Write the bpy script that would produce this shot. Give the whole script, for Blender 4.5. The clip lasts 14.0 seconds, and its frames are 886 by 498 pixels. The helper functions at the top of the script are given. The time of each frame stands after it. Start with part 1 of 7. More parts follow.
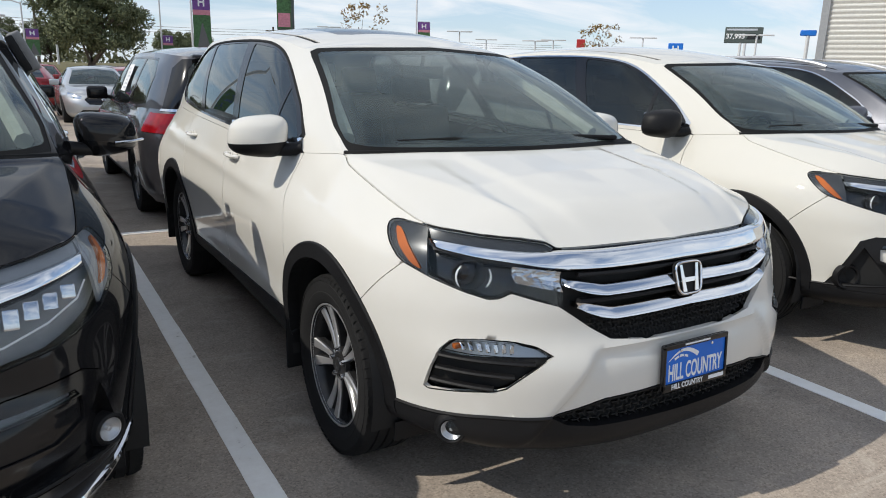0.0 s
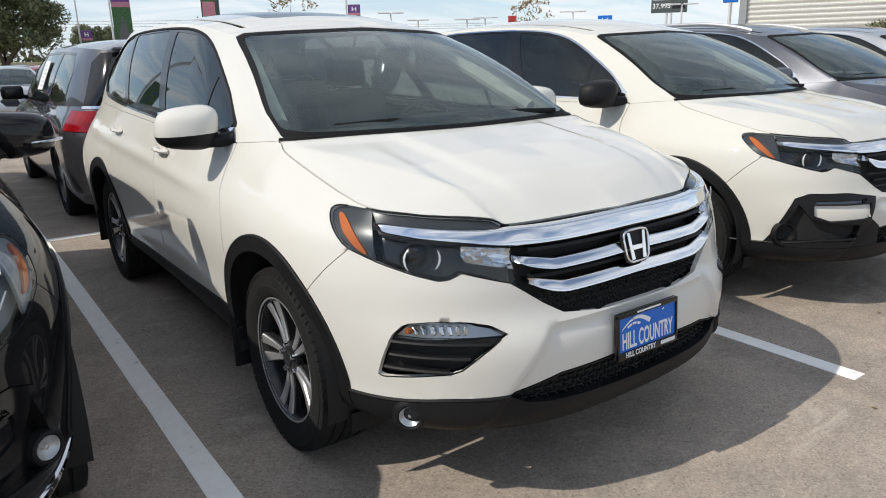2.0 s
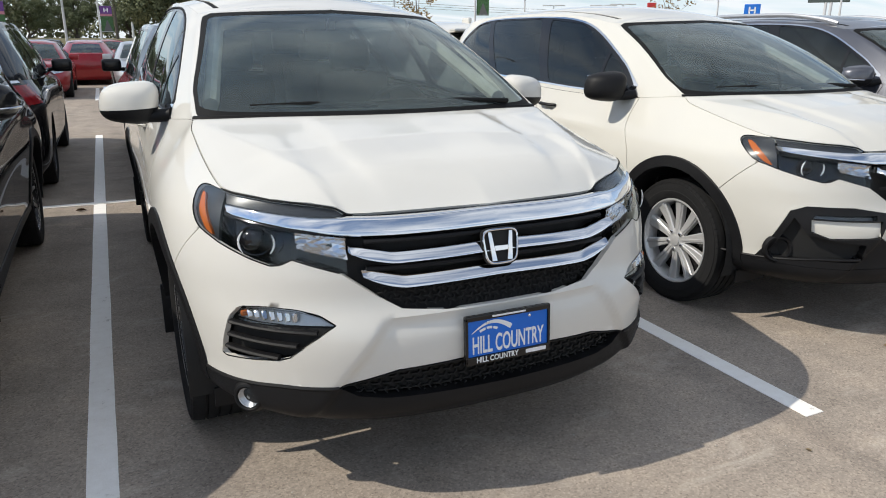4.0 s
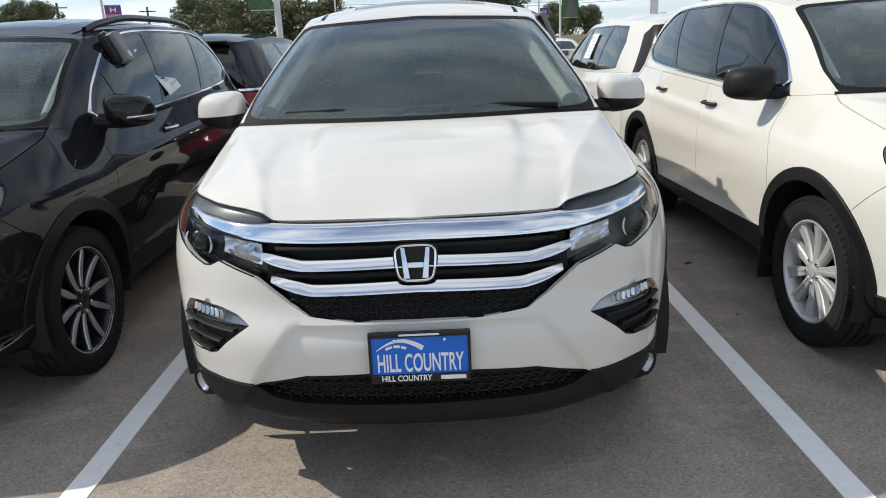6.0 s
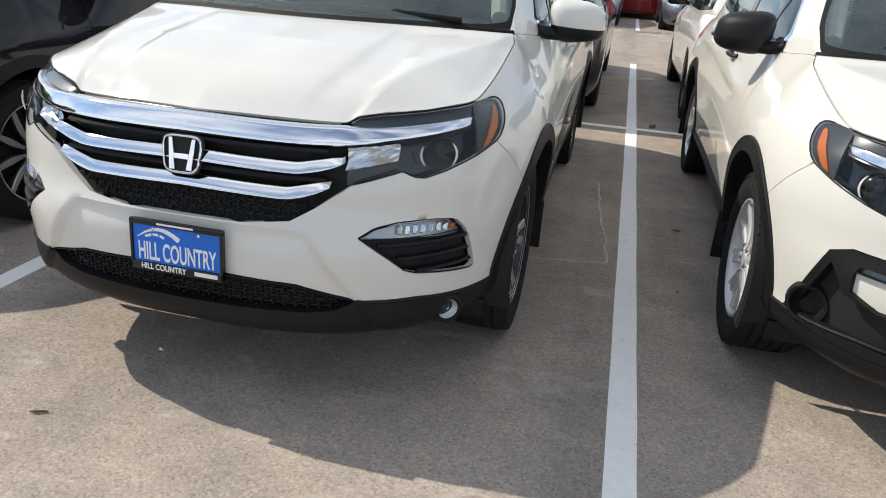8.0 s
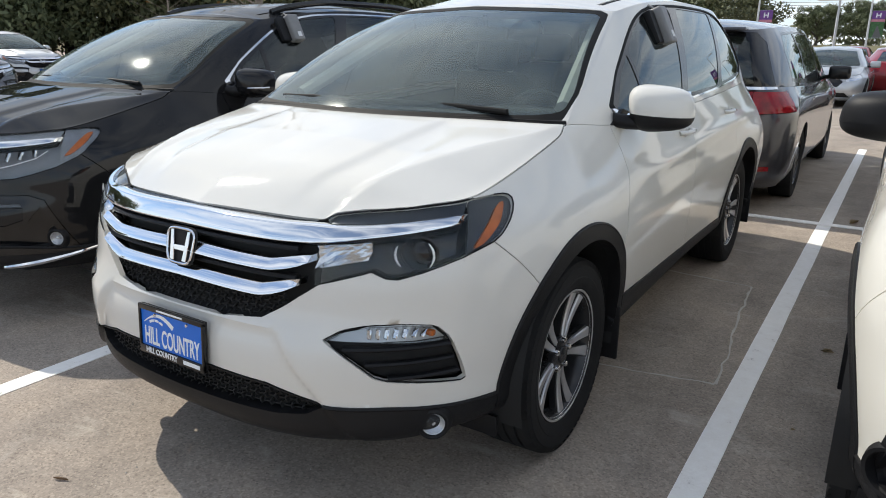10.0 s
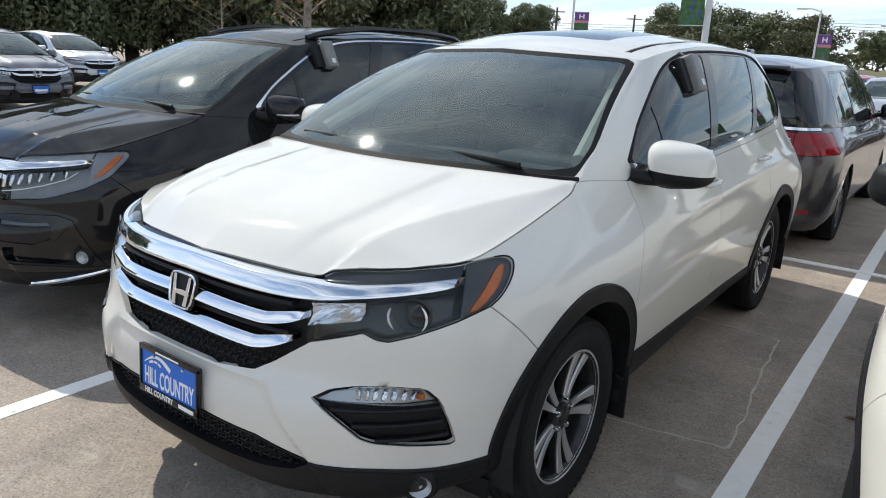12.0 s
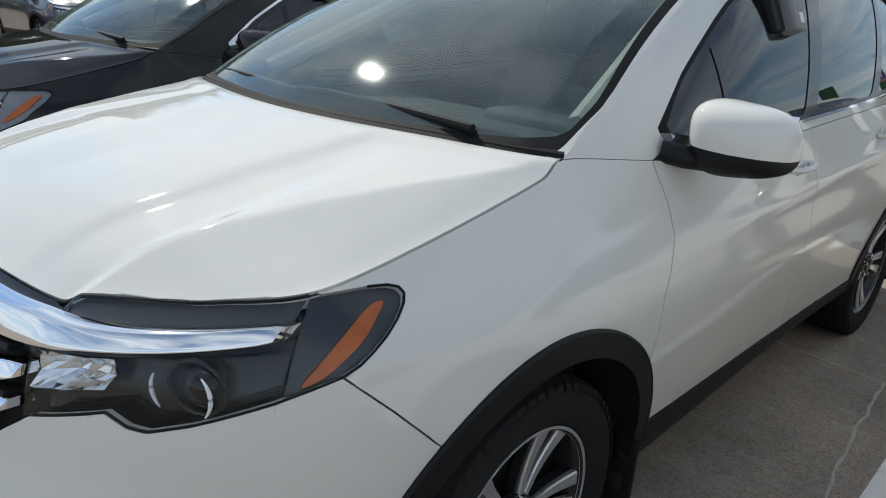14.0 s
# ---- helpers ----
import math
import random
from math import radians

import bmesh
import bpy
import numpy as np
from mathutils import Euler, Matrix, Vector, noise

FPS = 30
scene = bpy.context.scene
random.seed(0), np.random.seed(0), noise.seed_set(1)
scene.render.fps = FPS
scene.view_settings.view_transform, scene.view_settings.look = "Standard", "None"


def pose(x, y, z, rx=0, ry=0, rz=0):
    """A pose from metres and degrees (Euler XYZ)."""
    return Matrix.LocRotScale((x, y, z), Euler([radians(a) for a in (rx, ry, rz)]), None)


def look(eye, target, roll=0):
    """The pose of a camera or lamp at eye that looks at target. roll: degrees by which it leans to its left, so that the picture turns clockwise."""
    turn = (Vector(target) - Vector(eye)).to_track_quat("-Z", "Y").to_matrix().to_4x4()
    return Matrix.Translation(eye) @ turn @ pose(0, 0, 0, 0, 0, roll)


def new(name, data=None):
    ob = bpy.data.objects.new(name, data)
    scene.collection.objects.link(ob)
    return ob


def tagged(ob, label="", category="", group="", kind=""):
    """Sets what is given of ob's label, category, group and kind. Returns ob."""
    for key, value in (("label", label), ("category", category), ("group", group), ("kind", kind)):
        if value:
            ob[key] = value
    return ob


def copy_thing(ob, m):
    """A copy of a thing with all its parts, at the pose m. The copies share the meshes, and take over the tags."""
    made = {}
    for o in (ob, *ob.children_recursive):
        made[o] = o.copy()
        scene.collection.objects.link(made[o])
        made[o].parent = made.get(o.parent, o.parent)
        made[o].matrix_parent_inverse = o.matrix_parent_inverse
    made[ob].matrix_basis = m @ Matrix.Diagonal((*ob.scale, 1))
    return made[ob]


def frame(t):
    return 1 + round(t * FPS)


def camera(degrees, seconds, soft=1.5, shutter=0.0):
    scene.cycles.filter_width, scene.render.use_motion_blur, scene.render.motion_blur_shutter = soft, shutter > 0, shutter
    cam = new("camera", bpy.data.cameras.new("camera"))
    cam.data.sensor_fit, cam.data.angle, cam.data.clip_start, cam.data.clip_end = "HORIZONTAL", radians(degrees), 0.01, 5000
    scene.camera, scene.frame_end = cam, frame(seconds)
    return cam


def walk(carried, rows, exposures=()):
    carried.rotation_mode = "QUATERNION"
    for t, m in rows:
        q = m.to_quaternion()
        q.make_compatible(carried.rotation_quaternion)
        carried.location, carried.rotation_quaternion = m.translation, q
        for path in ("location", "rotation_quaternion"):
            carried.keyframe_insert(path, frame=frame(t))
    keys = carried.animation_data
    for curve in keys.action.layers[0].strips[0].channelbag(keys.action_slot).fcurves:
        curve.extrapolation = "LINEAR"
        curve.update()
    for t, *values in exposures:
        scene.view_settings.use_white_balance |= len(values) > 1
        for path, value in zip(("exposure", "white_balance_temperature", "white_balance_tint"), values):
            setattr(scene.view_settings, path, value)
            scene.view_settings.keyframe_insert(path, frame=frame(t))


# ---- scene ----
cam = camera(64.49, 14.0, soft=1.0)
PATH = [
    (0, (-1.918, -2.409, 1.504), (-0.912, -0.750, 1.017), 1.51),
    (0.5, (-1.903, -2.422, 1.504), (-0.854, -0.791, 1.013), 1.28),
    (1, (-1.890, -2.413, 1.508), (-0.761, -0.832, 1.031), -0.40),
    (1.5, (-1.892, -2.390, 1.502), (-0.736, -0.835, 1.008), -0.86),
    (2, (-1.890, -2.363, 1.489), (-0.764, -0.799, 0.955), -1.21),
    (2.5, (-1.825, -2.425, 1.485), (-0.735, -0.841, 0.935), -2.30),
    (3, (-1.591, -2.636, 1.473), (-0.831, -0.896, 0.844), -1.52),
    (3.2, (-1.502, -2.671, 1.477), (-0.629, -0.969, 0.895), -0.65),
    (5.3, (-0.391, -2.853, 1.492), (0.045, -0.988, 0.918), 1.85),
    (5.5, (-0.282, -2.855, 1.524), (-0.017, -0.948, 0.984), -0.77),
    (6, (0.099, -2.933, 1.497), (0.087, -1.015, 0.931), -2.64),
    (6.5, (0.391, -2.907, 1.472), (0.234, -1.012, 0.853), -0.57),
    (7, (0.674, -2.854, 1.493), (0.424, -1.000, 0.786), -1.97),
    (7.5, (1.016, -2.837, 1.465), (0.665, -0.997, 0.764), 2.53),
    (8, (1.232, -2.672, 1.438), (0.819, -0.870, 0.673), 3.86),
    (8.5, (1.446, -2.561, 1.461), (0.843, -0.776, 0.790), 0.33),
    (9, (1.681, -2.449, 1.462), (0.777, -0.791, 0.803), -0.78),
    (9.2, (1.724, -2.386, 1.459), (0.742, -0.740, 0.888), -1.03),
    (11.3, (1.947, -2.097, 1.486), (0.819, -0.565, 0.867), 2.88),
    (11.5, (1.962, -2.110, 1.528), (0.776, -0.627, 0.899), 1.55),
    (12, (1.891, -2.071, 1.603), (0.753, -0.518, 1.063), 2.42),
    (12.5, (1.913, -2.054, 1.566), (0.712, -0.541, 1.049), 3.00),
    (13, (1.880, -1.904, 1.503), (0.555, -0.498, 0.984), 1.70),
    (13.5, (1.744, -1.532, 1.505), (0.452, -0.120, 0.926), 3.22),
    (14, (1.676, -1.070, 1.484), (0.378, 0.302, 0.825), 3.78),
]
walk(cam, [(t, look(eye, target, roll)) for t, eye, target, roll in PATH],
     [(0, -0.15, 6450, 9), (3, -0.06, 6580, 9), (5.5, -0.07, 6460, 9), (6.5, 0.10, 6540, 9), (7, 0.15, 6580, 9), (7.5, 0.19, 6620, 9), (9, 0.16, 6540, 9), (11.5, 0.16, 6380, 8), (12.5, 0.15, 6290, 7), (13.3, 0.12, 6280, 6), (14, -0.13, 6280, 6)])

# ---- world, sun ----
SUN_WAY = Vector((-0.72, 0.135, 0.70)).normalized()          # from the ground towards the sun
elevation = math.asin(SUN_WAY.z)
world = bpy.data.worlds.new("sky")
scene.world = world
world.use_nodes = True
wn, wl = world.node_tree.nodes, world.node_tree.links
wn.clear()
w_out, w_bg = wn.new("ShaderNodeOutputWorld"), wn.new("ShaderNodeBackground")
sky = wn.new("ShaderNodeTexSky")
sky.sky_type, sky.sun_disc = "NISHITA", False
sky.sun_elevation, sky.sun_rotation = elevation, math.atan2(SUN_WAY.x, SUN_WAY.y)
sky.air_density, sky.dust_density, sky.ozone_density = 0.9, 0.0, 1.3
# thin streaky cloud on a flat layer overhead, and pale haze towards the horizon
w_tc, w_sep = wn.new("ShaderNodeTexCoord"), wn.new("ShaderNodeSeparateXYZ")
wl.new(w_tc.outputs["Generated"], w_sep.inputs[0])


def w_math(op, a, b=None):
    k = wn.new("ShaderNodeMath")
    k.operation = op
    for i, v in enumerate((a, b)):
        if v is None:
            continue
        if isinstance(v, (int, float)):
            k.inputs[i].default_value = v
        else:
            wl.new(v, k.inputs[i])
    return k.outputs[0]


w_den = w_math("ADD", w_math("MAXIMUM", w_sep.outputs[2], 0.0), 0.16)
w_xyz = wn.new("ShaderNodeCombineXYZ")
wl.new(w_math("DIVIDE", w_sep.outputs[0], w_den), w_xyz.inputs[0])
wl.new(w_math("DIVIDE", w_sep.outputs[1], w_den), w_xyz.inputs[1])
w_map = wn.new("ShaderNodeMapping")
w_map.inputs["Scale"].default_value = (0.55, 1.25, 1.0)
w_map.inputs["Rotation"].default_value = (0.0, 0.0, 0.5)
w_n1 = wn.new("ShaderNodeTexNoise")
w_n1.inputs["Scale"].default_value, w_n1.inputs["Detail"].default_value = 1.5, 9.0
w_n1.inputs["Roughness"].default_value, w_n1.inputs["Distortion"].default_value = 0.58, 0.6
w_ramp = wn.new("ShaderNodeValToRGB")
w_ramp.color_ramp.elements[0].position, w_ramp.color_ramp.elements[0].color = 0.40, (0.08, 0.08, 0.08, 1)
w_ramp.color_ramp.elements[1].position, w_ramp.color_ramp.elements[1].color = 0.62, (0.9, 0.9, 0.9, 1)
w_haze = w_math("MULTIPLY", w_math("POWER", w_math("SUBTRACT", 1.0, w_math("MAXIMUM", w_sep.outputs[2], 0.0)), 6.0), 0.75)
w_mix, w_mix2 = wn.new("ShaderNodeMixRGB"), wn.new("ShaderNodeMixRGB")
w_mix.inputs[2].default_value = (3.3, 4.2, 5.6, 1)
w_mix2.inputs[2].default_value = (6.6, 6.85, 7.2, 1)
wl.new(w_xyz.outputs[0], w_map.inputs[0])
wl.new(w_map.outputs[0], w_n1.inputs["Vector"])
wl.new(w_n1.outputs[0], w_ramp.inputs[0])
wl.new(w_haze, w_mix.inputs[0])
wl.new(sky.outputs[0], w_mix.inputs[1])
wl.new(w_ramp.outputs[0], w_mix2.inputs[0])
wl.new(w_mix.outputs[0], w_mix2.inputs[1])
wl.new(w_mix2.outputs[0], w_bg.inputs[0])
w_bg.inputs[1].default_value = 0.15
wl.new(w_bg.outputs[0], w_out.inputs[0])

sun = new("sun", bpy.data.lights.new("sun", "SUN"))
sun.data.energy, sun.data.angle, sun.data.color = 3.75, radians(0.53), (1.0, 0.935, 0.83)
sun.matrix_world = look(SUN_WAY * 50, (0, 0, 0))

# ---- materials ----
def shader(name):
    m = bpy.data.materials.new(name)
    m.use_nodes = True
    n, l = m.node_tree.nodes, m.node_tree.links
    return m, n, l, n["Principled BSDF"]


def put(b, **kw):
    for k, v in kw.items():
        b.inputs[k.replace("_", " ")].default_value = v


def rgb(c):
    return (c[0], c[1], c[2], 1.0)


def noise_node(n, l, scale, detail=4.0, rough=0.55, coord="Object"):
    tc, t = n.new("ShaderNodeTexCoord"), n.new("ShaderNodeTexNoise")
    t.inputs["Scale"].default_value, t.inputs["Detail"].default_value, t.inputs["Roughness"].default_value = scale, detail, rough
    l.new(tc.outputs[coord], t.inputs["Vector"])
    return t


def ramp_node(n, l, src, stops):
    r = n.new("ShaderNodeValToRGB")
    e = r.color_ramp.elements
    while len(e) < len(stops):
        e.new(0.5)
    for i, (p, c) in enumerate(stops):
        e[i].position, e[i].color = p, rgb(c)
    l.new(src, r.inputs[0])
    return r


def bumped(n, l, b, src, strength, distance):
    k = n.new("ShaderNodeBump")
    k.inputs["Strength"].default_value, k.inputs["Distance"].default_value = strength, distance
    l.new(src, k.inputs["Height"])
    l.new(k.outputs[0], b.inputs["Normal"])
    return k


def paint(name, c, metallic=0.0, rough=0.35, flake=0.03, dust=0.05, dust_c=(0.5, 0.45, 0.38), coat=1.0, spec=0.15):
    """Car paint under a clear coat, with a fine metal flake and a film of dust."""
    m, n, l, b = shader(name)
    put(b, Metallic=metallic, Roughness=rough, Coat_Weight=coat, Coat_Roughness=0.03, Specular_IOR_Level=spec)
    fine = noise_node(n, l, 900.0, 2.0)
    r = ramp_node(n, l, fine.outputs[0], [(0.3, [x * (1 - flake) for x in c]), (0.7, [min(1, x * (1 + flake)) for x in c])])
    wide = noise_node(n, l, 2.2, 6.0, 0.65)
    f = ramp_node(n, l, wide.outputs[0], [(0.35, (0, 0, 0)), (0.75, (dust, dust, dust))])
    mx = n.new("ShaderNodeMixRGB")
    mx.inputs[2].default_value = rgb(dust_c)
    l.new(f.outputs[0], mx.inputs[0])
    l.new(r.outputs[0], mx.inputs[1])
    l.new(mx.outputs[0], b.inputs["Base Color"])
    spots = noise_node(n, l, 60.0, 5.0, 0.7)
    cr = n.new("ShaderNodeMapRange")
    cr.inputs[3].default_value, cr.inputs[4].default_value = 0.012, 0.035 + dust * 0.2
    l.new(spots.outputs[0], cr.inputs[0])
    l.new(cr.outputs[0], b.inputs["Coat Roughness"])
    return m


def plastic(name, c, rough=0.5, var=0.15, bump=0.15, scale=350.0, spec=0.5):
    m, n, l, b = shader(name)
    put(b, Roughness=rough, Specular_IOR_Level=spec)
    t = noise_node(n, l, 9.0, 6.0, 0.6)
    r = ramp_node(n, l, t.outputs[0], [(0.3, [x * (1 - var) for x in c]), (0.7, [min(1, x * (1 + var)) for x in c])])
    l.new(r.outputs[0], b.inputs["Base Color"])
    if bump:
        g = noise_node(n, l, scale, 3.0)
        bumped(n, l, b, g.outputs[0], bump, 0.002)
    return m


def metal(name, c, rough=0.12, var=0.1):
    m, n, l, b = shader(name)
    put(b, Metallic=1.0, Base_Color=rgb(c))
    t = noise_node(n, l, 40.0, 5.0, 0.6)
    k = n.new("ShaderNodeMapRange")
    k.inputs[3].default_value, k.inputs[4].default_value = rough * (1 - var), rough * (1 + 2 * var)
    l.new(t.outputs[0], k.inputs[0])
    l.new(k.outputs[0], b.inputs["Roughness"])
    return m


def pane_glass(name, tint, gloss_rough=0.0, ior=1.5, film=0.0):
    """Thin tinted sheet glass: a mirror by Fresnel over a tinted clear sheet, with a faint teal film for dust and
    painted-in hazy reflection.
    """
    m, n, l, b = shader(name)
    n.remove(b)
    out = n["Material Output"]
    tr, gl, lw, mx = n.new("ShaderNodeBsdfTransparent"), n.new("ShaderNodeBsdfGlossy"), n.new("ShaderNodeLayerWeight"), n.new("ShaderNodeMixShader")
    tr.inputs[0].default_value = rgb(tint)
    gl.inputs["Roughness"].default_value = gloss_rough
    gl.inputs[0].default_value = (0.95, 1.0, 0.99, 1)
    lw.inputs[0].default_value = 0.5
    pw, mr = n.new("ShaderNodeMath"), n.new("ShaderNodeMapRange")
    pw.operation = "POWER"
    pw.inputs[1].default_value = 4.6
    mr.inputs[3].default_value, mr.inputs[4].default_value = ((ior - 1) / (ior + 1)) ** 2, 1.0
    l.new(lw.outputs["Facing"], pw.inputs[0])
    l.new(pw.outputs[0], mr.inputs[0])
    l.new(mr.outputs[0], mx.inputs[0])
    l.new(tr.outputs[0], mx.inputs[1])
    l.new(gl.outputs[0], mx.inputs[2])
    last = mx
    if film:
        df, m2 = n.new("ShaderNodeBsdfDiffuse"), n.new("ShaderNodeMixShader")
        # teal diffuse colour: dust film, plus reflected haze put in as colour
        df.inputs[0].default_value = (0.38, 0.47, 0.46, 1)
        t = noise_node(n, l, 3.0, 7.0, 0.7)
        k = ramp_node(n, l, t.outputs[0], [(0.3, (film * 0.5,) * 3), (0.75, (film * 1.5,) * 3)])
        l.new(k.outputs[0], m2.inputs[0])
        l.new(mx.outputs[0], m2.inputs[1])
        l.new(df.outputs[0], m2.inputs[2])
        last = m2
    l.new(last.outputs[0], out.inputs[0])
    return m


PEARL = paint("pearl_white_paint", (0.675, 0.661, 0.62), rough=0.5, spec=0.0, flake=0.02, dust=0.20, dust_c=(0.60, 0.56, 0.47))
WHITE = paint("white_paint", (0.655, 0.637, 0.582), rough=0.5, spec=0.0, flake=0.01, dust=0.10, dust_c=(0.60, 0.56, 0.47))
BLACK = paint("black_paint", (0.010, 0.010, 0.011), rough=0.35, coat=0.7, spec=0.0, dust=0.03, dust_c=(0.17, 0.165, 0.16))
GREY = paint("dark_grey_metallic_paint", (0.055, 0.055, 0.065), metallic=0.55, rough=0.38, flake=0.3, dust=0.05)
STEEL = paint("modern_steel_paint", (0.10, 0.105, 0.125), metallic=0.6, rough=0.36, flake=0.3, dust=0.05)
SILVER = paint("silver_metallic_paint", (0.52, 0.53, 0.54), metallic=0.7, rough=0.36, flake=0.12, dust=0.05)
RED = paint("red_metallic_paint", (0.30, 0.012, 0.018), metallic=0.3, rough=0.36, flake=0.2, dust=0.05)
CLAD = plastic("black_grained_plastic", (0.010, 0.010, 0.011), rough=0.5, bump=0.3, scale=500, spec=0.22)
GLOSSY_BLACK = plastic("gloss_black_plastic", (0.008, 0.008, 0.009), rough=0.12, bump=0)
DARK = plastic("dark_cavity_plastic", (0.011, 0.011, 0.011), rough=0.8, bump=0)
RUBBER = plastic("tyre_rubber", (0.014, 0.014, 0.0145), rough=0.8, bump=0.4, scale=180, spec=0.25)
SEAL = plastic("black_rubber_seal", (0.010, 0.010, 0.010), rough=0.65, bump=0, spec=0.15)
CHROME = metal("chrome", (0.80, 0.81, 0.83), 0.05)
MACHINED = paint("machined_alloy", (0.60, 0.60, 0.61), metallic=0.75, rough=0.33, flake=0.05, dust=0.03)
ALLOY = paint("silver_painted_alloy", (0.62, 0.62, 0.62), metallic=0.45, rough=0.38, flake=0.08, dust=0.03)
RIM_DARK = plastic("dark_wheel_paint", (0.02, 0.02, 0.021), rough=0.25, bump=0)
WINDSHIELD = pane_glass("windshield_glass", (0.70, 0.78, 0.755), 0.05, 1.74, film=0.10)
TINTED = pane_glass("privacy_glass", (0.13, 0.145, 0.15), 0.0, 1.66, film=0.012)
SIDE_GLASS = pane_glass("side_glass", (0.13, 0.15, 0.15), 0.0, 1.60, film=0.012)
LENS = pane_glass("lamp_lens", (0.88, 0.90, 0.92), 0.0, 1.36, film=0.004)
AMBER = plastic("amber_lens", (0.38, 0.10, 0.022), rough=0.15, var=0.3, bump=0)
RED_LENS = plastic("red_lamp_lens", (0.24, 0.004, 0.008), rough=0.08, var=0.4, bump=0.2, scale=90)
REFLECTOR = metal("lamp_reflector", (0.75, 0.76, 0.78), 0.10)
LAMP_GREY = plastic("grey_lamp_housing", (0.034, 0.036, 0.040), rough=0.3, bump=0)
CLOTH = plastic("dark_grey_seat_cloth", (0.045, 0.045, 0.047), rough=0.9, bump=0.4, scale=250)
CABIN = plastic("charcoal_dashboard", (0.03, 0.031, 0.032), rough=0.75, bump=0.2, scale=250)
BEIGE = plastic("pale_cabin_trim", (0.45, 0.43, 0.38), rough=0.8, bump=0.1)
PAPER = plastic("white_paper", (0.75, 0.76, 0.76), rough=0.7, bump=0)
BLUE = plastic("blue_plate", (0.004, 0.14, 0.62), rough=0.35, var=0.05, bump=0)
TEXT_WHITE = plastic("white_print", (0.82, 0.83, 0.84), rough=0.4, var=0.02, bump=0)
GREY_PRINT = plastic("grey_print", (0.48, 0.52, 0.57), rough=0.6, bump=0)
DULL_REFLECTOR = metal("turn_lamp_reflector", (0.42, 0.43, 0.44), 0.32)
PALE_LAMP = plastic("pale_lamp_housing", (0.24, 0.25, 0.265), rough=0.25, bump=0)

# ---- mesh helpers ----
def pchip(keys):
    """A smooth curve through (t, values) keys, without overshoot."""
    t = np.array([k[0] for k in keys], float)
    v = np.array([np.atleast_1d(k[1]) for k in keys], float)
    h = np.diff(t)[:, None]
    d = np.diff(v, axis=0) / h
    m = np.zeros_like(v)
    m[0], m[-1] = d[0], d[-1]
    a, b = d[:-1], d[1:]
    w1, w2 = 2 * h[1:] + h[:-1], h[1:] + 2 * h[:-1]
    ok = a * b > 0
    with np.errstate(divide="ignore", invalid="ignore"):
        hm = (w1 + w2) / (w1 / a + w2 / b)
    m[1:-1] = np.where(ok, hm, 0.0)

    def f(q):
        q = np.clip(np.atleast_1d(np.asarray(q, float)), t[0], t[-1])
        i = np.clip(np.searchsorted(t, q, side="right") - 1, 0, len(t) - 2)
        hh = (t[i + 1] - t[i])[:, None]
        s = (q - t[i])[:, None] / hh
        return ((2 * s**3 - 3 * s**2 + 1) * v[i] + (s**3 - 2 * s**2 + s) * hh * m[i]
                + (3 * s**2 - 2 * s**3) * v[i + 1] + (s**3 - s**2) * hh * m[i + 1])
    return f


def smooth_keys(keys):
    """A rounder curve (cardinal spline) through (t, values) keys."""
    t = np.array([k[0] for k in keys], float)
    v = np.array([np.atleast_1d(k[1]) for k in keys], float)
    m = np.gradient(v, t, axis=0)

    def f(q):
        q = np.clip(np.atleast_1d(np.asarray(q, float)), t[0], t[-1])
        i = np.clip(np.searchsorted(t, q, side="right") - 1, 0, len(t) - 2)
        hh = (t[i + 1] - t[i])[:, None]
        s = (q - t[i])[:, None] / hh
        return ((2 * s**3 - 3 * s**2 + 1) * v[i] + (s**3 - 2 * s**2 + s) * hh * m[i]
                + (3 * s**2 - 2 * s**3) * v[i + 1] + (s**3 - s**2) * hh * m[i + 1])
    return f


def finish(bm, smooth=True, sharp=38.0):
    for f in bm.faces:
        f.smooth = smooth
    if smooth:
        for e in bm.edges:
            if len(e.link_faces) == 2 and e.calc_face_angle(0) > radians(sharp):
                e.smooth = False


def part(name, bm, material, parent=None, label="", smooth=True, sharp=38.0):
    """Links a bmesh as one mesh object under a thing or part."""
    finish(bm, smooth, sharp)
    me = bpy.data.meshes.new(name)
    bm.to_mesh(me)
    bm.free()
    me.materials.append(material)
    ob = new(name, me)
    if parent is not None:
        ob.parent = parent
    return tagged(ob, label)


def empty(name, label, category, group="", m=None):
    ob = new(name)
    ob.empty_display_size = 0.2
    if m is not None:
        ob.matrix_basis = m
    return tagged(ob, label, category, group)


def box_bm(c, s, bevel=0.0, seg=2, m=None):
    bm = bmesh.new()
    bmesh.ops.create_cube(bm, size=1.0, matrix=Matrix.Translation(c) @ Matrix.Diagonal((*s, 1)))
    if bevel:
        bmesh.ops.bevel(bm, geom=bm.edges[:], offset=bevel, segments=seg, affect="EDGES", profile=0.6)
    if m is not None:
        bmesh.ops.transform(bm, matrix=m, verts=bm.verts)
    return bm


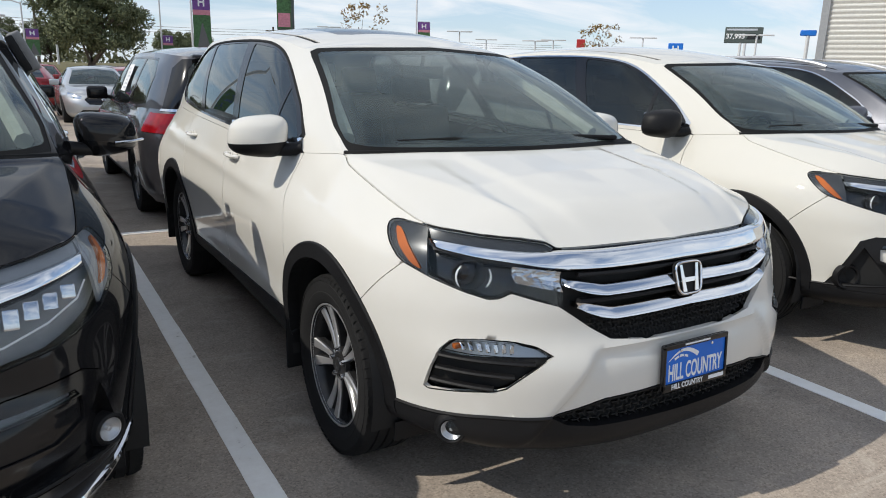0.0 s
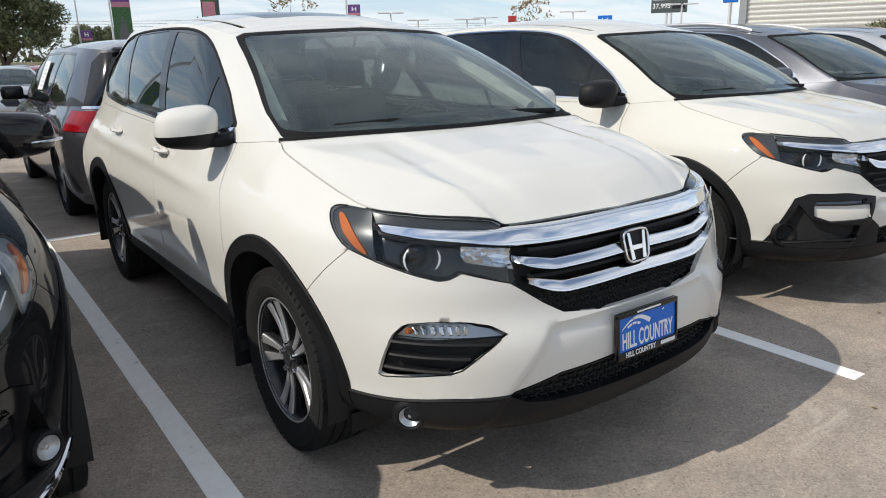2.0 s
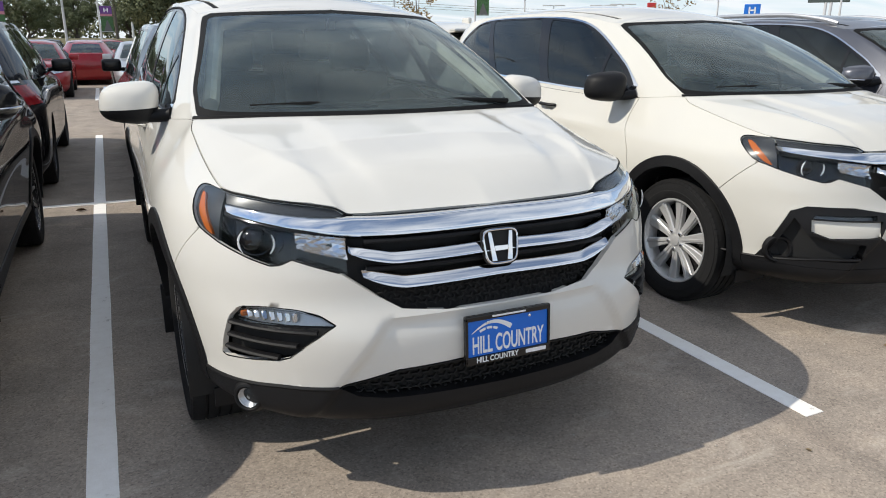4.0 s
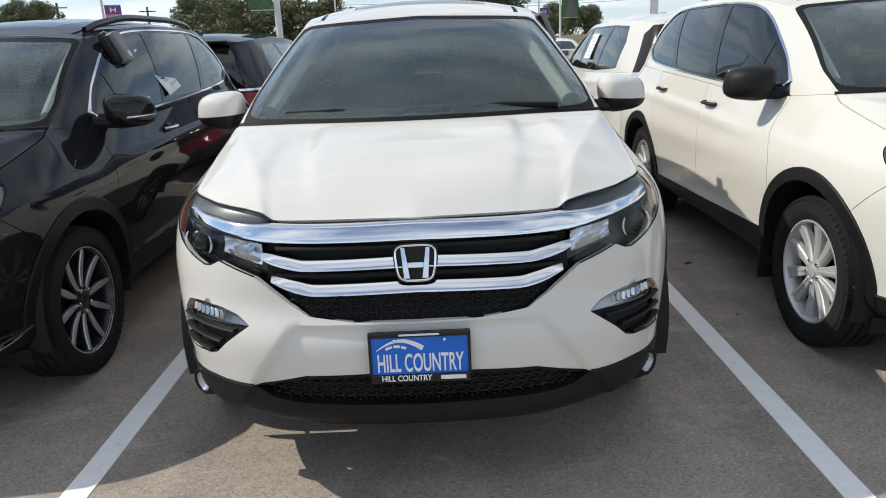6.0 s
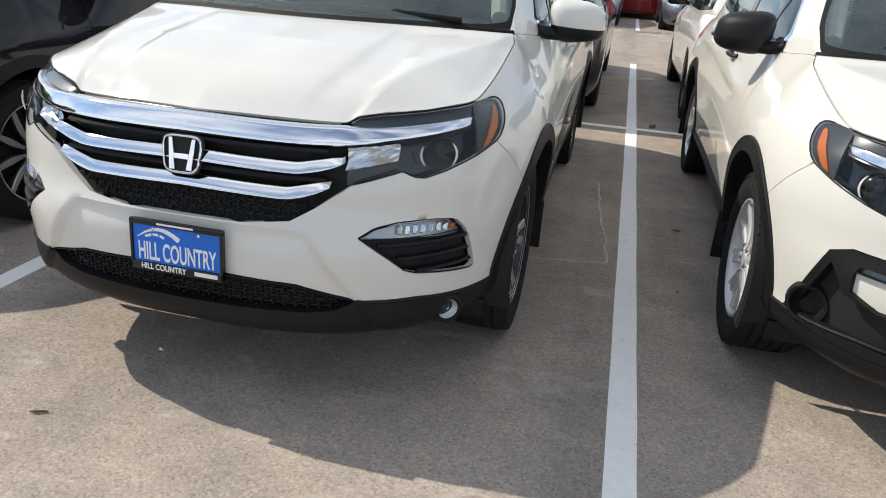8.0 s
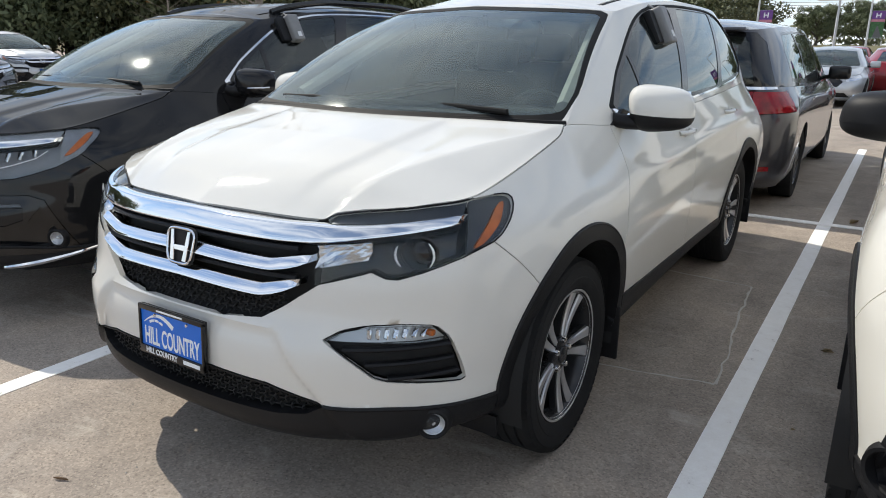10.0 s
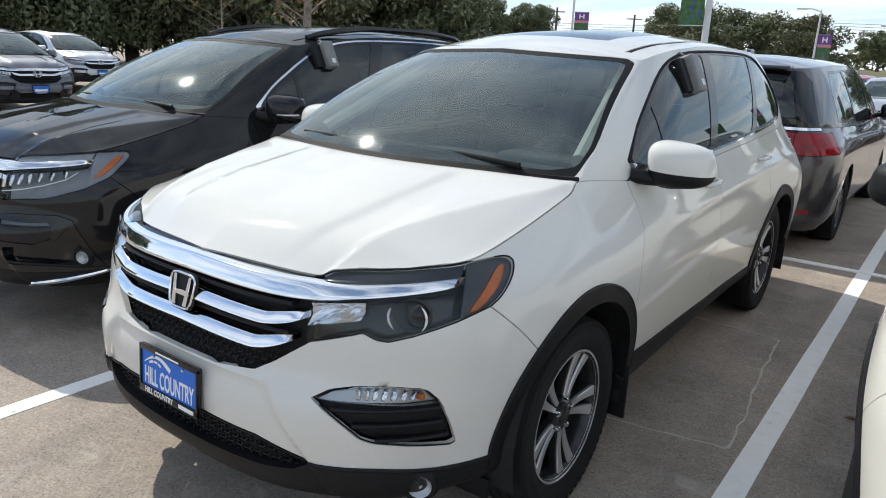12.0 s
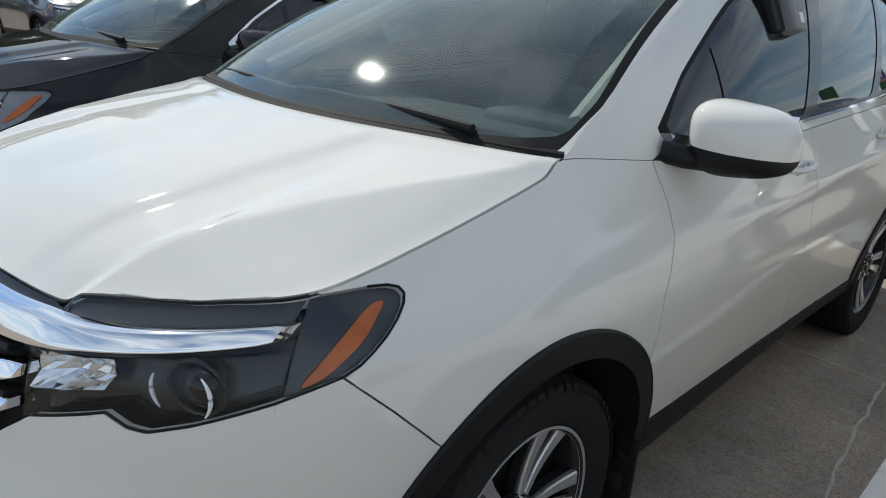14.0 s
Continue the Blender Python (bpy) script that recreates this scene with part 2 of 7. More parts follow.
def tube_bm(pts, radius, sides=8, caps=True, flat=1.0, up=(0, 0, 1)):
    """A round bar along a line of points; radius is one number or one a point."""
    bm = bmesh.new()
    pts = [Vector(p) for p in pts]
    rad = radius if isinstance(radius, (list, tuple)) else [radius] * len(pts)
    rings = []
    for i, p in enumerate(pts):
        d = (pts[min(i + 1, len(pts) - 1)] - pts[max(i - 1, 0)]).normalized()
        a = d.cross(Vector(up))
        if a.length < 1e-4:
            a = d.cross(Vector((1, 0, 0)))
        a.normalize()
        b = a.cross(d)
        rings.append([bm.verts.new(p + rad[i] * (math.cos(2 * math.pi * k / sides) * a + flat * math.sin(2 * math.pi * k / sides) * b)) for k in range(sides)])
    for r0, r1 in zip(rings, rings[1:]):
        for k in range(sides):
            bm.faces.new((r0[k], r0[(k + 1) % sides], r1[(k + 1) % sides], r1[k]))
    if caps:
        bm.faces.new(rings[0][::-1])
        bm.faces.new(rings[-1])
    bmesh.ops.recalc_face_normals(bm, faces=bm.faces)
    return bm


def lathe_bm(profile, steps=48, axis="x", close=False):
    """Turns (along, radius) pairs round the axis."""
    bm = bmesh.new()
    rings = []
    for a, r in profile:
        ring = []
        for k in range(steps):
            w = 2 * math.pi * k / steps
            c, s = r * math.cos(w), r * math.sin(w)
            ring.append(bm.verts.new((a, c, s) if axis == "x" else (c, s, a) if axis == "z" else (c, a, s)))
        rings.append(ring)
    pairs = list(zip(rings, rings[1:])) + ([(rings[-1], rings[0])] if close else [])
    for r0, r1 in pairs:
        for k in range(steps):
            bm.faces.new((r0[k], r0[(k + 1) % steps], r1[(k + 1) % steps], r1[k]))
    bmesh.ops.recalc_face_normals(bm, faces=bm.faces)
    return bm


def prism_bm(poly, depth, m=None, bevel=0.0):
    """A flat outline in x, y given a thickness along z, from 0 to depth."""
    bm = bmesh.new()
    lo = [bm.verts.new((x, y, 0)) for x, y in poly]
    hi = [bm.verts.new((x, y, depth)) for x, y in poly]
    bm.faces.new(lo[::-1])
    bm.faces.new(hi)
    for i in range(len(poly)):
        j = (i + 1) % len(poly)
        bm.faces.new((lo[i], lo[j], hi[j], hi[i]))
    bmesh.ops.recalc_face_normals(bm, faces=bm.faces)
    if bevel:
        bmesh.ops.bevel(bm, geom=bm.edges[:], offset=bevel, segments=1, affect="EDGES")
    if m is not None:
        bmesh.ops.transform(bm, matrix=m, verts=bm.verts)
    return bm


def join_bm(*bms):
    """One bmesh out of several."""
    out = bmesh.new()
    for b in bms:
        me = bpy.data.meshes.new("tmp")
        b.to_mesh(me)
        b.free()
        out.from_mesh(me)
        bpy.data.meshes.remove(me)
    return out


def turned(bm, m):
    bmesh.ops.transform(bm, matrix=m, verts=bm.verts)
    return bm


def ground_patch(name, x0, x1, y0, y1, z, nx, ny):
    bm = bmesh.new()
    bmesh.ops.create_grid(bm, x_segments=nx, y_segments=ny, size=0.5)
    bmesh.ops.transform(bm, matrix=Matrix.Translation(((x0 + x1) / 2, (y0 + y1) / 2, z)) @ Matrix.Diagonal((x1 - x0, y1 - y0, 1, 1)), verts=bm.verts)
    return bm


# ---- car bodies ----
# Local axes of a car: front axle at y = 0, nose towards -y, x = 0 its middle, z = 0 the ground.
# A half body (x > 0) is laid out along q: 0 to 1 round the nose, 1 to 2 down the side, 2 to 3 round the tail.
SIDE_A, SIDE_B = 0.30, 3.35

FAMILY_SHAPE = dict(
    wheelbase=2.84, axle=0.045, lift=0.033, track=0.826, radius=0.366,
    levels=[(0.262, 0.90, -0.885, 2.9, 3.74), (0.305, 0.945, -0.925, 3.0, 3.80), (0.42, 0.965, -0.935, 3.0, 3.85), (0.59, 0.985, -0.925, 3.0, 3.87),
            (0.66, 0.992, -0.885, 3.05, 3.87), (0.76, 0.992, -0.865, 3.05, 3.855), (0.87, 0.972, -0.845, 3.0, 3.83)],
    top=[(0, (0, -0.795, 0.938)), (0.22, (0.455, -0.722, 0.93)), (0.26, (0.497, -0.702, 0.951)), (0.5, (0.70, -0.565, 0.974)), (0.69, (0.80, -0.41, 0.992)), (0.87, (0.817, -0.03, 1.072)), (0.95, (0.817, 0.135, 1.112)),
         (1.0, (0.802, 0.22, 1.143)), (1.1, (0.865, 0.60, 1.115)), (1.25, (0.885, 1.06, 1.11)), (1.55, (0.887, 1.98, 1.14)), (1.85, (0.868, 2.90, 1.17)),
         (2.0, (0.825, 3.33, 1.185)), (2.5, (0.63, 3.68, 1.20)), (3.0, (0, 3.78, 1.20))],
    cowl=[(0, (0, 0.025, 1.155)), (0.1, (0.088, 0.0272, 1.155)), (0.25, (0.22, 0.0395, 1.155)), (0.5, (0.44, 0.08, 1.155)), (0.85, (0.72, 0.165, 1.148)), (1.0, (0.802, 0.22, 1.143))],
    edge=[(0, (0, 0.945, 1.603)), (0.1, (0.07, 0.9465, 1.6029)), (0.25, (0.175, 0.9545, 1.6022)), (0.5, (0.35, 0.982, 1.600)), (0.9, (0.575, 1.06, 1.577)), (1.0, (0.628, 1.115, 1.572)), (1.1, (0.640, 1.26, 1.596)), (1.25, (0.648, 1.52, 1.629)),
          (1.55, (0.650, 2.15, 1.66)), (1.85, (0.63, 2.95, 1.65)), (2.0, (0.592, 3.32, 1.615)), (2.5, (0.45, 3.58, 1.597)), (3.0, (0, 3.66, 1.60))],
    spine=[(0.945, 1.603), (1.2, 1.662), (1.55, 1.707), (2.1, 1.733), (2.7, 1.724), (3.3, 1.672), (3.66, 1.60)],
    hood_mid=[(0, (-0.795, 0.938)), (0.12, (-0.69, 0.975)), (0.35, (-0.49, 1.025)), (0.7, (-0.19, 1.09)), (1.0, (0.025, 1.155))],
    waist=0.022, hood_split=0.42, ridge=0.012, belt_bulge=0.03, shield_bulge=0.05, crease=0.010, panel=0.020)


def super_arc(theta, n):
    s, c = np.sin(theta) ** (2 / n), np.cos(theta) ** (2 / n)
    return s, c


def half_shell(P, front=84, side=66, rear=26, rows=52):
    """The half body as a bmesh; each face carries its surface: 0 wrap, 1 hood, 2 greenhouse, 3 roof."""
    k = P.get("stretch", 1.0)
    qs = np.concatenate([np.linspace(0, 1, front, endpoint=False), np.linspace(1, 2, side, endpoint=False), np.linspace(2, 3, rear)])
    A, B = SIDE_A, SIDE_B * k
    T = pchip(P["top"])(qs)
    lev = []
    for z, xs, yf, n, yr in P["levels"]:
        x, y = np.zeros(len(qs)), np.zeros(len(qs))
        f, r = qs < 1, qs > 2
        s, c = super_arc(qs[f] * np.pi / 2, n)
        x[f], y[f] = xs * s, A - (A - yf) * c
        m = ~f & ~r
        yy = A + (qs[m] - 1) * (B - A)
        x[m], y[m] = xs - P["waist"] * np.sin(np.pi * (yy - A) / (B - A)) ** 2 * (1.0 if z < 0.7 else 0.55), yy
        s, c = super_arc((3 - qs[r]) * np.pi / 2, 3.2)
        x[r], y[r] = xs * s, B + (yr - B) * c
        lev.append(np.stack([x, y, np.full(len(qs), z)], 1))
    lev.append(T)
    lev = np.array(lev)
    # heights along the rib, by mean distance between levels
    g = np.concatenate([[0], np.cumsum(np.linalg.norm(np.diff(lev, axis=0), axis=2).mean(1))])
    rib = smooth_keys([(a, l.ravel()) for a, l in zip(g, lev)])
    v = np.linspace(0, g[-1], rows)
    wrap = rib(v).reshape(rows, len(qs), 3)
    # door crease: a soft step in the flank below the belt
    sidey = wrap[:, :, 1]
    cz = P["crease_z"](sidey) if "crease_z" in P else 0.93 + 0.035 * (sidey - 1.5)
    on = np.clip((sidey - 0.55) / 0.5, 0, 1) * np.clip((B + 0.2 - sidey) / 0.3, 0, 1)
    wrap[:, :, 0] += np.where(wrap[:, :, 0] > 0.6, on * P["crease"] * np.exp(-((wrap[:, :, 2] - cz) / 0.035) ** 2), 0)
    if "panel" in P:
        # the panel between the bumper's lower corners is set back below a ledge
        ax, az = np.abs(wrap[:, :, 0]), wrap[:, :, 2]
        edge = 0.40 + (0.618 - az) * 0.70
        ease = lambda v: np.clip(v, 0, 1) ** 2 * (3 - 2 * np.clip(v, 0, 1))
        wrap[:, :, 1] += np.where(wrap[:, :, 1] < 0, P["panel"] * ease((edge - ax) / 0.026 + 0.5) * ease((0.626 - az) / 0.02), 0)
    grids = [(wrap, 0)]
    # hood: a Coons patch
    nu, nw = 76, 60
    u, w = np.linspace(0, 1, nu), np.linspace(0, 1, nw)
    hs = P["hood_split"]
    T_f = pchip(P["top"])
    F, S, R = T_f(u * hs), T_f(hs + w * (1 - hs)), pchip(P["cowl"])(u)
    hm = pchip(P["hood_mid"])(w)
    M = np.stack([np.zeros(nw), hm[:, 0], hm[:, 1]], 1)
    U, W = u[:, None, None], w[None, :, None]
    hood = ((1 - W) * F[:, None] + W * R[:, None] + (1 - U) * M[None] + U * S[None]
            - ((1 - U) * (1 - W) * F[0] + U * (1 - W) * F[-1] + (1 - U) * W * R[0] + U * W * R[-1]))
    uu, ww = np.meshgrid(u, w, indexing="ij")
    uc = 0.53 + 0.45 * ww ** 1.9
    inner = 1 - 0.22 * (1 - np.clip(uu / uc, 0, 1)) ** 2
    outer = np.clip((1 - uu) / np.maximum(1 - uc, 0.02), 0, 2) ** (1.8 - 0.8 * ww)
    soft = 0.016
    tent = -soft * np.log(np.exp(-inner / soft) + np.exp(-outer / soft))
    rise = np.sin(np.pi / 2 * np.clip(ww / 0.30, 0, 1)) ** 1.1 * np.clip((1 - ww) / 0.42, 0, 1) ** 0.8
    hood[:, :, 2] += P.get("hood_crown", 0.056) * tent * rise
    fade = np.clip(ww / 0.25, 0, 1) * np.clip((1 - ww) / 0.1, 0, 1)
    hood[:, :, 2] += P["ridge"] * fade * (1 / (1 + np.exp((uu - (0.34 + 0.10 * ww)) / 0.013)) - 0.5) * np.clip(uu / 0.2, 0, 1) * np.clip((0.9 - uu) / 0.4, 0, 1)
    grids.append((hood, 1))
    # greenhouse
    base = np.where((qs < 1)[:, None], pchip(P["cowl"])(np.clip(qs, 0, 1)), T)
    E = pchip(P["edge"])(qs)
    ng = 26
    t = np.linspace(0, 1, ng)[:, None, None]
    house = base[None] * (1 - t) + E[None] * t
    b = 4 * t[:, :, 0] * (1 - t[:, :, 0])
    sidew = np.clip((qs - 0.9) / 0.25, 0, 1) * np.clip((2.35 - qs) / 0.4, 0, 1)
    frontw = np.clip((1.05 - qs) / 0.2, 0, 1)
    rearw = np.clip((qs - 2.1) / 0.4, 0, 1)
    house[:, :, 0] += b * sidew[None] * P["belt_bulge"]
    house[:, :, 1] += -b * frontw[None] * P["shield_bulge"] + b * rearw[None] * 0.06
    house[:, :, 2] += b * frontw[None] * P["shield_bulge"] * 0.6
    grids.append((house, 2))
    # roof
    sp = P["spine"]
    spz = pchip(sp)
    y0, y1 = sp[0][0], sp[-1][0]
    ysp = np.clip(E[:, 1], y0, y1)
    C = np.stack([np.zeros(len(qs)), ysp, spz(ysp)[:, 0]], 1)
    nr = 18
    t = np.linspace(0, 1, nr)[:, None]
    roof = np.stack([E[None, :, j] * (1 - t) + C[None, :, j] * t for j in range(3)], 2)
    roof[:, :, 2] = E[None, :, 2] + (spz(np.clip(roof[:, :, 1], y0, y1).ravel())[:, 0].reshape(nr, -1) - E[None, :, 2]) * (1 - (1 - t) ** 2.2)
    grids.append((roof, 3))
    bm = bmesh.new()
    lay = bm.faces.layers.int.new("surf")
    for gr, sid in grids:
        n0, n1 = gr.shape[:2]
        vs = [[bm.verts.new(gr[i, j]) for j in range(n1)] for i in range(n0)]
        for i in range(n0 - 1):
            for j in range(n1 - 1):
                q = (vs[i][j], vs[i][j + 1], vs[i + 1][j + 1], vs[i + 1][j]) if sid != 1 else (vs[i][j], vs[i + 1][j], vs[i + 1][j + 1], vs[i][j + 1])
                f = bm.faces.new(q)
                f[lay] = sid
    bmesh.ops.remove_doubles(bm, verts=bm.verts, dist=0.0004)
    bmesh.ops.dissolve_degenerate(bm, dist=0.0003, edges=bm.edges)
    return bm


AX = dict(front=(Vector((1, 0, 0)), Vector((0, 0, 1))), side=(Vector((0, 1, 0)), Vector((0, 0, 1))), top=(Vector((1, 0, 0)), Vector((0, 1, 0))),
          bias=(Vector((0.819, 0.574, 0)), Vector((0, 0, 1))))


def eased(poly, cut=0.22, times=2):
    """An outline with its corners cut off step by step; corners on the middle plane stay."""
    for _ in range(times):
        out = []
        for p, a, q in zip(poly[-1:] + poly[:-1], poly, poly[1:] + poly[:1]):
            if a[0] < 0:
                out.append(a)
                continue
            out.append((a[0] + (p[0] - a[0]) * cut, a[1] + (p[1] - a[1]) * cut))
            out.append((a[0] + (q[0] - a[0]) * cut, a[1] + (q[1] - a[1]) * cut))
        poly = out
    return poly


def flat(pts, ax):
    U, W = AX[ax]
    return [(Vector(p).dot(U), Vector(p).dot(W)) if len(p) == 3 else tuple(p) for p in pts]


def inside(poly, x, y):
    hit = False
    j = len(poly) - 1
    for i in range(len(poly)):
        xi, yi = poly[i]
        xj, yj = poly[j]
        if (yi > y) != (yj > y) and x < (xj - xi) * (y - yi) / (yj - yi) + xi:
            hit = not hit
        j = i
    return hit


def knife(bm, poly, ax, surfs, keep):
    """Cuts the outline into the shell along the axes' third direction."""
    U, W = AX[ax]
    V = U.cross(W)
    lay = bm.faces.layers.int["surf"]
    pu0, pu1 = min(a[0] for a in poly), max(a[0] for a in poly)
    pw0, pw1 = min(a[1] for a in poly), max(a[1] for a in poly)
    pool = {}

    def take(f):
        us = [v.co.dot(U) for v in f.verts]
        u0, u1 = min(us), max(us)
        if u1 < pu0 - 1e-4 or u0 > pu1 + 1e-4:
            return
        ws = [v.co.dot(W) for v in f.verts]
        w0, w1 = min(ws), max(ws)
        if w1 < pw0 - 1e-4 or w0 > pw1 + 1e-4 or not keep(f.calc_center_median()):
            return
        pool[f] = (u0, u1, w0, w1)
    for f in bm.faces:
        if f[lay] in surfs:
            take(f)
    for (a, b) in zip(poly, poly[1:] + poly[:1]):
        P0, P1 = U * a[0] + W * a[1], U * b[0] + W * b[1]
        d = P1 - P0
        if d.length < 1e-5:
            continue
        nrm = d.cross(V).normalized()
        u0, u1 = min(a[0], b[0]) - 1e-4, max(a[0], b[0]) + 1e-4
        w0, w1 = min(a[1], b[1]) - 1e-4, max(a[1], b[1]) + 1e-4
        fs = [f for f, r in pool.items() if r[1] >= u0 and r[0] <= u1 and r[3] >= w0 and r[2] <= w1]
        if not fs:
            continue
        for f in fs:
            del pool[f]
        es = {e for f in fs for e in f.edges}
        vs = {v for f in fs for v in f.verts}
        r = bmesh.ops.bisect_plane(bm, geom=list(vs) + list(es) + fs, dist=2e-4, plane_co=P0, plane_no=nrm)
        for g in r["geom"]:
            if isinstance(g, bmesh.types.BMFace):
                take(g)


def regions(bm, rules):
    """Cuts all outlines, then sorts the faces: first rule that holds wins. Rule: (name, axes, outline, surfaces, keep)."""
    lay = bm.faces.layers.int["surf"]
    flat_rules = [(n, ax, flat(p, ax), s, k) for n, ax, p, s, k in rules]
    for n, ax, p, s, k in flat_rules:
        knife(bm, p, ax, s, k)
    # slivers left by the cuts go
    bmesh.ops.dissolve_degenerate(bm, dist=0.0009, edges=bm.edges)
    out = {}
    for f in bm.faces:
        c = f.calc_center_median()
        for n, ax, p, s, k in flat_rules:
            if f[lay] in s and k(c):
                U, W = AX[ax]
                if inside(p, c.dot(U), c.dot(W)):
                    out.setdefault(n, []).append(f)
                    break
        else:
            out.setdefault(("wrap", "hood", "house", "roof")[f[lay]], []).append(f)
    # plain lists, so that the shell may be freed
    return {n: [[v.co.copy() for v in f.verts] for f in fs] for n, fs in out.items()}


def skin(polys, sides="both", offset=0.0, gap=0.0022, flange=0.018, keep=None, open_edge=None):
    """A panel out of shell faces: moved along its normals, drawn in at its rim and turned inwards there."""
    bm = bmesh.new()
    for sgn in ((1,) if sides == 1 else (-1,) if sides == -1 else (1, -1)):
        for p in polys:
            vs = [bm.verts.new((c.x * sgn, c.y, c.z)) for c in p]
            bm.faces.new(vs if sgn > 0 else vs[::-1])
    bmesh.ops.remove_doubles(bm, verts=bm.verts, dist=0.0004)
    # loose slivers go
    bm.faces.ensure_lookup_table()
    seen, drop = set(), []
    for f0 in bm.faces:
        if f0 in seen:
            continue
        isle, todo = [], [f0]
        seen.add(f0)
        while todo:
            f = todo.pop()
            isle.append(f)
            for e in f.edges:
                for g in e.link_faces:
                    if g not in seen:
                        seen.add(g)
                        todo.append(g)
        if sum(f.calc_area() for f in isle) < 1.5e-4:
            drop += isle
    if drop:
        bmesh.ops.delete(bm, geom=drop, context="FACES")
    # thin slivers join the face beside them
    thin = set()
    for f in bm.faces:
        edge = max(f.edges, key=lambda e: e.calc_length())
        if f.calc_area() < 0.0016 * edge.calc_length():
            inner = [e for e in f.edges if len(e.link_faces) == 2]
            if inner:
                thin.add(max(inner, key=lambda e: e.calc_length()))
    if thin:
        bmesh.ops.dissolve_edges(bm, edges=list(thin), use_verts=False)
    bm.normal_update()
    plain = {}
    for v in bm.verts:
        n = Vector()
        for f in v.link_faces:
            n += f.normal * f.calc_area()
        plain[v] = n.normalized() if n.length > 1e-12 else v.normal.copy()
    if offset:
        nv = plain
        for v in bm.verts:
            v.co += nv[v] * offset
    def wide_normal(v):
        """The mean direction of the faces near a rim point, little moved by slivers."""
        n = Vector()
        for g in {f for e in v.link_edges for f in e.other_vert(v).link_faces} | set(v.link_faces):
            n += g.normal * g.calc_area()
        return n.normalized() if n.length > 1e-12 else plain[v]
    if flange:
        rim = [e for e in bm.edges if len(e.link_faces) == 1 and not all(abs(v.co.x) < 1e-3 for v in e.verts)]
        nv = {}
        for e in rim:
            f = e.link_faces[0]
            inw = f.normal.cross(e.verts[1].co - e.verts[0].co)
            if f.calc_area() < 2e-7:
                continue
            if inw.dot(f.calc_center_median() - e.verts[0].co) < 0:
                inw = -inw
            for v in e.verts:
                pair = nv.setdefault(v, [Vector(), wide_normal(v)])
                pair[0] = pair[0] + inw
        for e in rim:
            e.smooth = False
        r = bmesh.ops.extrude_edge_only(bm, edges=rim)
        fresh = [g for g in r["geom"] if isinstance(g, bmesh.types.BMVert)]
        old = {}
        for v in fresh:
            for e in v.link_edges:
                o = e.other_vert(v)
                if o in nv and (o.co - v.co).length < 1e-6:
                    old[v] = o
        for v, o in old.items():
            v.co = v.co - nv[o][1] * flange
        for v, (d, n) in nv.items():
            if d.length > 1e-6:
                v.co += d.normalized() * gap
    return bm


def arc_poly(cy, cz, r, floor=0.05):
    """Wheel arch outline in side view, closed down to the ground."""
    pts = [(cy + r * math.cos(a), cz + r * math.sin(a)) for a in np.linspace(math.pi, 0, 26)]
    return [(cy - r, floor)] + pts + [(cy + r, floor)]


def anywhere(c):
    return True


def nose(c):
    return c.y < 0.25


def flank(c):
    return c.x > 0.55


def tail(c):
    return c.y > 3.0


# outlines shared by both makes of the seven-seat car; bias axes run round the nose corner
HEADLIGHT_TIP = [(0.411, 0.984), (0.470, 0.9855), (0.500, 0.984), (0.518, 0.979), (0.529, 0.970), (0.532, 0.957), (0.528, 0.938), (0.517, 0.917), (0.503, 0.899)]
HEADLIGHT_IN = [(-0.045, 0.88), (-0.042, 0.93), (0.1, 0.99), (0.25, 1.0)]
HEADLIGHT = HEADLIGHT_TIP + [(0.486, 0.881), (0.462, 0.866), (0.370, 0.836), (0.257, 0.805), (0.181, 0.788), (0.148, 0.792), (0.109, 0.810), (-0.057, 0.765)] + HEADLIGHT_IN
AMBER_PANE = eased([(0.508, 0.968), (0.482, 0.966), (0.440, 0.905), (0.398, 0.851), (0.440, 0.866), (0.490, 0.916)], 0.2)
BLADE = [(-0.60, 0.955), (-0.27, 0.955), (-0.144, 0.95), (-0.039, 0.945), (-0.01, 0.93), (0.089, 0.929), (0.375, 0.946), (0.368, 0.921), (0.249, 0.909), (0.024, 0.886),
         (-0.059, 0.880), (-0.256, 0.878), (-0.60, 0.876)]
HEADLIGHT_TALL = HEADLIGHT_TIP + [(0.486, 0.872), (0.462, 0.852), (0.370, 0.803), (0.257, 0.770), (0.181, 0.752), (0.109, 0.748), (-0.057, 0.732)] + HEADLIGHT_IN
VENT = [(-0.031, 0.617), (0.022, 0.645), (0.100, 0.660), (0.205, 0.661), (0.292, 0.650), (0.334, 0.609), (0.366, 0.527), (0.385, 0.458), (0.253, 0.478),
        (0.121, 0.50), (0.060, 0.55)]
VENT = eased(VENT, 0.16, 1)
TURN_LAMP = [(-0.022, 0.617), (0.024, 0.640), (0.100, 0.654), (0.205, 0.655), (0.287, 0.644), (0.327, 0.606), (0.237, 0.606), (0.118, 0.613)]
GRILLE = [(-0.01, 0.876), (0.27, 0.878), (0.45, 0.882), (0.50, 0.886), (0.525, 0.80), (0.517, 0.770), (0.412, 0.695), (0.345, 0.655), (0.20, 0.638), (-0.01, 0.634)]
MID_BAR = [(-0.01, 0.838), (0.21, 0.832), (0.34, 0.828), (0.475, 0.846), (0.492, 0.833), (0.43, 0.800), (0.34, 0.793), (-0.01, 0.796)]
LOW_BAR = [(-0.01, 0.762), (0.20, 0.757), (0.33, 0.754), (0.44, 0.778), (0.462, 0.766), (0.405, 0.728), (0.30, 0.715), (-0.01, 0.718)]
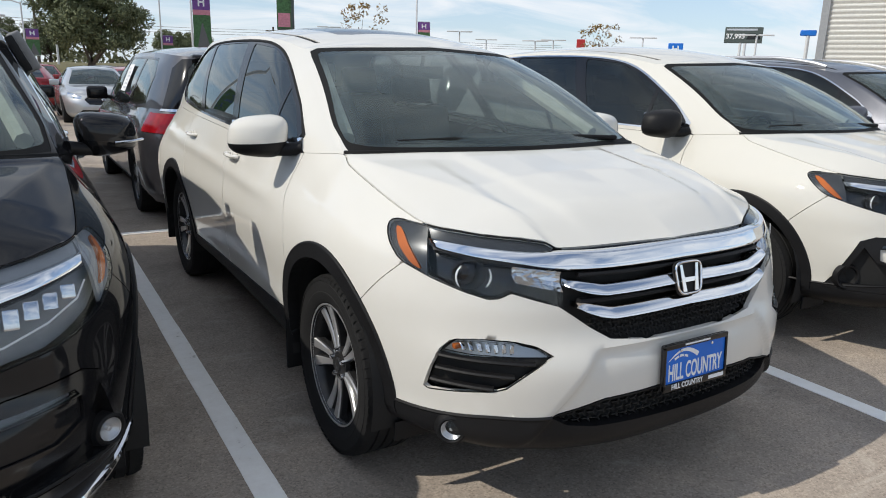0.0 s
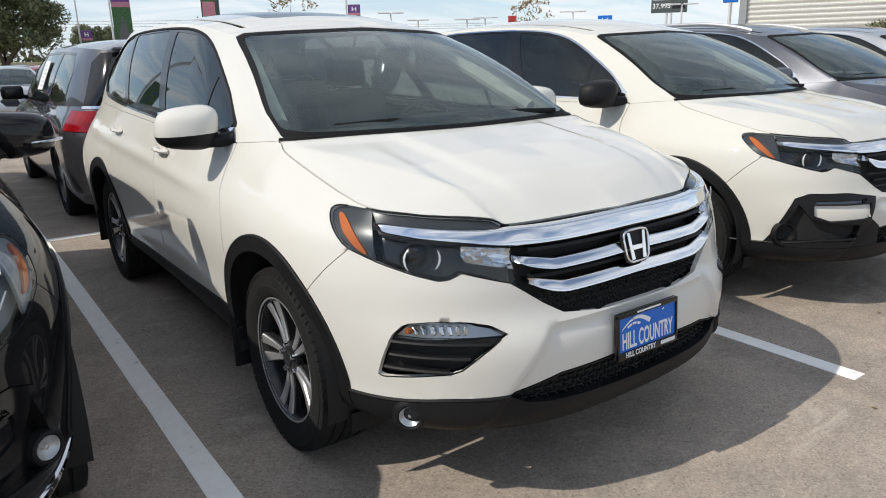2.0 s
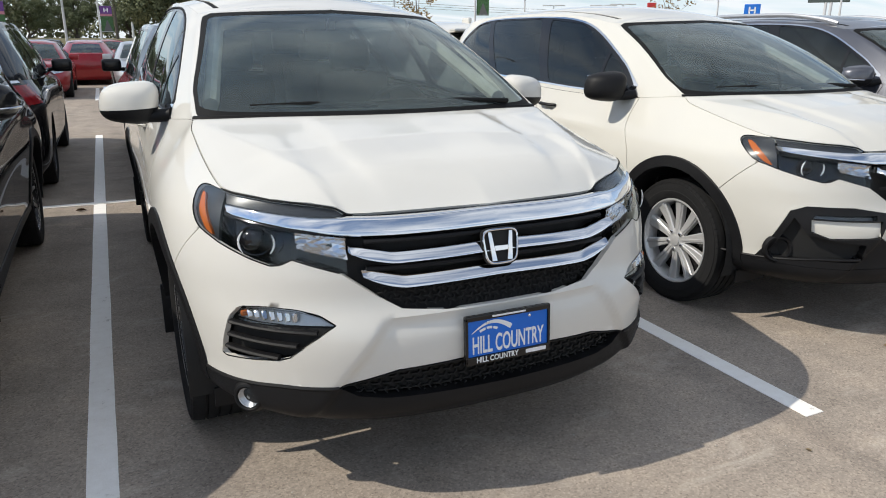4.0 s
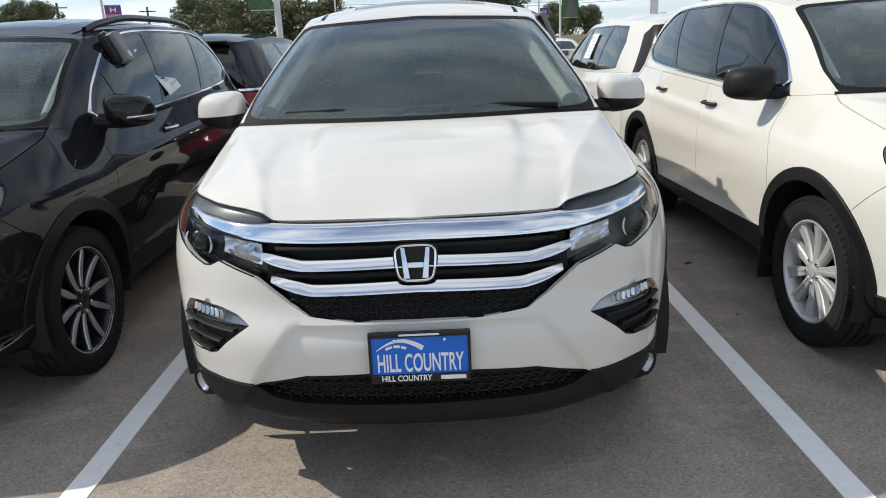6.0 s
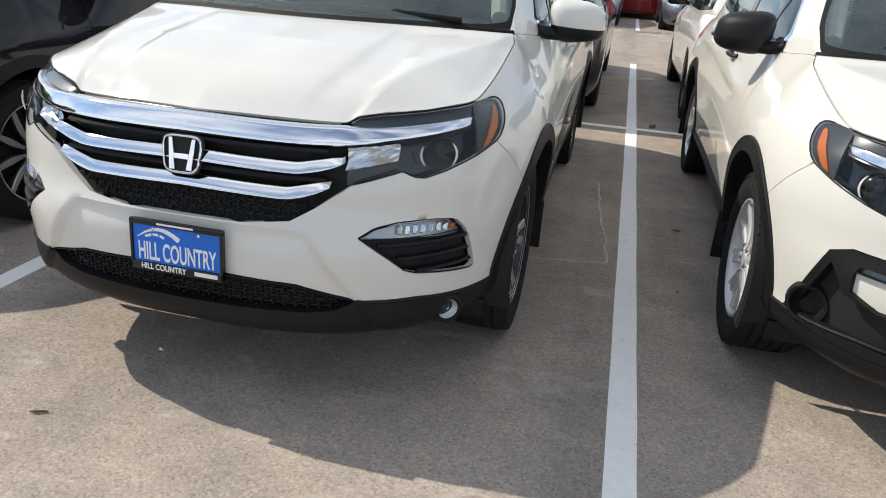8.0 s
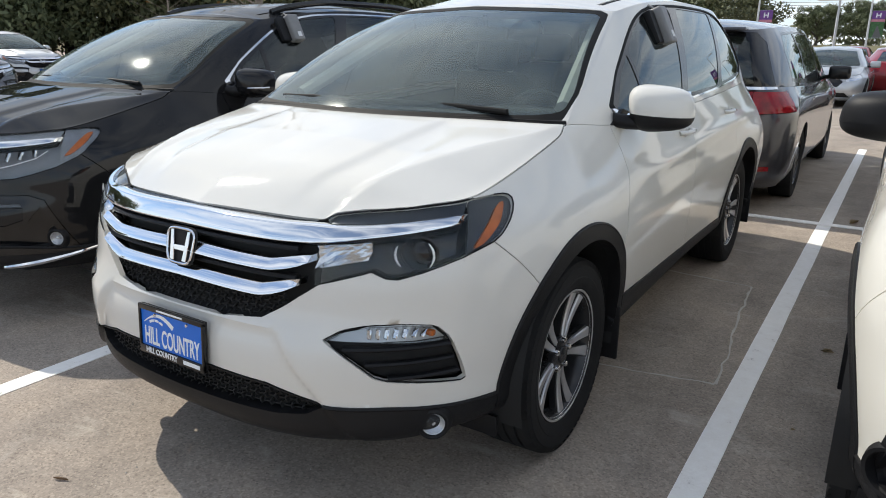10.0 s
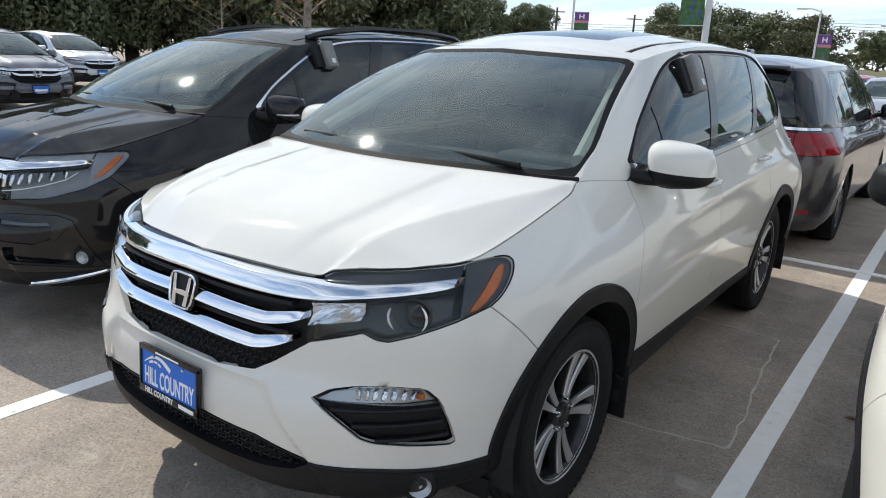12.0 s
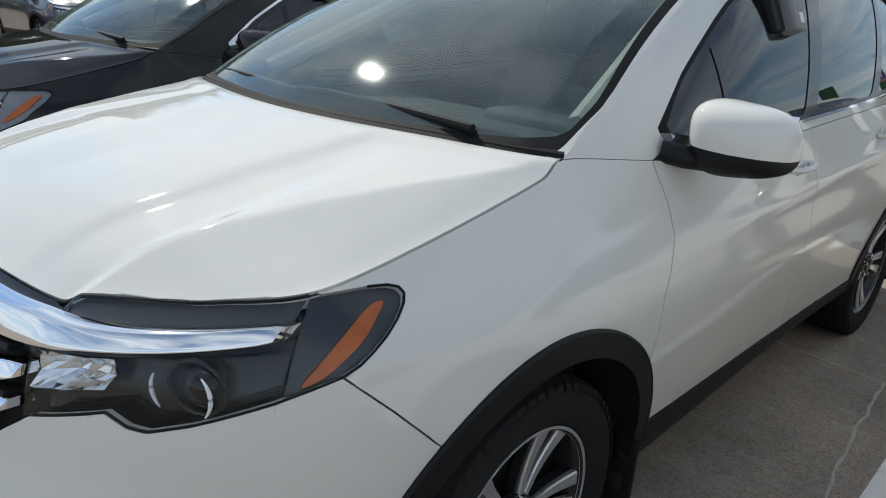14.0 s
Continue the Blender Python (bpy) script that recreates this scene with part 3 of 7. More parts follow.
INTAKE = [(-0.01, 0.468), (0.37, 0.452), (0.545, 0.408), (0.49, 0.378), (0.40, 0.366), (-0.01, 0.358)]
FRONT_CLAD = [(-0.01, 0.474), (0.37, 0.458), (0.548, 0.411), (0.70, 0.405), (0.84, 0.380), (0.93, 0.370), (1.1, 0.37), (1.1, 0.05), (-0.01, 0.05)]
SUNROOF = [(-0.01, 1.26), (0.30, 1.27), (0.37, 1.31), (0.39, 1.95), (0.36, 2.0), (-0.01, 2.0)]

# outer line of the side windows, seen from the side
DLO = eased([(0.515, 1.140), (0.7, 1.272), (0.8, 1.338), (1.165, 1.525), (1.42, 1.604), (1.8, 1.637), (2.68, 1.642), (3.03, 1.612), (3.215, 1.483), (3.245, 1.328), (3.09, 1.230), (2.7, 1.198), (2.2, 1.172), (1.48, 1.145), (1.1, 1.130)], 0.25)


def family_rules(style):
    ax, wb = FAMILY_SHAPE["axle"], FAMILY_SHAPE["wheelbase"]
    R = []
    for cy, nm in ((ax, "arch_front"), (ax + wb, "arch_rear")):
        R.append(("void", "side", arc_poly(cy, 0.355, 0.412), {0}, lambda c, cy=cy: c.x > 0.5 and abs(c.y - cy) < 0.6))
        R.append((nm, "side", arc_poly(cy, 0.355, 0.470), {0}, lambda c, cy=cy: c.x > 0.5 and abs(c.y - cy) < 0.6 and c.z > 0.33))
    R.append(("amber", "bias", AMBER_PANE, {0}, nose))
    R.append(("blade", "bias", BLADE, {0}, nose))
    low = [(0.486, 0.881), (0.462, 0.866), (0.385, 0.841)] if style != "new" else [(0.486, 0.872), (0.462, 0.852), (0.385, 0.811)]
    R.append(("lamp_outer", "bias", [(0.395, 0.99)] + HEADLIGHT_TIP + low, {0}, nose))
    R.append(("lamp_top", "bias", [(-0.02, 0.93), (0.089, 0.930), (0.375, 0.948), (0.395, 0.99), (0.25, 1.0), (0.1, 0.99), (-0.03, 0.945)], {0}, nose))
    R.append(("headlight", "bias", HEADLIGHT if style != "new" else HEADLIGHT_TALL, {0}, nose))
    if style == "old":
        R += [("turn", "bias", TURN_LAMP, {0}, nose), ("vent", "bias", VENT, {0}, nose),
              ("mid_bar", "front", MID_BAR, {0}, nose), ("low_bar", "front", LOW_BAR, {0}, nose)]
    else:
        R += [("turn", "bias", [(-0.09, 0.632), (0.20, 0.628), (0.21, 0.612), (-0.09, 0.612)], {0}, nose),
              ("insert", "bias", [(-0.12, 0.606), (0.215, 0.606), (0.21, 0.545), (0.12, 0.515), (-0.12, 0.525)], {0}, nose),
              ("vent", "bias", [(0.10, 0.505), (0.225, 0.53), (0.29, 0.61), (0.325, 0.53), (0.375, 0.42), (0.36, 0.395), (-0.05, 0.40), (-0.05, 0.49)], {0}, nose),
              ("surround", "bias", [(-0.16, 0.640), (0.02, 0.668), (0.24, 0.668), (0.31, 0.640), (0.345, 0.56), (0.40, 0.43), (0.44, 0.36), (-0.20, 0.36), (-0.20, 0.47), (-0.12, 0.53)], {0}, nose),
              ("low_bar", "front", [(-0.01, 0.83), (0.36, 0.826), (0.425, 0.86), (0.47, 0.85), (0.44, 0.80), (0.40, 0.782), (-0.01, 0.788)], {0}, nose)]
    R += [("grille", "front", GRILLE, {0}, nose), ("intake", "front", INTAKE, {0}, lambda c: c.y < -0.5), ("front_clad", "front", FRONT_CLAD, {0}, lambda c: c.y < 0.1)]
    R.append(("fender", "side", [(-0.44, 0.866), (-0.365, 0.793), (-0.281, 0.705), (0.0, 0.5), (0.40, 0.445), (0.48, 0.44), (0.415, 0.64), (0.45, 0.81), (0.535, 0.94),
                                 (0.545, 1.02), (0.53, 1.10), (0.515, 1.30), (-0.7, 1.30), (-0.7, 0.866)], {0}, flank))
    R.append(("rocker", "side", [(0.3, 0.05), (0.3, 0.44), (0.6, 0.425), (1.56, 0.385), (2.6, 0.37), (2.6, 0.05)], {0}, flank))
    R.append(("rear_clad", "side", [(3.0, 0.05), (4.3, 0.05), (4.3, 0.43), (3.0, 0.43)], {0}, anywhere))
    R.append(("front_door", "side", [(0.49, 0.3), (0.415, 0.64), (0.45, 0.81), (0.535, 0.94), (0.545, 1.02), (0.53, 1.10), (0.51, 1.3), (1.57, 1.3), (1.59, 1.0), (1.50, 0.75), (1.55, 0.52), (1.56, 0.3)], {0}, flank))
    R.append(("rear_door", "side", [(1.57, 1.3), (1.59, 1.0), (1.50, 0.75), (1.55, 0.52), (1.56, 0.3), (2.40, 0.3), (2.42, 0.6), (2.55, 0.82), (2.62, 1.0), (2.60, 1.3)], {0}, flank))
    R.append(("tail", "side", [(1.3, 0.05), (4.5, 0.05), (4.5, 1.5), (1.3, 1.5)], {0}, anywhere))
    R.append(("glass_divider", "side", [(0.925, 1.14), (0.955, 1.14), (0.985, 1.42), (0.955, 1.405)], {2}, flank))
    R.append(("front_glass", "side", eased([(0.64, 1.165), (0.8, 1.300), (1.165, 1.497), (1.42, 1.577), (1.815, 1.611), (1.53, 1.171), (1.1, 1.155)], 0.05), {2}, flank))
    R.append(("rear_glass", "side", eased([(1.645, 1.184), (1.945, 1.618), (2.735, 1.618), (2.32, 1.200)], 0.04), {2}, flank))
    R.append(("quarter_glass", "side", eased([(2.43, 1.212), (2.8, 1.614), (3, 1.587), (3.17, 1.467), (3.2, 1.339), (3.05, 1.255), (2.7, 1.225)], 0.06), {2}, flank))
    R.append(("glass_trim", "side", eased([(0.575, 1.152), (0.7, 1.260), (0.8, 1.325), (1.165, 1.512), (1.42, 1.592), (1.8, 1.626), (2.68, 1.631), (3.02, 1.601), (3.2, 1.478), (3.23, 1.334), (3.08, 1.242), (2.7, 1.210),
                                     (2.2, 1.184), (1.48, 1.157), (1.1, 1.142)], 0.25), {2}, flank))
    R.append(("dlo_dark", "side", DLO, {2}, lambda c: c.x > 0.55 and c.z > 1.19 + 0.03 * (c.y - 1.0)))
    R.append(("dlo_chrome", "side", DLO, {2}, flank))
    R.append(("windshield", "front", eased([(-0.01, 1.172), (0.68, 1.174), (0.766, 1.186), (0.752, 1.262), (0.612, 1.546), (0.575, 1.562), (-0.01, 1.584)], 0.14), {2}, lambda c: c.y < 1.25 and c.x < 0.80))
    R.append(("frit", "front", eased([(-0.01, 1.10), (0.74, 1.10), (0.783, 1.158), (0.769, 1.25), (0.629, 1.556), (0.580, 1.577), (-0.01, 1.60)], 0.10), {2}, lambda c: c.y < 1.22 and c.x < 0.82))
    if style != "plain":
        R.append(("sunroof", "top", SUNROOF, {3}, anywhere))
    R.append(("ditch", "top", [(0.525, 1.16), (0.55, 1.18), (0.565, 1.6), (0.57, 2.4), (0.545, 3.3), (0.525, 3.3), (0.548, 2.4), (0.542, 1.6)], {3}, anywhere))
    R.append(("rear_window", "front", [(-0.01, 1.235), (0.60, 1.225), (0.47, 1.53), (-0.01, 1.54)], {2}, tail))
    R.append(("tail_lamp", "front", [(0.50, 0.98), (1.0, 0.98), (1.0, 1.17), (0.50, 1.17)], {0}, lambda c: c.y > 3.52))
    return R


def assemble(root, polys, table):
    """Makes each region of a shell into its part, or into one a side."""
    made = {}
    for region, (name, mat, sides, offset, gap, flange, label) in table.items():
        if region not in polys:
            continue
        for s in ((1, -1) if sides == "each" else ("both",)):
            bm = skin(polys[region], s, offset, gap, flange)
            made[(region, s)] = part(name, bm, mat, root, label, sharp=42)
    return made


# ---- wheels ----
def wheel(root, x, y, style, radius, outer):
    """A wheel under its car: rim, with tyre, spokes, cap, nuts and brake disc. outer: +1 or -1, the side it faces."""
    k = radius / 0.368
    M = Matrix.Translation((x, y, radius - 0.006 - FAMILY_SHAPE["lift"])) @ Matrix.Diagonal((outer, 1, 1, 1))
    rim_r = 0.247 if style != "ten_y" else 0.262

    def fix(bm):
        turned(bm, Matrix.Diagonal((k, k, k, 1)))
        turned(bm, M)
        if outer < 0:
            bmesh.ops.reverse_faces(bm, faces=bm.faces)
        return bm
    rim = lathe_bm([(0.098, rim_r + 0.006), (0.106, rim_r + 0.004), (0.106, rim_r - 0.006), (0.096, rim_r - 0.013), (0.06, rim_r - 0.022), (-0.05, rim_r - 0.03), (-0.10, rim_r - 0.02), (-0.10, rim_r + 0.004)], 64)
    w = part("wheel", fix(rim), {"twin": RIM_DARK, "ten_y": RIM_DARK, "broad": ALLOY}[style], root, {"twin": "alloy wheel with machined twin spokes", "ten_y": "black alloy wheel with machined spokes", "broad": "silver alloy wheel with broad spokes"}[style])
    part("rim_lip", fix(lathe_bm([(0.1045, rim_r + 0.003), (0.1075, rim_r + 0.003), (0.1075, rim_r - 0.004), (0.099, rim_r - 0.011)], 64)), ALLOY if style == "broad" else MACHINED, w, "bright rim edge")
    tread = [(-0.118, 0.30), (-0.121, 0.332), (-0.112, 0.356), (-0.098, 0.3655)]
    for a in (-0.066, -0.022, 0.022, 0.066):
        tread += [(a - 0.006, 0.3675), (a - 0.004, 0.360), (a + 0.004, 0.360), (a + 0.006, 0.3675)]
    tread += [(0.098, 0.3655), (0.112, 0.356), (0.118, 0.340), (0.1215, 0.338), (0.1225, 0.325), (0.121, 0.30), (0.1225, 0.297), (0.119, 0.275), (0.108, rim_r + 0.008), (0.09, rim_r + 0.002)]
    tyre = lathe_bm([(-0.09, rim_r)] + [(-0.108, rim_r + 0.008)] + tread, 96)
    part("tyre", fix(tyre), RUBBER, w, "black rubber tyre", sharp=30)
    tread_bm = bmesh.new()
    for i in range(64):
        a = 2 * math.pi * i / 64
        for sx in (-1, 1):
            rot = Matrix.Rotation(a + (0.02 if sx > 0 else 0), 4, "X")
            q = [rot @ Vector(p) for p in ((sx * 0.090, -0.013, 0.3662), (sx * 0.090, 0.013, 0.3662), (sx * 0.117, 0.013, 0.3585), (sx * 0.117, -0.013, 0.3585),
                                           (sx * 0.122, -0.013, 0.344), (sx * 0.122, 0.013, 0.344))]
            vs = [tread_bm.verts.new(p) for p in q]
            tread_bm.faces.new((vs[0], vs[1], vs[2], vs[3]))
            tread_bm.faces.new((vs[3], vs[2], vs[5], vs[4]))
    tagged(part("tread", fix(tread_bm), RUBBER, w, smooth=False), kind="stuff")
    part("wheel_disc", fix(lathe_bm([(0.03, 0.001), (0.03, rim_r - 0.03), (0.02, rim_r - 0.024)], 48)), RIM_DARK, w)

    def spoke_at(ang, wide0, wide1, r0, r1, mat, x0=0.080, x1=0.097, lean=0.0, thick=0.03, mid=None):
        bm = bmesh.new()
        secs = 7
        rings = []
        for i in range(secs):
            f = i / (secs - 1)
            r = r0 + (r1 - r0) * f
            wd = (wide0 + (wide1 - wide0) * f) / 2 if mid is None else pchip([(0, wide0), (0.5, mid), (1, wide1)])(f)[0, 0] / 2
            xx = x0 + (x1 - x0) * f - 0.008 * math.sin(math.pi * f)
            off = lean * math.sin(math.pi * f * 0.5)
            ring = []
            for dx, dt in ((-thick, 1.0), (-0.004, 1.0), (0, 0.82), (0, -0.82), (-0.004, -1.0), (-thick, -1.0)):
                t = off + wd * dt
                ring.append(bm.verts.new((xx + dx, t, r)))
            rings.append(ring)
        for a, b in zip(rings, rings[1:]):
            for j in range(6):
                bm.faces.new((a[j], a[(j + 1) % 6], b[(j + 1) % 6], b[j]))
        bm.faces.new(rings[0][::-1])
        bm.faces.new(rings[-1])
        bmesh.ops.recalc_face_normals(bm, faces=bm.faces)
        turned(bm, Matrix.Rotation(ang, 4, "X"))
        part("spoke", fix(bm), mat, w, sharp=30)
    r1 = rim_r - 0.006
    start = {"twin": 0.82, "ten_y": 0.1, "broad": 0.35}[style]
    for i in range(5):
        a = start + 2 * math.pi * i / 5
        if style == "twin":
            for sg in (-1, 1):
                spoke_at(a + sg * 0.185, 0.018, 0.046, 0.050, r1, MACHINED, lean=sg * 0.003, mid=0.028)
                spoke_at(a + sg * 0.185, 0.028, 0.056, 0.045, r1, RIM_DARK, x0=0.074, x1=0.090, lean=sg * 0.003, mid=0.038)
        elif style == "ten_y":
            for sg in (-1, 1):
                spoke_at(a + sg * 0.31, 0.016, 0.024, 0.06, r1, MACHINED, lean=-sg * 0.004, mid=0.034)
                spoke_at(a + sg * 0.31, 0.026, 0.034, 0.05, r1, RIM_DARK, x0=0.074, x1=0.090, lean=-sg * 0.004, mid=0.044)
        else:
            for sg in (-1, 1):
                spoke_at(a + sg * 0.30, 0.034, 0.070, 0.05, r1, ALLOY, x0=0.084, x1=0.092, lean=0.006, thick=0.03, mid=0.052)
                spoke_at(a + sg * 0.30, 0.010, 0.016, 0.05, r1, ALLOY, x0=0.088, x1=0.098, lean=-0.008, thick=0.02, mid=0.016)
    part("hub_cap", fix(lathe_bm([(0.06, 0.072), (0.078, 0.07), (0.084, 0.055), (0.086, 0.034), (0.092, 0.032), (0.094, 0.026), (0.095, 0.001)], 32)), RIM_DARK if style != "broad" else ALLOY, w)
    for i in range(5):
        a = start + 0.63 + 2 * math.pi * i / 5
        b = lathe_bm([(0.07, 0.012), (0.092, 0.011), (0.095, 0.007), (0.095, 0.0005)], 10)
        turned(b, Matrix.Translation((0, 0.056 * math.cos(a), 0.056 * math.sin(a))))
        part("lug_nut", fix(b), CHROME, w)
    return w


# ---- cabin ----
def seat(root, x, y, z, name="front_seat", wide=0.50):
    c = part(name, join_bm(box_bm((x, y, z), (wide, 0.52, 0.16), 0.05, 3),
                           box_bm((0, 0, 0), (wide * 0.96, 0.14, 0.62), 0.055, 3, Matrix.Translation((x, y + 0.30, z + 0.33)) @ Matrix.Rotation(radians(-16), 4, "X"))), CLOTH, root, "dark grey cloth seat")
    part("headrest", join_bm(box_bm((0, 0, 0), (0.27, 0.10, 0.19), 0.045, 3, Matrix.Translation((x, y + 0.43, z + 0.74)) @ Matrix.Rotation(radians(-12), 4, "X"))), CLOTH, c)


def cabin(root, back=True):
    part("dashboard", join_bm(box_bm((0, 0.62, 0.98), (1.40, 0.55, 0.26), 0.08, 3), box_bm((0.36, 0.80, 1.10), (0.42, 0.26, 0.09), 0.04, 3),
                              box_bm((0, 0.88, 0.80), (0.34, 0.3, 0.40), 0.04, 2)), CABIN, root, "charcoal dashboard")
    ring = [(0.37 + 0.185 * math.cos(a), 0.98 - 0.075 * math.sin(a), 1.04 + 0.17 * math.sin(a)) for a in np.linspace(0, 2 * math.pi, 33)]
    sw = part("steering_wheel", tube_bm(ring, 0.015, 8, caps=False), CABIN, root)
    part("steering_boss", join_bm(box_bm((0.37, 0.98, 1.03), (0.16, 0.05, 0.12), 0.02), box_bm((0.37, 0.985, 1.035), (0.35, 0.025, 0.03), 0.01)), CABIN, sw)
    for x in (-0.38, 0.38):
        seat(root, x, 1.42, 0.62)
    if back:
        for x in (-0.40, 0.40):
            seat(root, x, 2.30, 0.66, "rear_seat", 0.56)
        for x in (-0.36, 0.36):
            seat(root, x, 3.02, 0.70, "third_row_seat", 0.50)
    part("cabin_floor", box_bm((0, 1.8, 0.42), (1.60, 3.2, 0.06)), CABIN, root)
    part("headliner", box_bm((0, 2.1, 1.595), (1.05, 1.5, 0.02), 0.008), BEIGE, root, "pale headliner")
    for s in (-1, 1):
        part("pillar_trim", tube_bm([(s * 0.70, 0.42, 1.18), (s * 0.62, 0.80, 1.36), (s * 0.545, 1.14, 1.52)], 0.035, 8), BEIGE, root, "pale pillar trim")
    part("rear_view_mirror", join_bm(box_bm((0, 1.02, 1.47), (0.25, 0.03, 0.065), 0.012), tube_bm([(0, 1.03, 1.48), (0, 1.01, 1.56)], 0.01)), CABIN, root)


def mirror(root, s, cap_mat, low_mat, signal=False):
    """A door mirror: cap, dark lower shell, arm and glass."""
    bm = bmesh.new()
    bmesh.ops.create_uvsphere(bm, u_segments=28, v_segments=18, radius=1.0)
    for v in bm.verts:
        x, y, z = v.co
        sq = lambda a, p: math.copysign(abs(a) ** p, a)
        x, z = sq(x, 0.60), sq(z, 0.62)
        y = sq(y, 0.8)
        if y > 0:
            y *= 0.35
        x2 = 1.012 + 0.122 * x - 0.012 * z
        v.co = (x2, 0.70 + 0.124 * y * (1 - 0.25 * (x > 0) * x) + 0.05 * x * 0.4, 1.184 + 0.086 * z * (1 - 0.14 * x))
    low = bm.copy()
    for b, keep_up in ((bm, True), (low, False)):
        bmesh.ops.bisect_plane(b, geom=b.verts[:] + b.edges[:] + b.faces[:], plane_co=(1.02, 0, 1.156), plane_no=(0.06, 0, 1), clear_inner=keep_up, clear_outer=not keep_up)
        if s < 0:
            turned(b, Matrix.Diagonal((-1, 1, 1, 1)))
            bmesh.ops.reverse_faces(b, faces=b.faces)
    for v in low.verts:
        o = Vector((s * 1.02, 0.69, 1.156))
        v.co = o + (v.co - o) * 0.99
        v.co.z -= 0.16 * max(0.0, 1.156 - v.co.z)
    mi = part("door_mirror", bm, cap_mat, root, "door mirror with rounded cap")
    part("lower_shell", low, low_mat, mi, "black lower mirror shell")
    arm = tube_bm([(s * 0.845, 0.58, 1.135), (s * 0.90, 0.61, 1.125), (s * 0.98, 0.66, 1.120), (s * 1.05, 0.70, 1.12)], [0.036, 0.036, 0.034, 0.03], 12, flat=0.8)
    part("arm", arm, CLAD, mi)
    tri = prism_bm([(0.53, 1.118), (0.66, 1.172), (0.74, 1.155), (0.72, 1.118)], 0.03)
    turned(tri, Matrix(((0, 0, s, s * 0.832), (1, 0, 0, 0), (0, 1, 0, 0), (0, 0, 0, 1))))
    bmesh.ops.recalc_face_normals(tri, faces=tri.faces)
    part("sail_panel", tri, CLAD, mi)
    part("mirror_glass", box_bm((s * 1.012, 0.742, 1.18), (0.19, 0.006, 0.135), 0.003), CHROME, mi)
    if signal:
        part("turn_strip", tube_bm([(s * 1.03, 0.585, 1.15), (s * 1.10, 0.605, 1.153), (s * 1.15, 0.655, 1.156)], 0.006, 6), REFLECTOR, mi)


def wiper(root, pts, lift):
    bl = part("wiper", tube_bm(pts, [0.011] * (len(pts) - 1) + [0.006], 8), SEAL, root, "black windscreen wiper")
    part("blade_rubber", tube_bm([(x, y + 0.012, z - lift) for x, y, z in pts], 0.006, 6), SEAL, bl)


def logo(root, x, y, z, size, tilt, mat=None):
    """A chrome badge: a rounded frame round two leaning uprights and a bar."""
    M = Matrix.Translation((x, y, z)) @ Matrix.Rotation(radians(90 - tilt), 4, "X") @ Matrix.Diagonal((size, size, size, 1))
    ring = []
    for a in np.linspace(0, 2 * math.pi, 41):
        cx, cy = math.copysign(abs(math.cos(a)) ** 0.45, math.cos(a)), math.copysign(abs(math.sin(a)) ** 0.45, math.sin(a))
        ring.append((cx * (0.555 + 0.055 * cy), cy * 0.5, 0.02))
    b = part("badge", turned(tube_bm(ring, 0.038, 8, caps=False), M), mat or CHROME, root, "chrome badge")
    back = [(p[0], p[1]) for p in ring[:-1]]
    part("badge_backing", turned(prism_bm([(p * 1.13, q * 1.14) for p, q in back], 0.03, Matrix.Translation((0, 0, -0.05))), M), DARK, b)
    for s in (-1, 1):
        up = [(s * 0.42, 0.44), (s * 0.30, 0.44), (s * 0.17, -0.44), (s * 0.35, -0.44)]
        part("upright", turned(prism_bm(up if s < 0 else up[::-1], 0.06, None, 0.012), M), mat or CHROME, b)
    part("crossbar", turned(prism_bm([(-0.24, 0.02), (-0.22, -0.14), (0.22, -0.14), (0.24, 0.02)], 0.05, None, 0.012), M), mat or CHROME, b)


def words(name, text, m, size, mat, parent, depth=0.0006, bold=0.018):
    cu = bpy.data.curves.new(name, "FONT")
    cu.body, cu.size, cu.align_x, cu.align_y, cu.extrude, cu.offset = text, size, "CENTER", "CENTER", depth, size * bold
    cu.materials.append(mat)
    ob = new(name, cu)
    ob.parent = parent
    ob.matrix_basis = m
    return ob


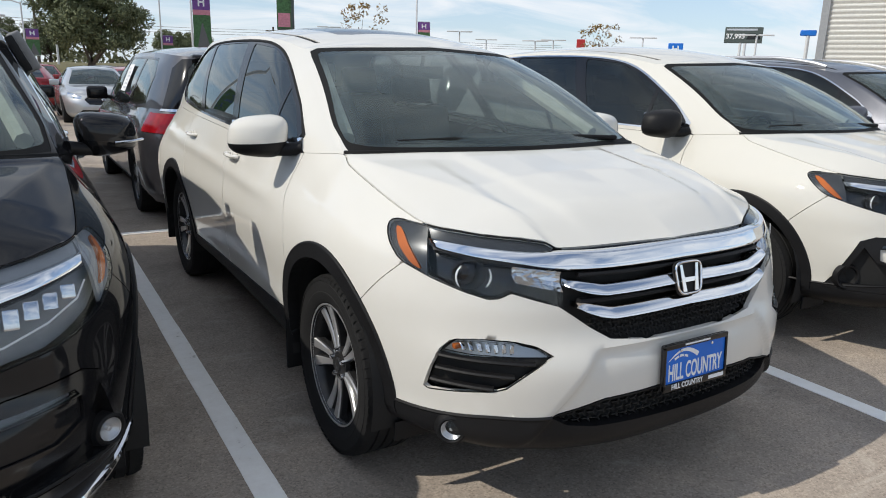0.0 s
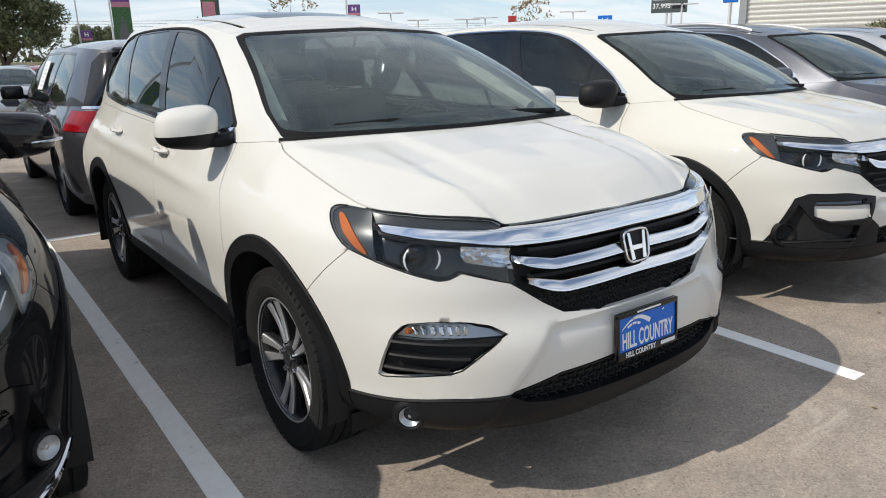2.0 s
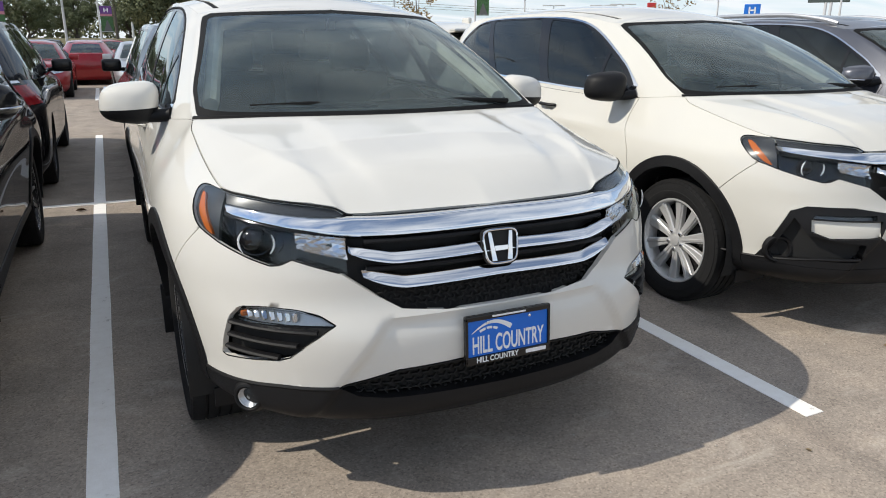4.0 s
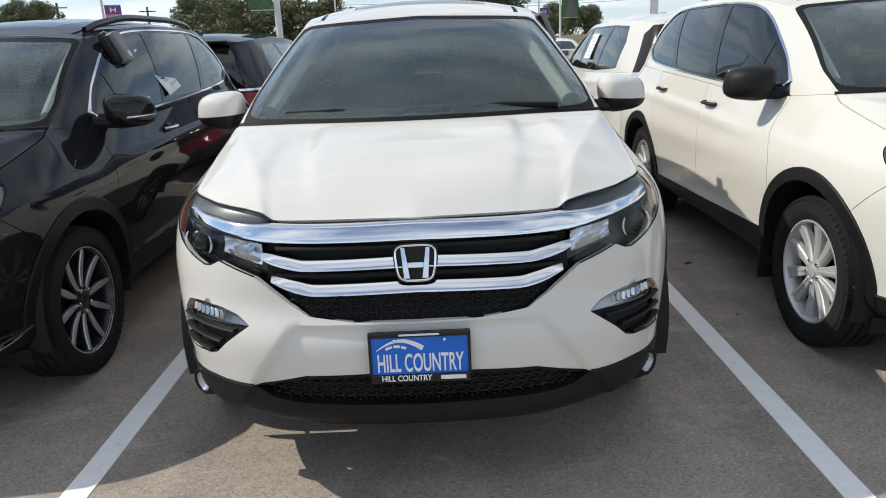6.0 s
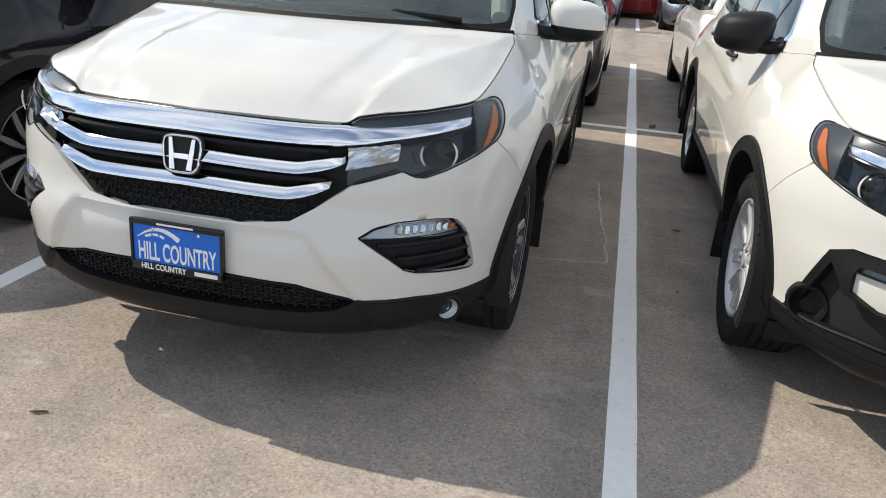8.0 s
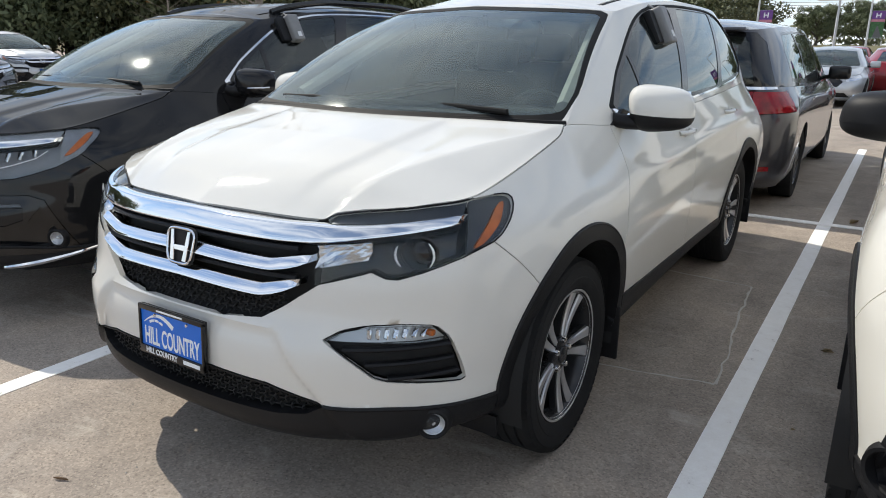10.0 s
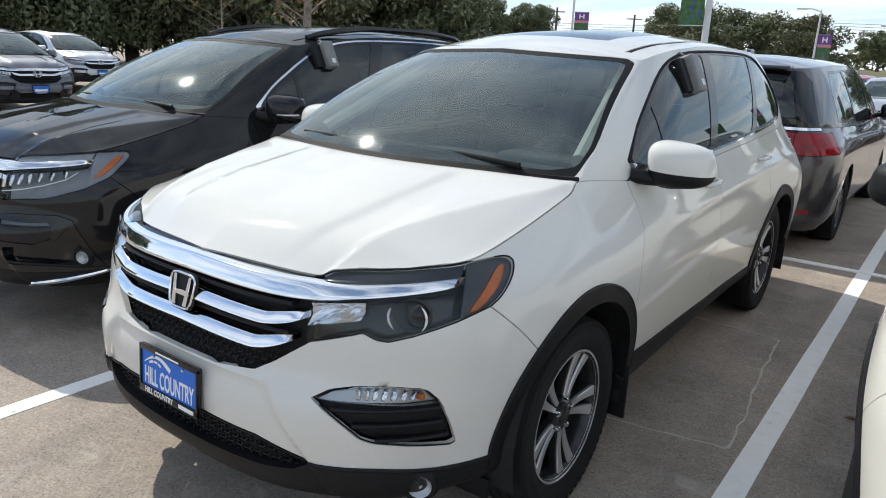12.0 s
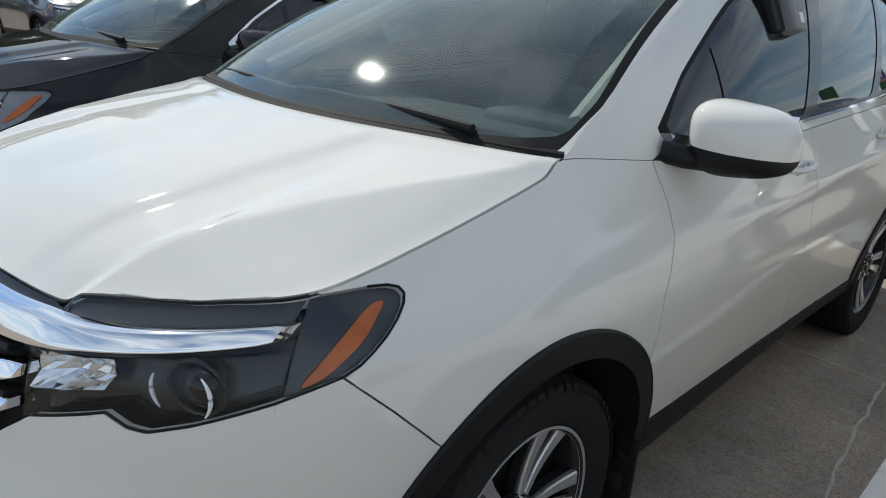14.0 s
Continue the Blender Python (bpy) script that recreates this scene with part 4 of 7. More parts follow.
def plate(root, y, z, tilt, readable=True):
    """The dealer's plate in its black frame on the bumper. Faces -y."""
    M = Matrix.Translation((0, y, z)) @ Matrix.Rotation(radians(90 - tilt), 4, "X")
    fr = part("plate_frame", turned(join_bm(box_bm((0, 0.0, -0.004), (0.318, 0.165, 0.012), 0.006, 2), box_bm((0, 0.0735, 0.004), (0.318, 0.018, 0.012), 0.004, 2),
                                            box_bm((0, -0.069, 0.004), (0.318, 0.027, 0.012), 0.004, 2), box_bm((-0.154, 0, 0.004), (0.010, 0.16, 0.012), 0.004, 2), box_bm((0.154, 0, 0.004), (0.010, 0.16, 0.012), 0.004, 2)), M), GLOSSY_BLACK, root, "blue dealer plate in a black frame")
    part("plate_panel", turned(box_bm((0, 0.004, 0.003), (0.298, 0.124, 0.002)), M), BLUE, fr, "blue printed plate")
    if readable:
        sx = Matrix.Diagonal((0.80, 1.72, 1, 1))
        words("lettering", "HILL COUNTRY", M @ Matrix.Translation((0, -0.022, 0.0045)) @ sx, 0.0475, TEXT_WHITE, fr)
        words("frame_lettering", "HILL COUNTRY", M @ Matrix.Translation((-0.044, -0.068, 0.0106)) @ Matrix.Diagonal((0.98, 1.15, 1, 1)), 0.0225, TEXT_WHITE, fr)
        part("print_bar", turned(box_bm((0.102, -0.068, 0.0104), (0.078, 0.013, 0.001)), M), TEXT_WHITE, fr)
        part("print_bar", turned(box_bm((0, 0.0735, 0.0104), (0.125, 0.0055, 0.001)), M), TEXT_WHITE, fr)
        arc = [(-0.135 + 0.145 * f, 0.012 + 0.042 * math.sin(math.pi * (0.08 + 0.80 * f)), 0.0050) for f in np.linspace(0, 1, 21)]
        part("printed_arc", turned(tube_bm(arc, [float(0.001 + 0.0075 * f ** 0.8) for f in np.linspace(0, 1, 21)], 6, flat=0.12, up=(0, 0, 1)), M), TEXT_WHITE, fr)
        for f0, f1 in ((0.12, 0.40), (0.46, 0.72), (0.78, 0.98)):
            arc2 = [(-0.115 + 0.075 * f, 0.016 + 0.020 * math.sin(math.pi * (0.1 + 0.70 * f)), 0.0050) for f in np.linspace(f0, f1, 6)]
            part("printed_arc", turned(tube_bm(arc2, 0.0042, 6, flat=0.15), M), TEXT_WHITE, fr)
    else:
        part("print_bar", turned(box_bm((0, -0.02, 0.0045), (0.24, 0.045, 0.001)), M), TEXT_WHITE, fr)
        part("print_bar", turned(box_bm((0, -0.069, 0.0104), (0.20, 0.012, 0.001)), M), TEXT_WHITE, fr)
    for sx in (-0.078, 0.078):
        part("plate_bolt", turned(lathe_bm([(0.004, 0.006), (0.008, 0.005), (0.009, 0.0005)], 10, "z"), M @ Matrix.Translation((sx, 0.054, 0))), CHROME, fr)


def surface_finder(polys_by_region):
    """For placing fittings: the y of the nose at (x, z), from the shell."""
    from mathutils.bvhtree import BVHTree
    vs, fs = [], []
    for ps in polys_by_region.values():
        for p in ps:
            fs.append(list(range(len(vs), len(vs) + len(p))))
            vs += p
    tree = BVHTree.FromPolygons(vs, fs)

    def nose_y(x, z):
        hit = tree.ray_cast(Vector((abs(x), -3, z)), Vector((0, 1, 0)))
        return hit[0].y if hit[0] is not None else -0.9

    def side_x(y, z):
        hit = tree.ray_cast(Vector((3, y, z)), Vector((-1, 0, 0)))
        return hit[0].x if hit[0] is not None else 0.95
    nose_y.side = side_x
    return nose_y


def outline_on(nose_y, outline, s, sink, radius, closed=True):
    """A thin round lip on the nose along a closed outline given in the bias axes."""
    runs = [[]]
    xs = np.linspace(0.40, 0.985, 240)
    for (u0, z0), (u1, z1) in zip(outline, outline[1:] + (outline[:1] if closed else [])):
        k = max(2, int(math.hypot(u1 - u0, z1 - z0) / 0.02))
        for i in range(k):
            u, z = u0 + (u1 - u0) * i / k, z0 + (z1 - z0) * i / k
            ys = [nose_y(x, z) for x in xs]
            us = [0.819 * x + 0.574 * y - u if y < 0.1 and y != -0.9 else 9 for x, y in zip(xs, ys)]
            b = int(np.argmin(np.abs(us)))
            x, y = xs[b], ys[b]
            for c in (b - 1, b + 1):
                if 0 <= c < len(xs) and us[c] != 9 and us[b] * us[c] < 0:
                    f = us[b] / (us[b] - us[c])
                    x, y = xs[b] + (xs[c] - xs[b]) * f, ys[b] + (ys[c] - ys[b]) * f
            p = Vector((s * x, y + sink, z))
            if abs(us[b]) > 0.006 or (runs[-1] and (runs[-1][-1] - p).length > 0.055):
                runs.append([])
            if abs(us[b]) <= 0.006:
                runs[-1].append(p)
    return join_bm(*[tube_bm(r, radius, 6) for r in runs if len(r) > 4])


def honeycomb(nose_y, outline, cell, depth, sink):
    """A grille mesh: short bars round staggered cells, laid on the nose within an outline in x, z, both sides."""
    bm = bmesh.new()
    xs, zs = [p[0] for p in outline], [p[1] for p in outline]
    rows = int((max(zs) - min(zs)) / (cell * 0.62)) + 1
    cols = int(2 * max(xs) / cell) + 2

    def strut(a, b, wid):
        a3 = Vector((a[0], nose_y(a[0], a[1]) + sink, a[1]))
        b3 = Vector((b[0], nose_y(b[0], b[1]) + sink, b[1]))
        d = (b3 - a3).normalized()
        n = Vector((0, 1, 0))
        t = d.cross(n).normalized() * wid
        q = [a3 - t, a3 + t, b3 + t, b3 - t]
        f = [bm.verts.new(p) for p in q]
        g = [bm.verts.new(p + n * depth) for p in q]
        bm.faces.new(f)
        for i in range(4):
            bm.faces.new((f[i], f[(i + 1) % 4], g[(i + 1) % 4], g[i]))
    for r in range(rows + 1):
        z = min(zs) + r * cell * 0.62
        for c in range(-cols // 2, cols // 2 + 1):
            x = c * cell + (cell / 2 if r % 2 else 0)
            p0, p1, p2 = (x - cell * 0.27, z), (x + cell * 0.27, z), (x + cell * 0.5 - 0.0, z + cell * 0.31)
            p3, p4 = (x + cell * 0.27, z), (x + cell * 0.5, z - cell * 0.31)
            for a, b in ((p0, p1), (p1, p2), (p3, p4)):
                m = ((a[0] + b[0]) / 2, (a[1] + b[1]) / 2)
                if inside(outline, abs(m[0]), m[1]):
                    strut(a, b, cell * 0.055)
    return bm


CUT = {}


def family_car(name, label, m, style, body, wheel_style, mirror_cap, readable, group="cars in the front row", handles="body", full=True, chrome_trim=True, roof_rails=False, rack_mat=None, flaps=True):
    """A three-row sports utility car. style: "old" or "new" nose."""
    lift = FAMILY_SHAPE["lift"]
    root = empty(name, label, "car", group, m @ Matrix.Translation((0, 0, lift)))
    if style not in CUT:
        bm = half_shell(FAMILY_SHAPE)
        CUT[style] = regions(bm, family_rules(style))
        bm.free()
    polys = CUT[style]
    find = surface_finder({k: v for k, v in polys.items() if k not in ("house", "roof", "windshield")})
    table = {
        "wrap": ("front_bumper", body, "both", 0, 0.002, 0.02, ""),
        "tail": ("rear_body", body, "both", 0, 0.002, 0.02, ""),
        "fender": ("front_fender", body, "each", 0, 0.002, 0.02, ""),
        "front_door": ("front_door", body, "each", 0, 0.0025, 0.02, ""),
        "rear_door": ("rear_door", body, "each", 0, 0.0025, 0.02, ""),
        "hood": ("hood", body, "both", 0, 0.0045, 0.03, "creased engine hood"),
        "house": ("cabin_frame", body, "both", 0, 0.0, 0.02, ""),
        "roof": ("roof_panel", body, "both", 0, 0.001, 0.012, ""),
        "arch_front": ("wheel_arch_trim", CLAD, "each", 0.007, 0.001, 0.05, "black plastic arch trim"),
        "arch_rear": ("wheel_arch_trim", CLAD, "each", 0.007, 0.001, 0.05, "black plastic arch trim"),
        "rocker": ("sill_trim", CLAD, "each", 0.005, 0.001, 0.03, "black plastic sill trim"),
        "rear_clad": ("rear_bumper_trim", CLAD, "both", 0.004, 0.001, 0.03, ""),
        "front_clad": ("lower_bumper_trim", CLAD, "both", 0.004, 0.001, 0.05, "black plastic lower bumper"),
        "intake": ("lower_intake", DARK, "both", -0.05, 0.0, 0.0, "dark lower air intake"),
        "grille": ("grille", DARK, "both", -0.05, 0.0, 0.0, "black grille"),
        "blade": ("wing_bar_backing", GLOSSY_BLACK, "both", -0.006, 0.0, 0.03, ""),
        "mid_bar": ("grille_bar_backing", DARK, "both", -0.05, 0.0, 0.0, ""),
        "low_bar": ("grille_bar_backing", DARK, "both", -0.05, 0.0, 0.0, ""),
        "vent": ("vent_recess", DARK if style != "new" else GLOSSY_BLACK, "each", -0.035, 0.0, 0.0, "black bumper vent"),
        "surround": ("vent_surround", CLAD if body is not BLACK else GLOSSY_BLACK, "each", 0.004, 0.001, 0.05, "black vent surround"),
        "insert": ("bumper_insert", body, "each", -0.005 if body is BLACK else -0.012, 0.001, 0.03, ""),
        "turn": ("turn_lamp", LENS, "each", 0.001, 0.001, 0.02, "clear turn lamp"),
        "amber": ("side_marker", AMBER, "each", -0.004, 0.001, 0.01, "amber side marker"),
        "lamp_outer": ("headlight_corner", LENS, "each", 0.0, 0.0, 0.003, "clear outer lamp lens"),
        "lamp_top": ("headlight_brow", LENS, "each", 0.0, 0.0, 0.003, "clear upper lamp lens"),
        "headlight": ("headlight", LENS, "each", 0.0, 0.002, 0.003, "clear wraparound headlight with dark housing"),
        "windshield": ("windshield", WINDSHIELD, "both", -0.003, 0.0, 0.0, "greenish laminated windshield"),
        "frit": ("windshield_surround", SEAL, "both", -0.002, 0.0005, 0.01, "black windshield border"),
        "front_glass": ("front_door_glass", SIDE_GLASS if body is not BLACK else TINTED, "each", -0.006, 0.0, 0.0, "tinted door glass"),
        "glass_divider": ("window_divider", GLOSSY_BLACK, "each", -0.003, 0.0, 0.006, "black window divider"),
        "rear_glass": ("rear_door_glass", TINTED, "each", -0.006, 0.0, 0.0, "dark privacy glass"),
        "quarter_glass": ("quarter_glass", TINTED, "each", -0.006, 0.0, 0.0, "dark privacy glass"),
        "glass_trim": ("window_surround", GLOSSY_BLACK, "each", -0.003, 0.0005, 0.012, "black window frame"),
        "dlo_dark": ("window_moulding", SEAL if body is PEARL else CHROME if chrome_trim else SEAL, "each", 0.001, 0.0005, 0.008, ""),
        "dlo_chrome": ("window_moulding", CHROME if chrome_trim else SEAL, "each", 0.001, 0.0005, 0.008, ""),
        "sunroof": ("sunroof", GLOSSY_BLACK, "both", -0.001, 0.003, 0.01, "dark glass sunroof"),
        "ditch": ("roof_moulding", SEAL, "each", -0.004, 0.0, 0.004, "black roof moulding"),
        "rear_window": ("rear_window", TINTED, "both", -0.004, 0.001, 0.01, "dark rear window"),
        "tail_lamp": ("tail_lamp", RED_LENS, "each", 0.003, 0.001, 0.02, "red tail lamp"),
    }
    made = assemble(root, polys, table)
    # dark lining added behind the skin to keep light from leaking in
    lining = [p for k in ("wrap", "tail", "fender", "front_door", "rear_door", "rocker", "rear_clad") for p in polys.get(k, []) if p[0].y > 0.4]
    part("inner_lining", skin(lining, "both", -0.06, 0, 0), DARK, root)
    nose_lining = [p for k in ("wrap", "fender", "front_clad", "grille", "intake", "vent", "headlight", "lamp_outer", "lamp_top", "turn", "amber", "blade", "mid_bar", "low_bar", "surround", "insert") for p in polys.get(k, []) if p[0].y <= 0.45]
    part("nose_lining", skin(nose_lining, "both", -0.115, 0, 0), DARK, root)
    part("floor_pan", join_bm(box_bm((0, 1.5, 0.285), (1.20, 4.1, 0.05)), box_bm((0, 1.4, 0.27), (1.75, 1.7, 0.05)), box_bm((0, -0.2, 0.95), (1.3, 0.75, 0.03)), box_bm((0, 0.36, 0.72), (1.62, 0.03, 0.85))), DARK, root, "dark underside")
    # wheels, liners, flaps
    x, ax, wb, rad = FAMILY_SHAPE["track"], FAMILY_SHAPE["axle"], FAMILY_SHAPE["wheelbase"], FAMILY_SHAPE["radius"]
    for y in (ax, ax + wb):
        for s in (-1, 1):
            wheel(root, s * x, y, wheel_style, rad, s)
            ln = bmesh.new()
            arc = [(y + 0.425 * math.cos(a), 0.355 + 0.425 * math.sin(a)) for a in np.linspace(-0.3, math.pi + 0.3, 22)]
            aa = [ln.verts.new((s * 0.50, p, q)) for p, q in arc]
            bb = [ln.verts.new((s * 0.955, p, q)) for p, q in arc]
            for i in range(len(arc) - 1):
                ln.faces.new((aa[i], aa[i + 1], bb[i + 1], bb[i]))
            ln.faces.new(aa)
            part("wheel_liner", ln, DARK, root)
            if y == ax:
                part("air_deflector", box_bm((s * 0.765, y - 0.43, 0.225), (0.22, 0.014, 0.075), 0.005, 2), CLAD, root, "black flap before the wheel")
            if flaps:
                part("mud_flap", box_bm((s * 0.885, y + 0.425, 0.275), (0.19, 0.018, 0.235), 0.007, 2, None), CLAD, root, "black mud flap")
    # rolled edges of the black trims
    for s in (1, -1):
        edge = [(0.40, 0.455), (0.46, 0.440), (0.548, 0.413), (0.62, 0.408), (0.70, 0.405), (0.77, 0.394), (0.84, 0.381), (0.90, 0.373), (0.935, 0.371)]
        ez = pchip(edge)
        part("trim_edge", tube_bm([(s * float(px), find(px, float(ez(px)[0, 0])) - 0.001, float(ez(px)[0, 0])) for px in np.linspace(0.55, 0.93, 30)], 0.007, 6), CLAD, root)
        for cy in (ax, ax + wb):
            rim = [(cy + 0.470 * math.cos(a), 0.355 + 0.470 * math.sin(a)) for a in np.linspace(0.03, math.pi - 0.03, 44)]
            part("arch_edge", tube_bm([(s * (find.side(y, z) + 0.002), y, z) for y, z in rim], 0.007, 6), CLAD, root)
    # headlight insides
    for s in (1, -1):
        hl = made[("headlight", s)]
        part("housing", skin(polys["headlight"] + polys["amber"] + polys["lamp_outer"] + polys["lamp_top"], s, -0.05, 0, 0), PALE_LAMP if style == "new" else GLOSSY_BLACK, hl, "pale lamp housing" if style == "new" else "dark lamp housing")
        part("rim_band", skin(polys["lamp_outer"] + polys["lamp_top"], s, -0.012, 0, 0.01), PALE_LAMP if style == "new" else LAMP_GREY, hl, "grey upper lamp band")
        if style != "new":
            for (px, pz, r) in ((0.735, 0.852, 0.050),):
                py = find(px, pz) + 0.035
                tor = [(s * (px + r * math.cos(a) * 0.92), py + r * math.cos(a) * 0.45, pz + r * 0.95 * math.sin(a)) for a in np.linspace(0, 2 * math.pi, 37)]
                part("projector_ring", tube_bm(tor, 0.005, 8, caps=False), GLOSSY_BLACK, hl, "black projector ring")
                lens = bmesh.new()
                bmesh.ops.create_uvsphere(lens, u_segments=24, v_segments=14, radius=0.042, matrix=Matrix.Translation((s * px, py + 0.02, pz)))
                part("projector_lens", lens, GLOSSY_BLACK, hl)
                # light guides round the projector, drawn as white crescents
                for a0, a1, rr in ((-0.65, 0.75, 0.056), (2.6, 3.9, 0.052)):
                    cr = [(s * (px + rr * math.cos(a) * 0.92), py - 0.030 + rr * math.cos(a) * 0.45, pz + rr * 0.95 * math.sin(a)) for a in np.linspace(a0, a1, 14)]
                    part("light_guide_crescent", tube_bm(cr, [0.0012 + 0.0026 * math.sin(math.pi * i / 13) for i in range(14)], 6), TEXT_WHITE, hl)
            rnd = random.Random(7)
            dish, cols, lines = bmesh.new(), 9, 6
            vs = []
            for i in range(cols):
                f = i / (cols - 1)
                for k in range(lines):
                    g = k / (lines - 1)
                    px, pz = 0.492 + 0.138 * f, 0.808 + 0.030 * f + (0.064 - 0.016 * f) * g
                    deep = 0.014 + 0.040 * (1 - (2 * g - 1) ** 2) * math.sin(math.pi * (0.12 + 0.76 * f)) + rnd.uniform(-0.0035, 0.0035)
                    vs.append(dish.verts.new((s * px, find(px, pz) + deep, pz)))
            for i in range(cols - 1):
                for k in range(lines - 1):
                    a = i * lines + k
                    q = (vs[a], vs[a + lines], vs[a + lines + 1], vs[a + 1])
                    dish.faces.new(q if s > 0 else q[::-1])
            part("reflector_bowl", dish, REFLECTOR, hl, "faceted chrome reflector bowl", smooth=False)
        else:
            for i in range(7):
                f = i / 6
                px, pz = 0.485 + 0.27 * f, 0.826 + 0.044 * f
                cell = box_bm((0, 0, 0), (0.036, 0.010, 0.066 - 0.026 * f), 0.004, 2, Matrix.Translation((s * px, find(px, pz) + 0.016 + 0.008 * f, pz)) @ Matrix.Rotation(radians(-16 - 5 * (i % 3)), 4, "X"))
                part("lamp_cell", cell, REFLECTOR, hl, "clear lamp cell")
            edge = [(s * px, find(px, pz) + 0.006, pz) for px, pz in ((0.49, 0.776), (0.60, 0.792), (0.70, 0.818), (0.775, 0.850), (0.80, 0.885))]
            part("light_strip", tube_bm(edge, 0.0028, 6), TEXT_WHITE, hl)
        # turn lamp insides
        tl = made[("turn", s)]
        part("turn_backing", skin(polys["turn"], s, -0.03, 0, 0), DULL_REFLECTOR if style == "old" else PALE_LAMP, tl)
        if style == "old":
            bulb = (0.785, 0.628)
            for px in (0.655, 0.675, 0.695, 0.715, 0.735, 0.755, 0.772):
                part("lens_rib", box_bm((0, 0, 0), (0.017, 0.006, 0.030), 0.003, 1, Matrix.Translation((s * px, find(px, 0.632) + 0.014, 0.632)) @ Matrix.Rotation(radians(-20 - 300 * (px - 0.7)), 4, "X")), REFLECTOR, tl)
            part("amber_bulb", box_bm((s * bulb[0], find(*bulb) + 0.018, bulb[1]), (0.028, 0.02, 0.018), 0.007, 2), AMBER, tl)
            # louvres of the vent
            vt = made[("vent", s)]
            for i, (z0, xa, xb) in enumerate(((0.592, 0.58, 0.845), (0.548, 0.62, 0.86), (0.502, 0.665, 0.868))):
                pts = [(s * px, find(px, z0) + 0.012, z0) for px in np.linspace(xa, xb, 40) if inside(VENT, 0.819 * px + 0.574 * find(px, z0) - 0.012, z0) and inside(VENT, 0.819 * px + 0.574 * find(px, z0) + 0.016, z0)]
                part("louvre", tube_bm(pts, 0.014, 8, flat=0.55), CLAD, vt, "black louvre")
        if style == "old":
            part("vent_lip", outline_on(find, VENT, s, 0.006, 0.0022), SEAL, vt, "dark rubber lip")
        part("lamp_seal", join_bm(outline_on(find, HEADLIGHT[1:17] if style != "new" else HEADLIGHT_TALL[1:16], s, 0.0035, 0.0026, False), tube_bm([(s * x, y + 0.001, z - 0.003) for x, y, z in pchip(FAMILY_SHAPE["top"])(np.linspace(0.215, 0.655, 30))], 0.0034, 6)), SEAL, hl, "black lamp seal")
        # fog lamp
        fx, fz = (0.795, 0.334) if style == "old" else (0.825, 0.435)
        fy = find(fx, fz) + (-0.010 if style == "old" else 0.004)
        T = Matrix.Translation((s * fx, fy, fz)) @ Matrix.Rotation(s * radians(38 if style == "old" else 30), 4, "Z")
        if style == "old" or body is BLACK:
            fog = part("fog_lamp", turned(lathe_bm([(-0.014, 0.001), (-0.013, 0.014), (-0.008, 0.028), (0.002, 0.036), (0.02, 0.037)], 28, "y"), T), LENS, root, "round clear fog lamp")
            part("fog_reflector", turned(lathe_bm([(0.020, 0.001), (0.014, 0.014), (0.005, 0.026), (-0.004, 0.035)], 24, "y"), T), MACHINED, fog)
            part("fog_bulb", turned(lathe_bm([(0.0, 0.001), (0.002, 0.007), (0.024, 0.008)], 14, "y"), T), MACHINED, fog)
            part("fog_bezel", turned(lathe_bm([(0.02, 0.037), (-0.006, 0.038), (-0.009, 0.042), (-0.006, 0.049), (0.016, 0.060)], 32, "y"), T), CLAD, fog, "sloping black lamp surround")
        else:
            part("fog_blank", turned(lathe_bm([(0.035, 0.001), (0.03, 0.045), (-0.004, 0.055), (-0.006, 0.065), (0.02, 0.075)], 28, "y"), T), CLAD, root, "blank round fog lamp opening")
    # chrome bars, rounded
    def sweep(keys, ahead, rad, n=49):
        """keys: (x, z, half height) from the middle outwards; a rounded bar following the nose, both sides."""
        f = pchip([(x, (z, h)) for x, z, h in keys])
        xs = np.linspace(0, keys[-1][0], n)
        v = f(xs)
        half = [((x, find(x, z) - ahead, z), h) for x, (z, h) in zip(xs, v)]
        line = [((-p[0], p[1], p[2]), h) for p, h in half[::-1]] + half[1:]
        bm = bmesh.new()
        rings = []
        for p, h in line:
            ring = [bm.verts.new((p[0], p[1] + rad * dy * 1.7, p[2] + h * dz)) for dy, dz in
                    ((1.6, 1.0), (0.22, 1.0), (0.10, 0.96), (0.0, 0.82), (-0.30, 0.28), (-0.58, -0.30), (-0.76, -0.70), (-0.78, -0.84), (-0.66, -0.97), (1.6, -0.97))]
            rings.append(ring)
        k = len(rings[0])
        for r0, r1 in zip(rings, rings[1:]):
            for i in range(k):
                bm.faces.new((r0[i], r0[(i + 1) % k], r1[(i + 1) % k], r1[i]))
        bm.faces.new(rings[0][::-1])
        bm.faces.new(rings[-1])
        bmesh.ops.recalc_face_normals(bm, faces=bm.faces)
        return bm
    part("chrome_wing_bar", sweep([(0, 0.9055, 0.0275), (0.35, 0.9015, 0.0265), (0.45, 0.903, 0.0265), (0.52, 0.9055, 0.0225), (0.60, 0.912, 0.018), (0.72, 0.924, 0.0155), (0.785, 0.9325, 0.0135), (0.800, 0.935, 0.0105)], -0.004, 0.014, 73), CHROME, root, "chrome bar across the nose")
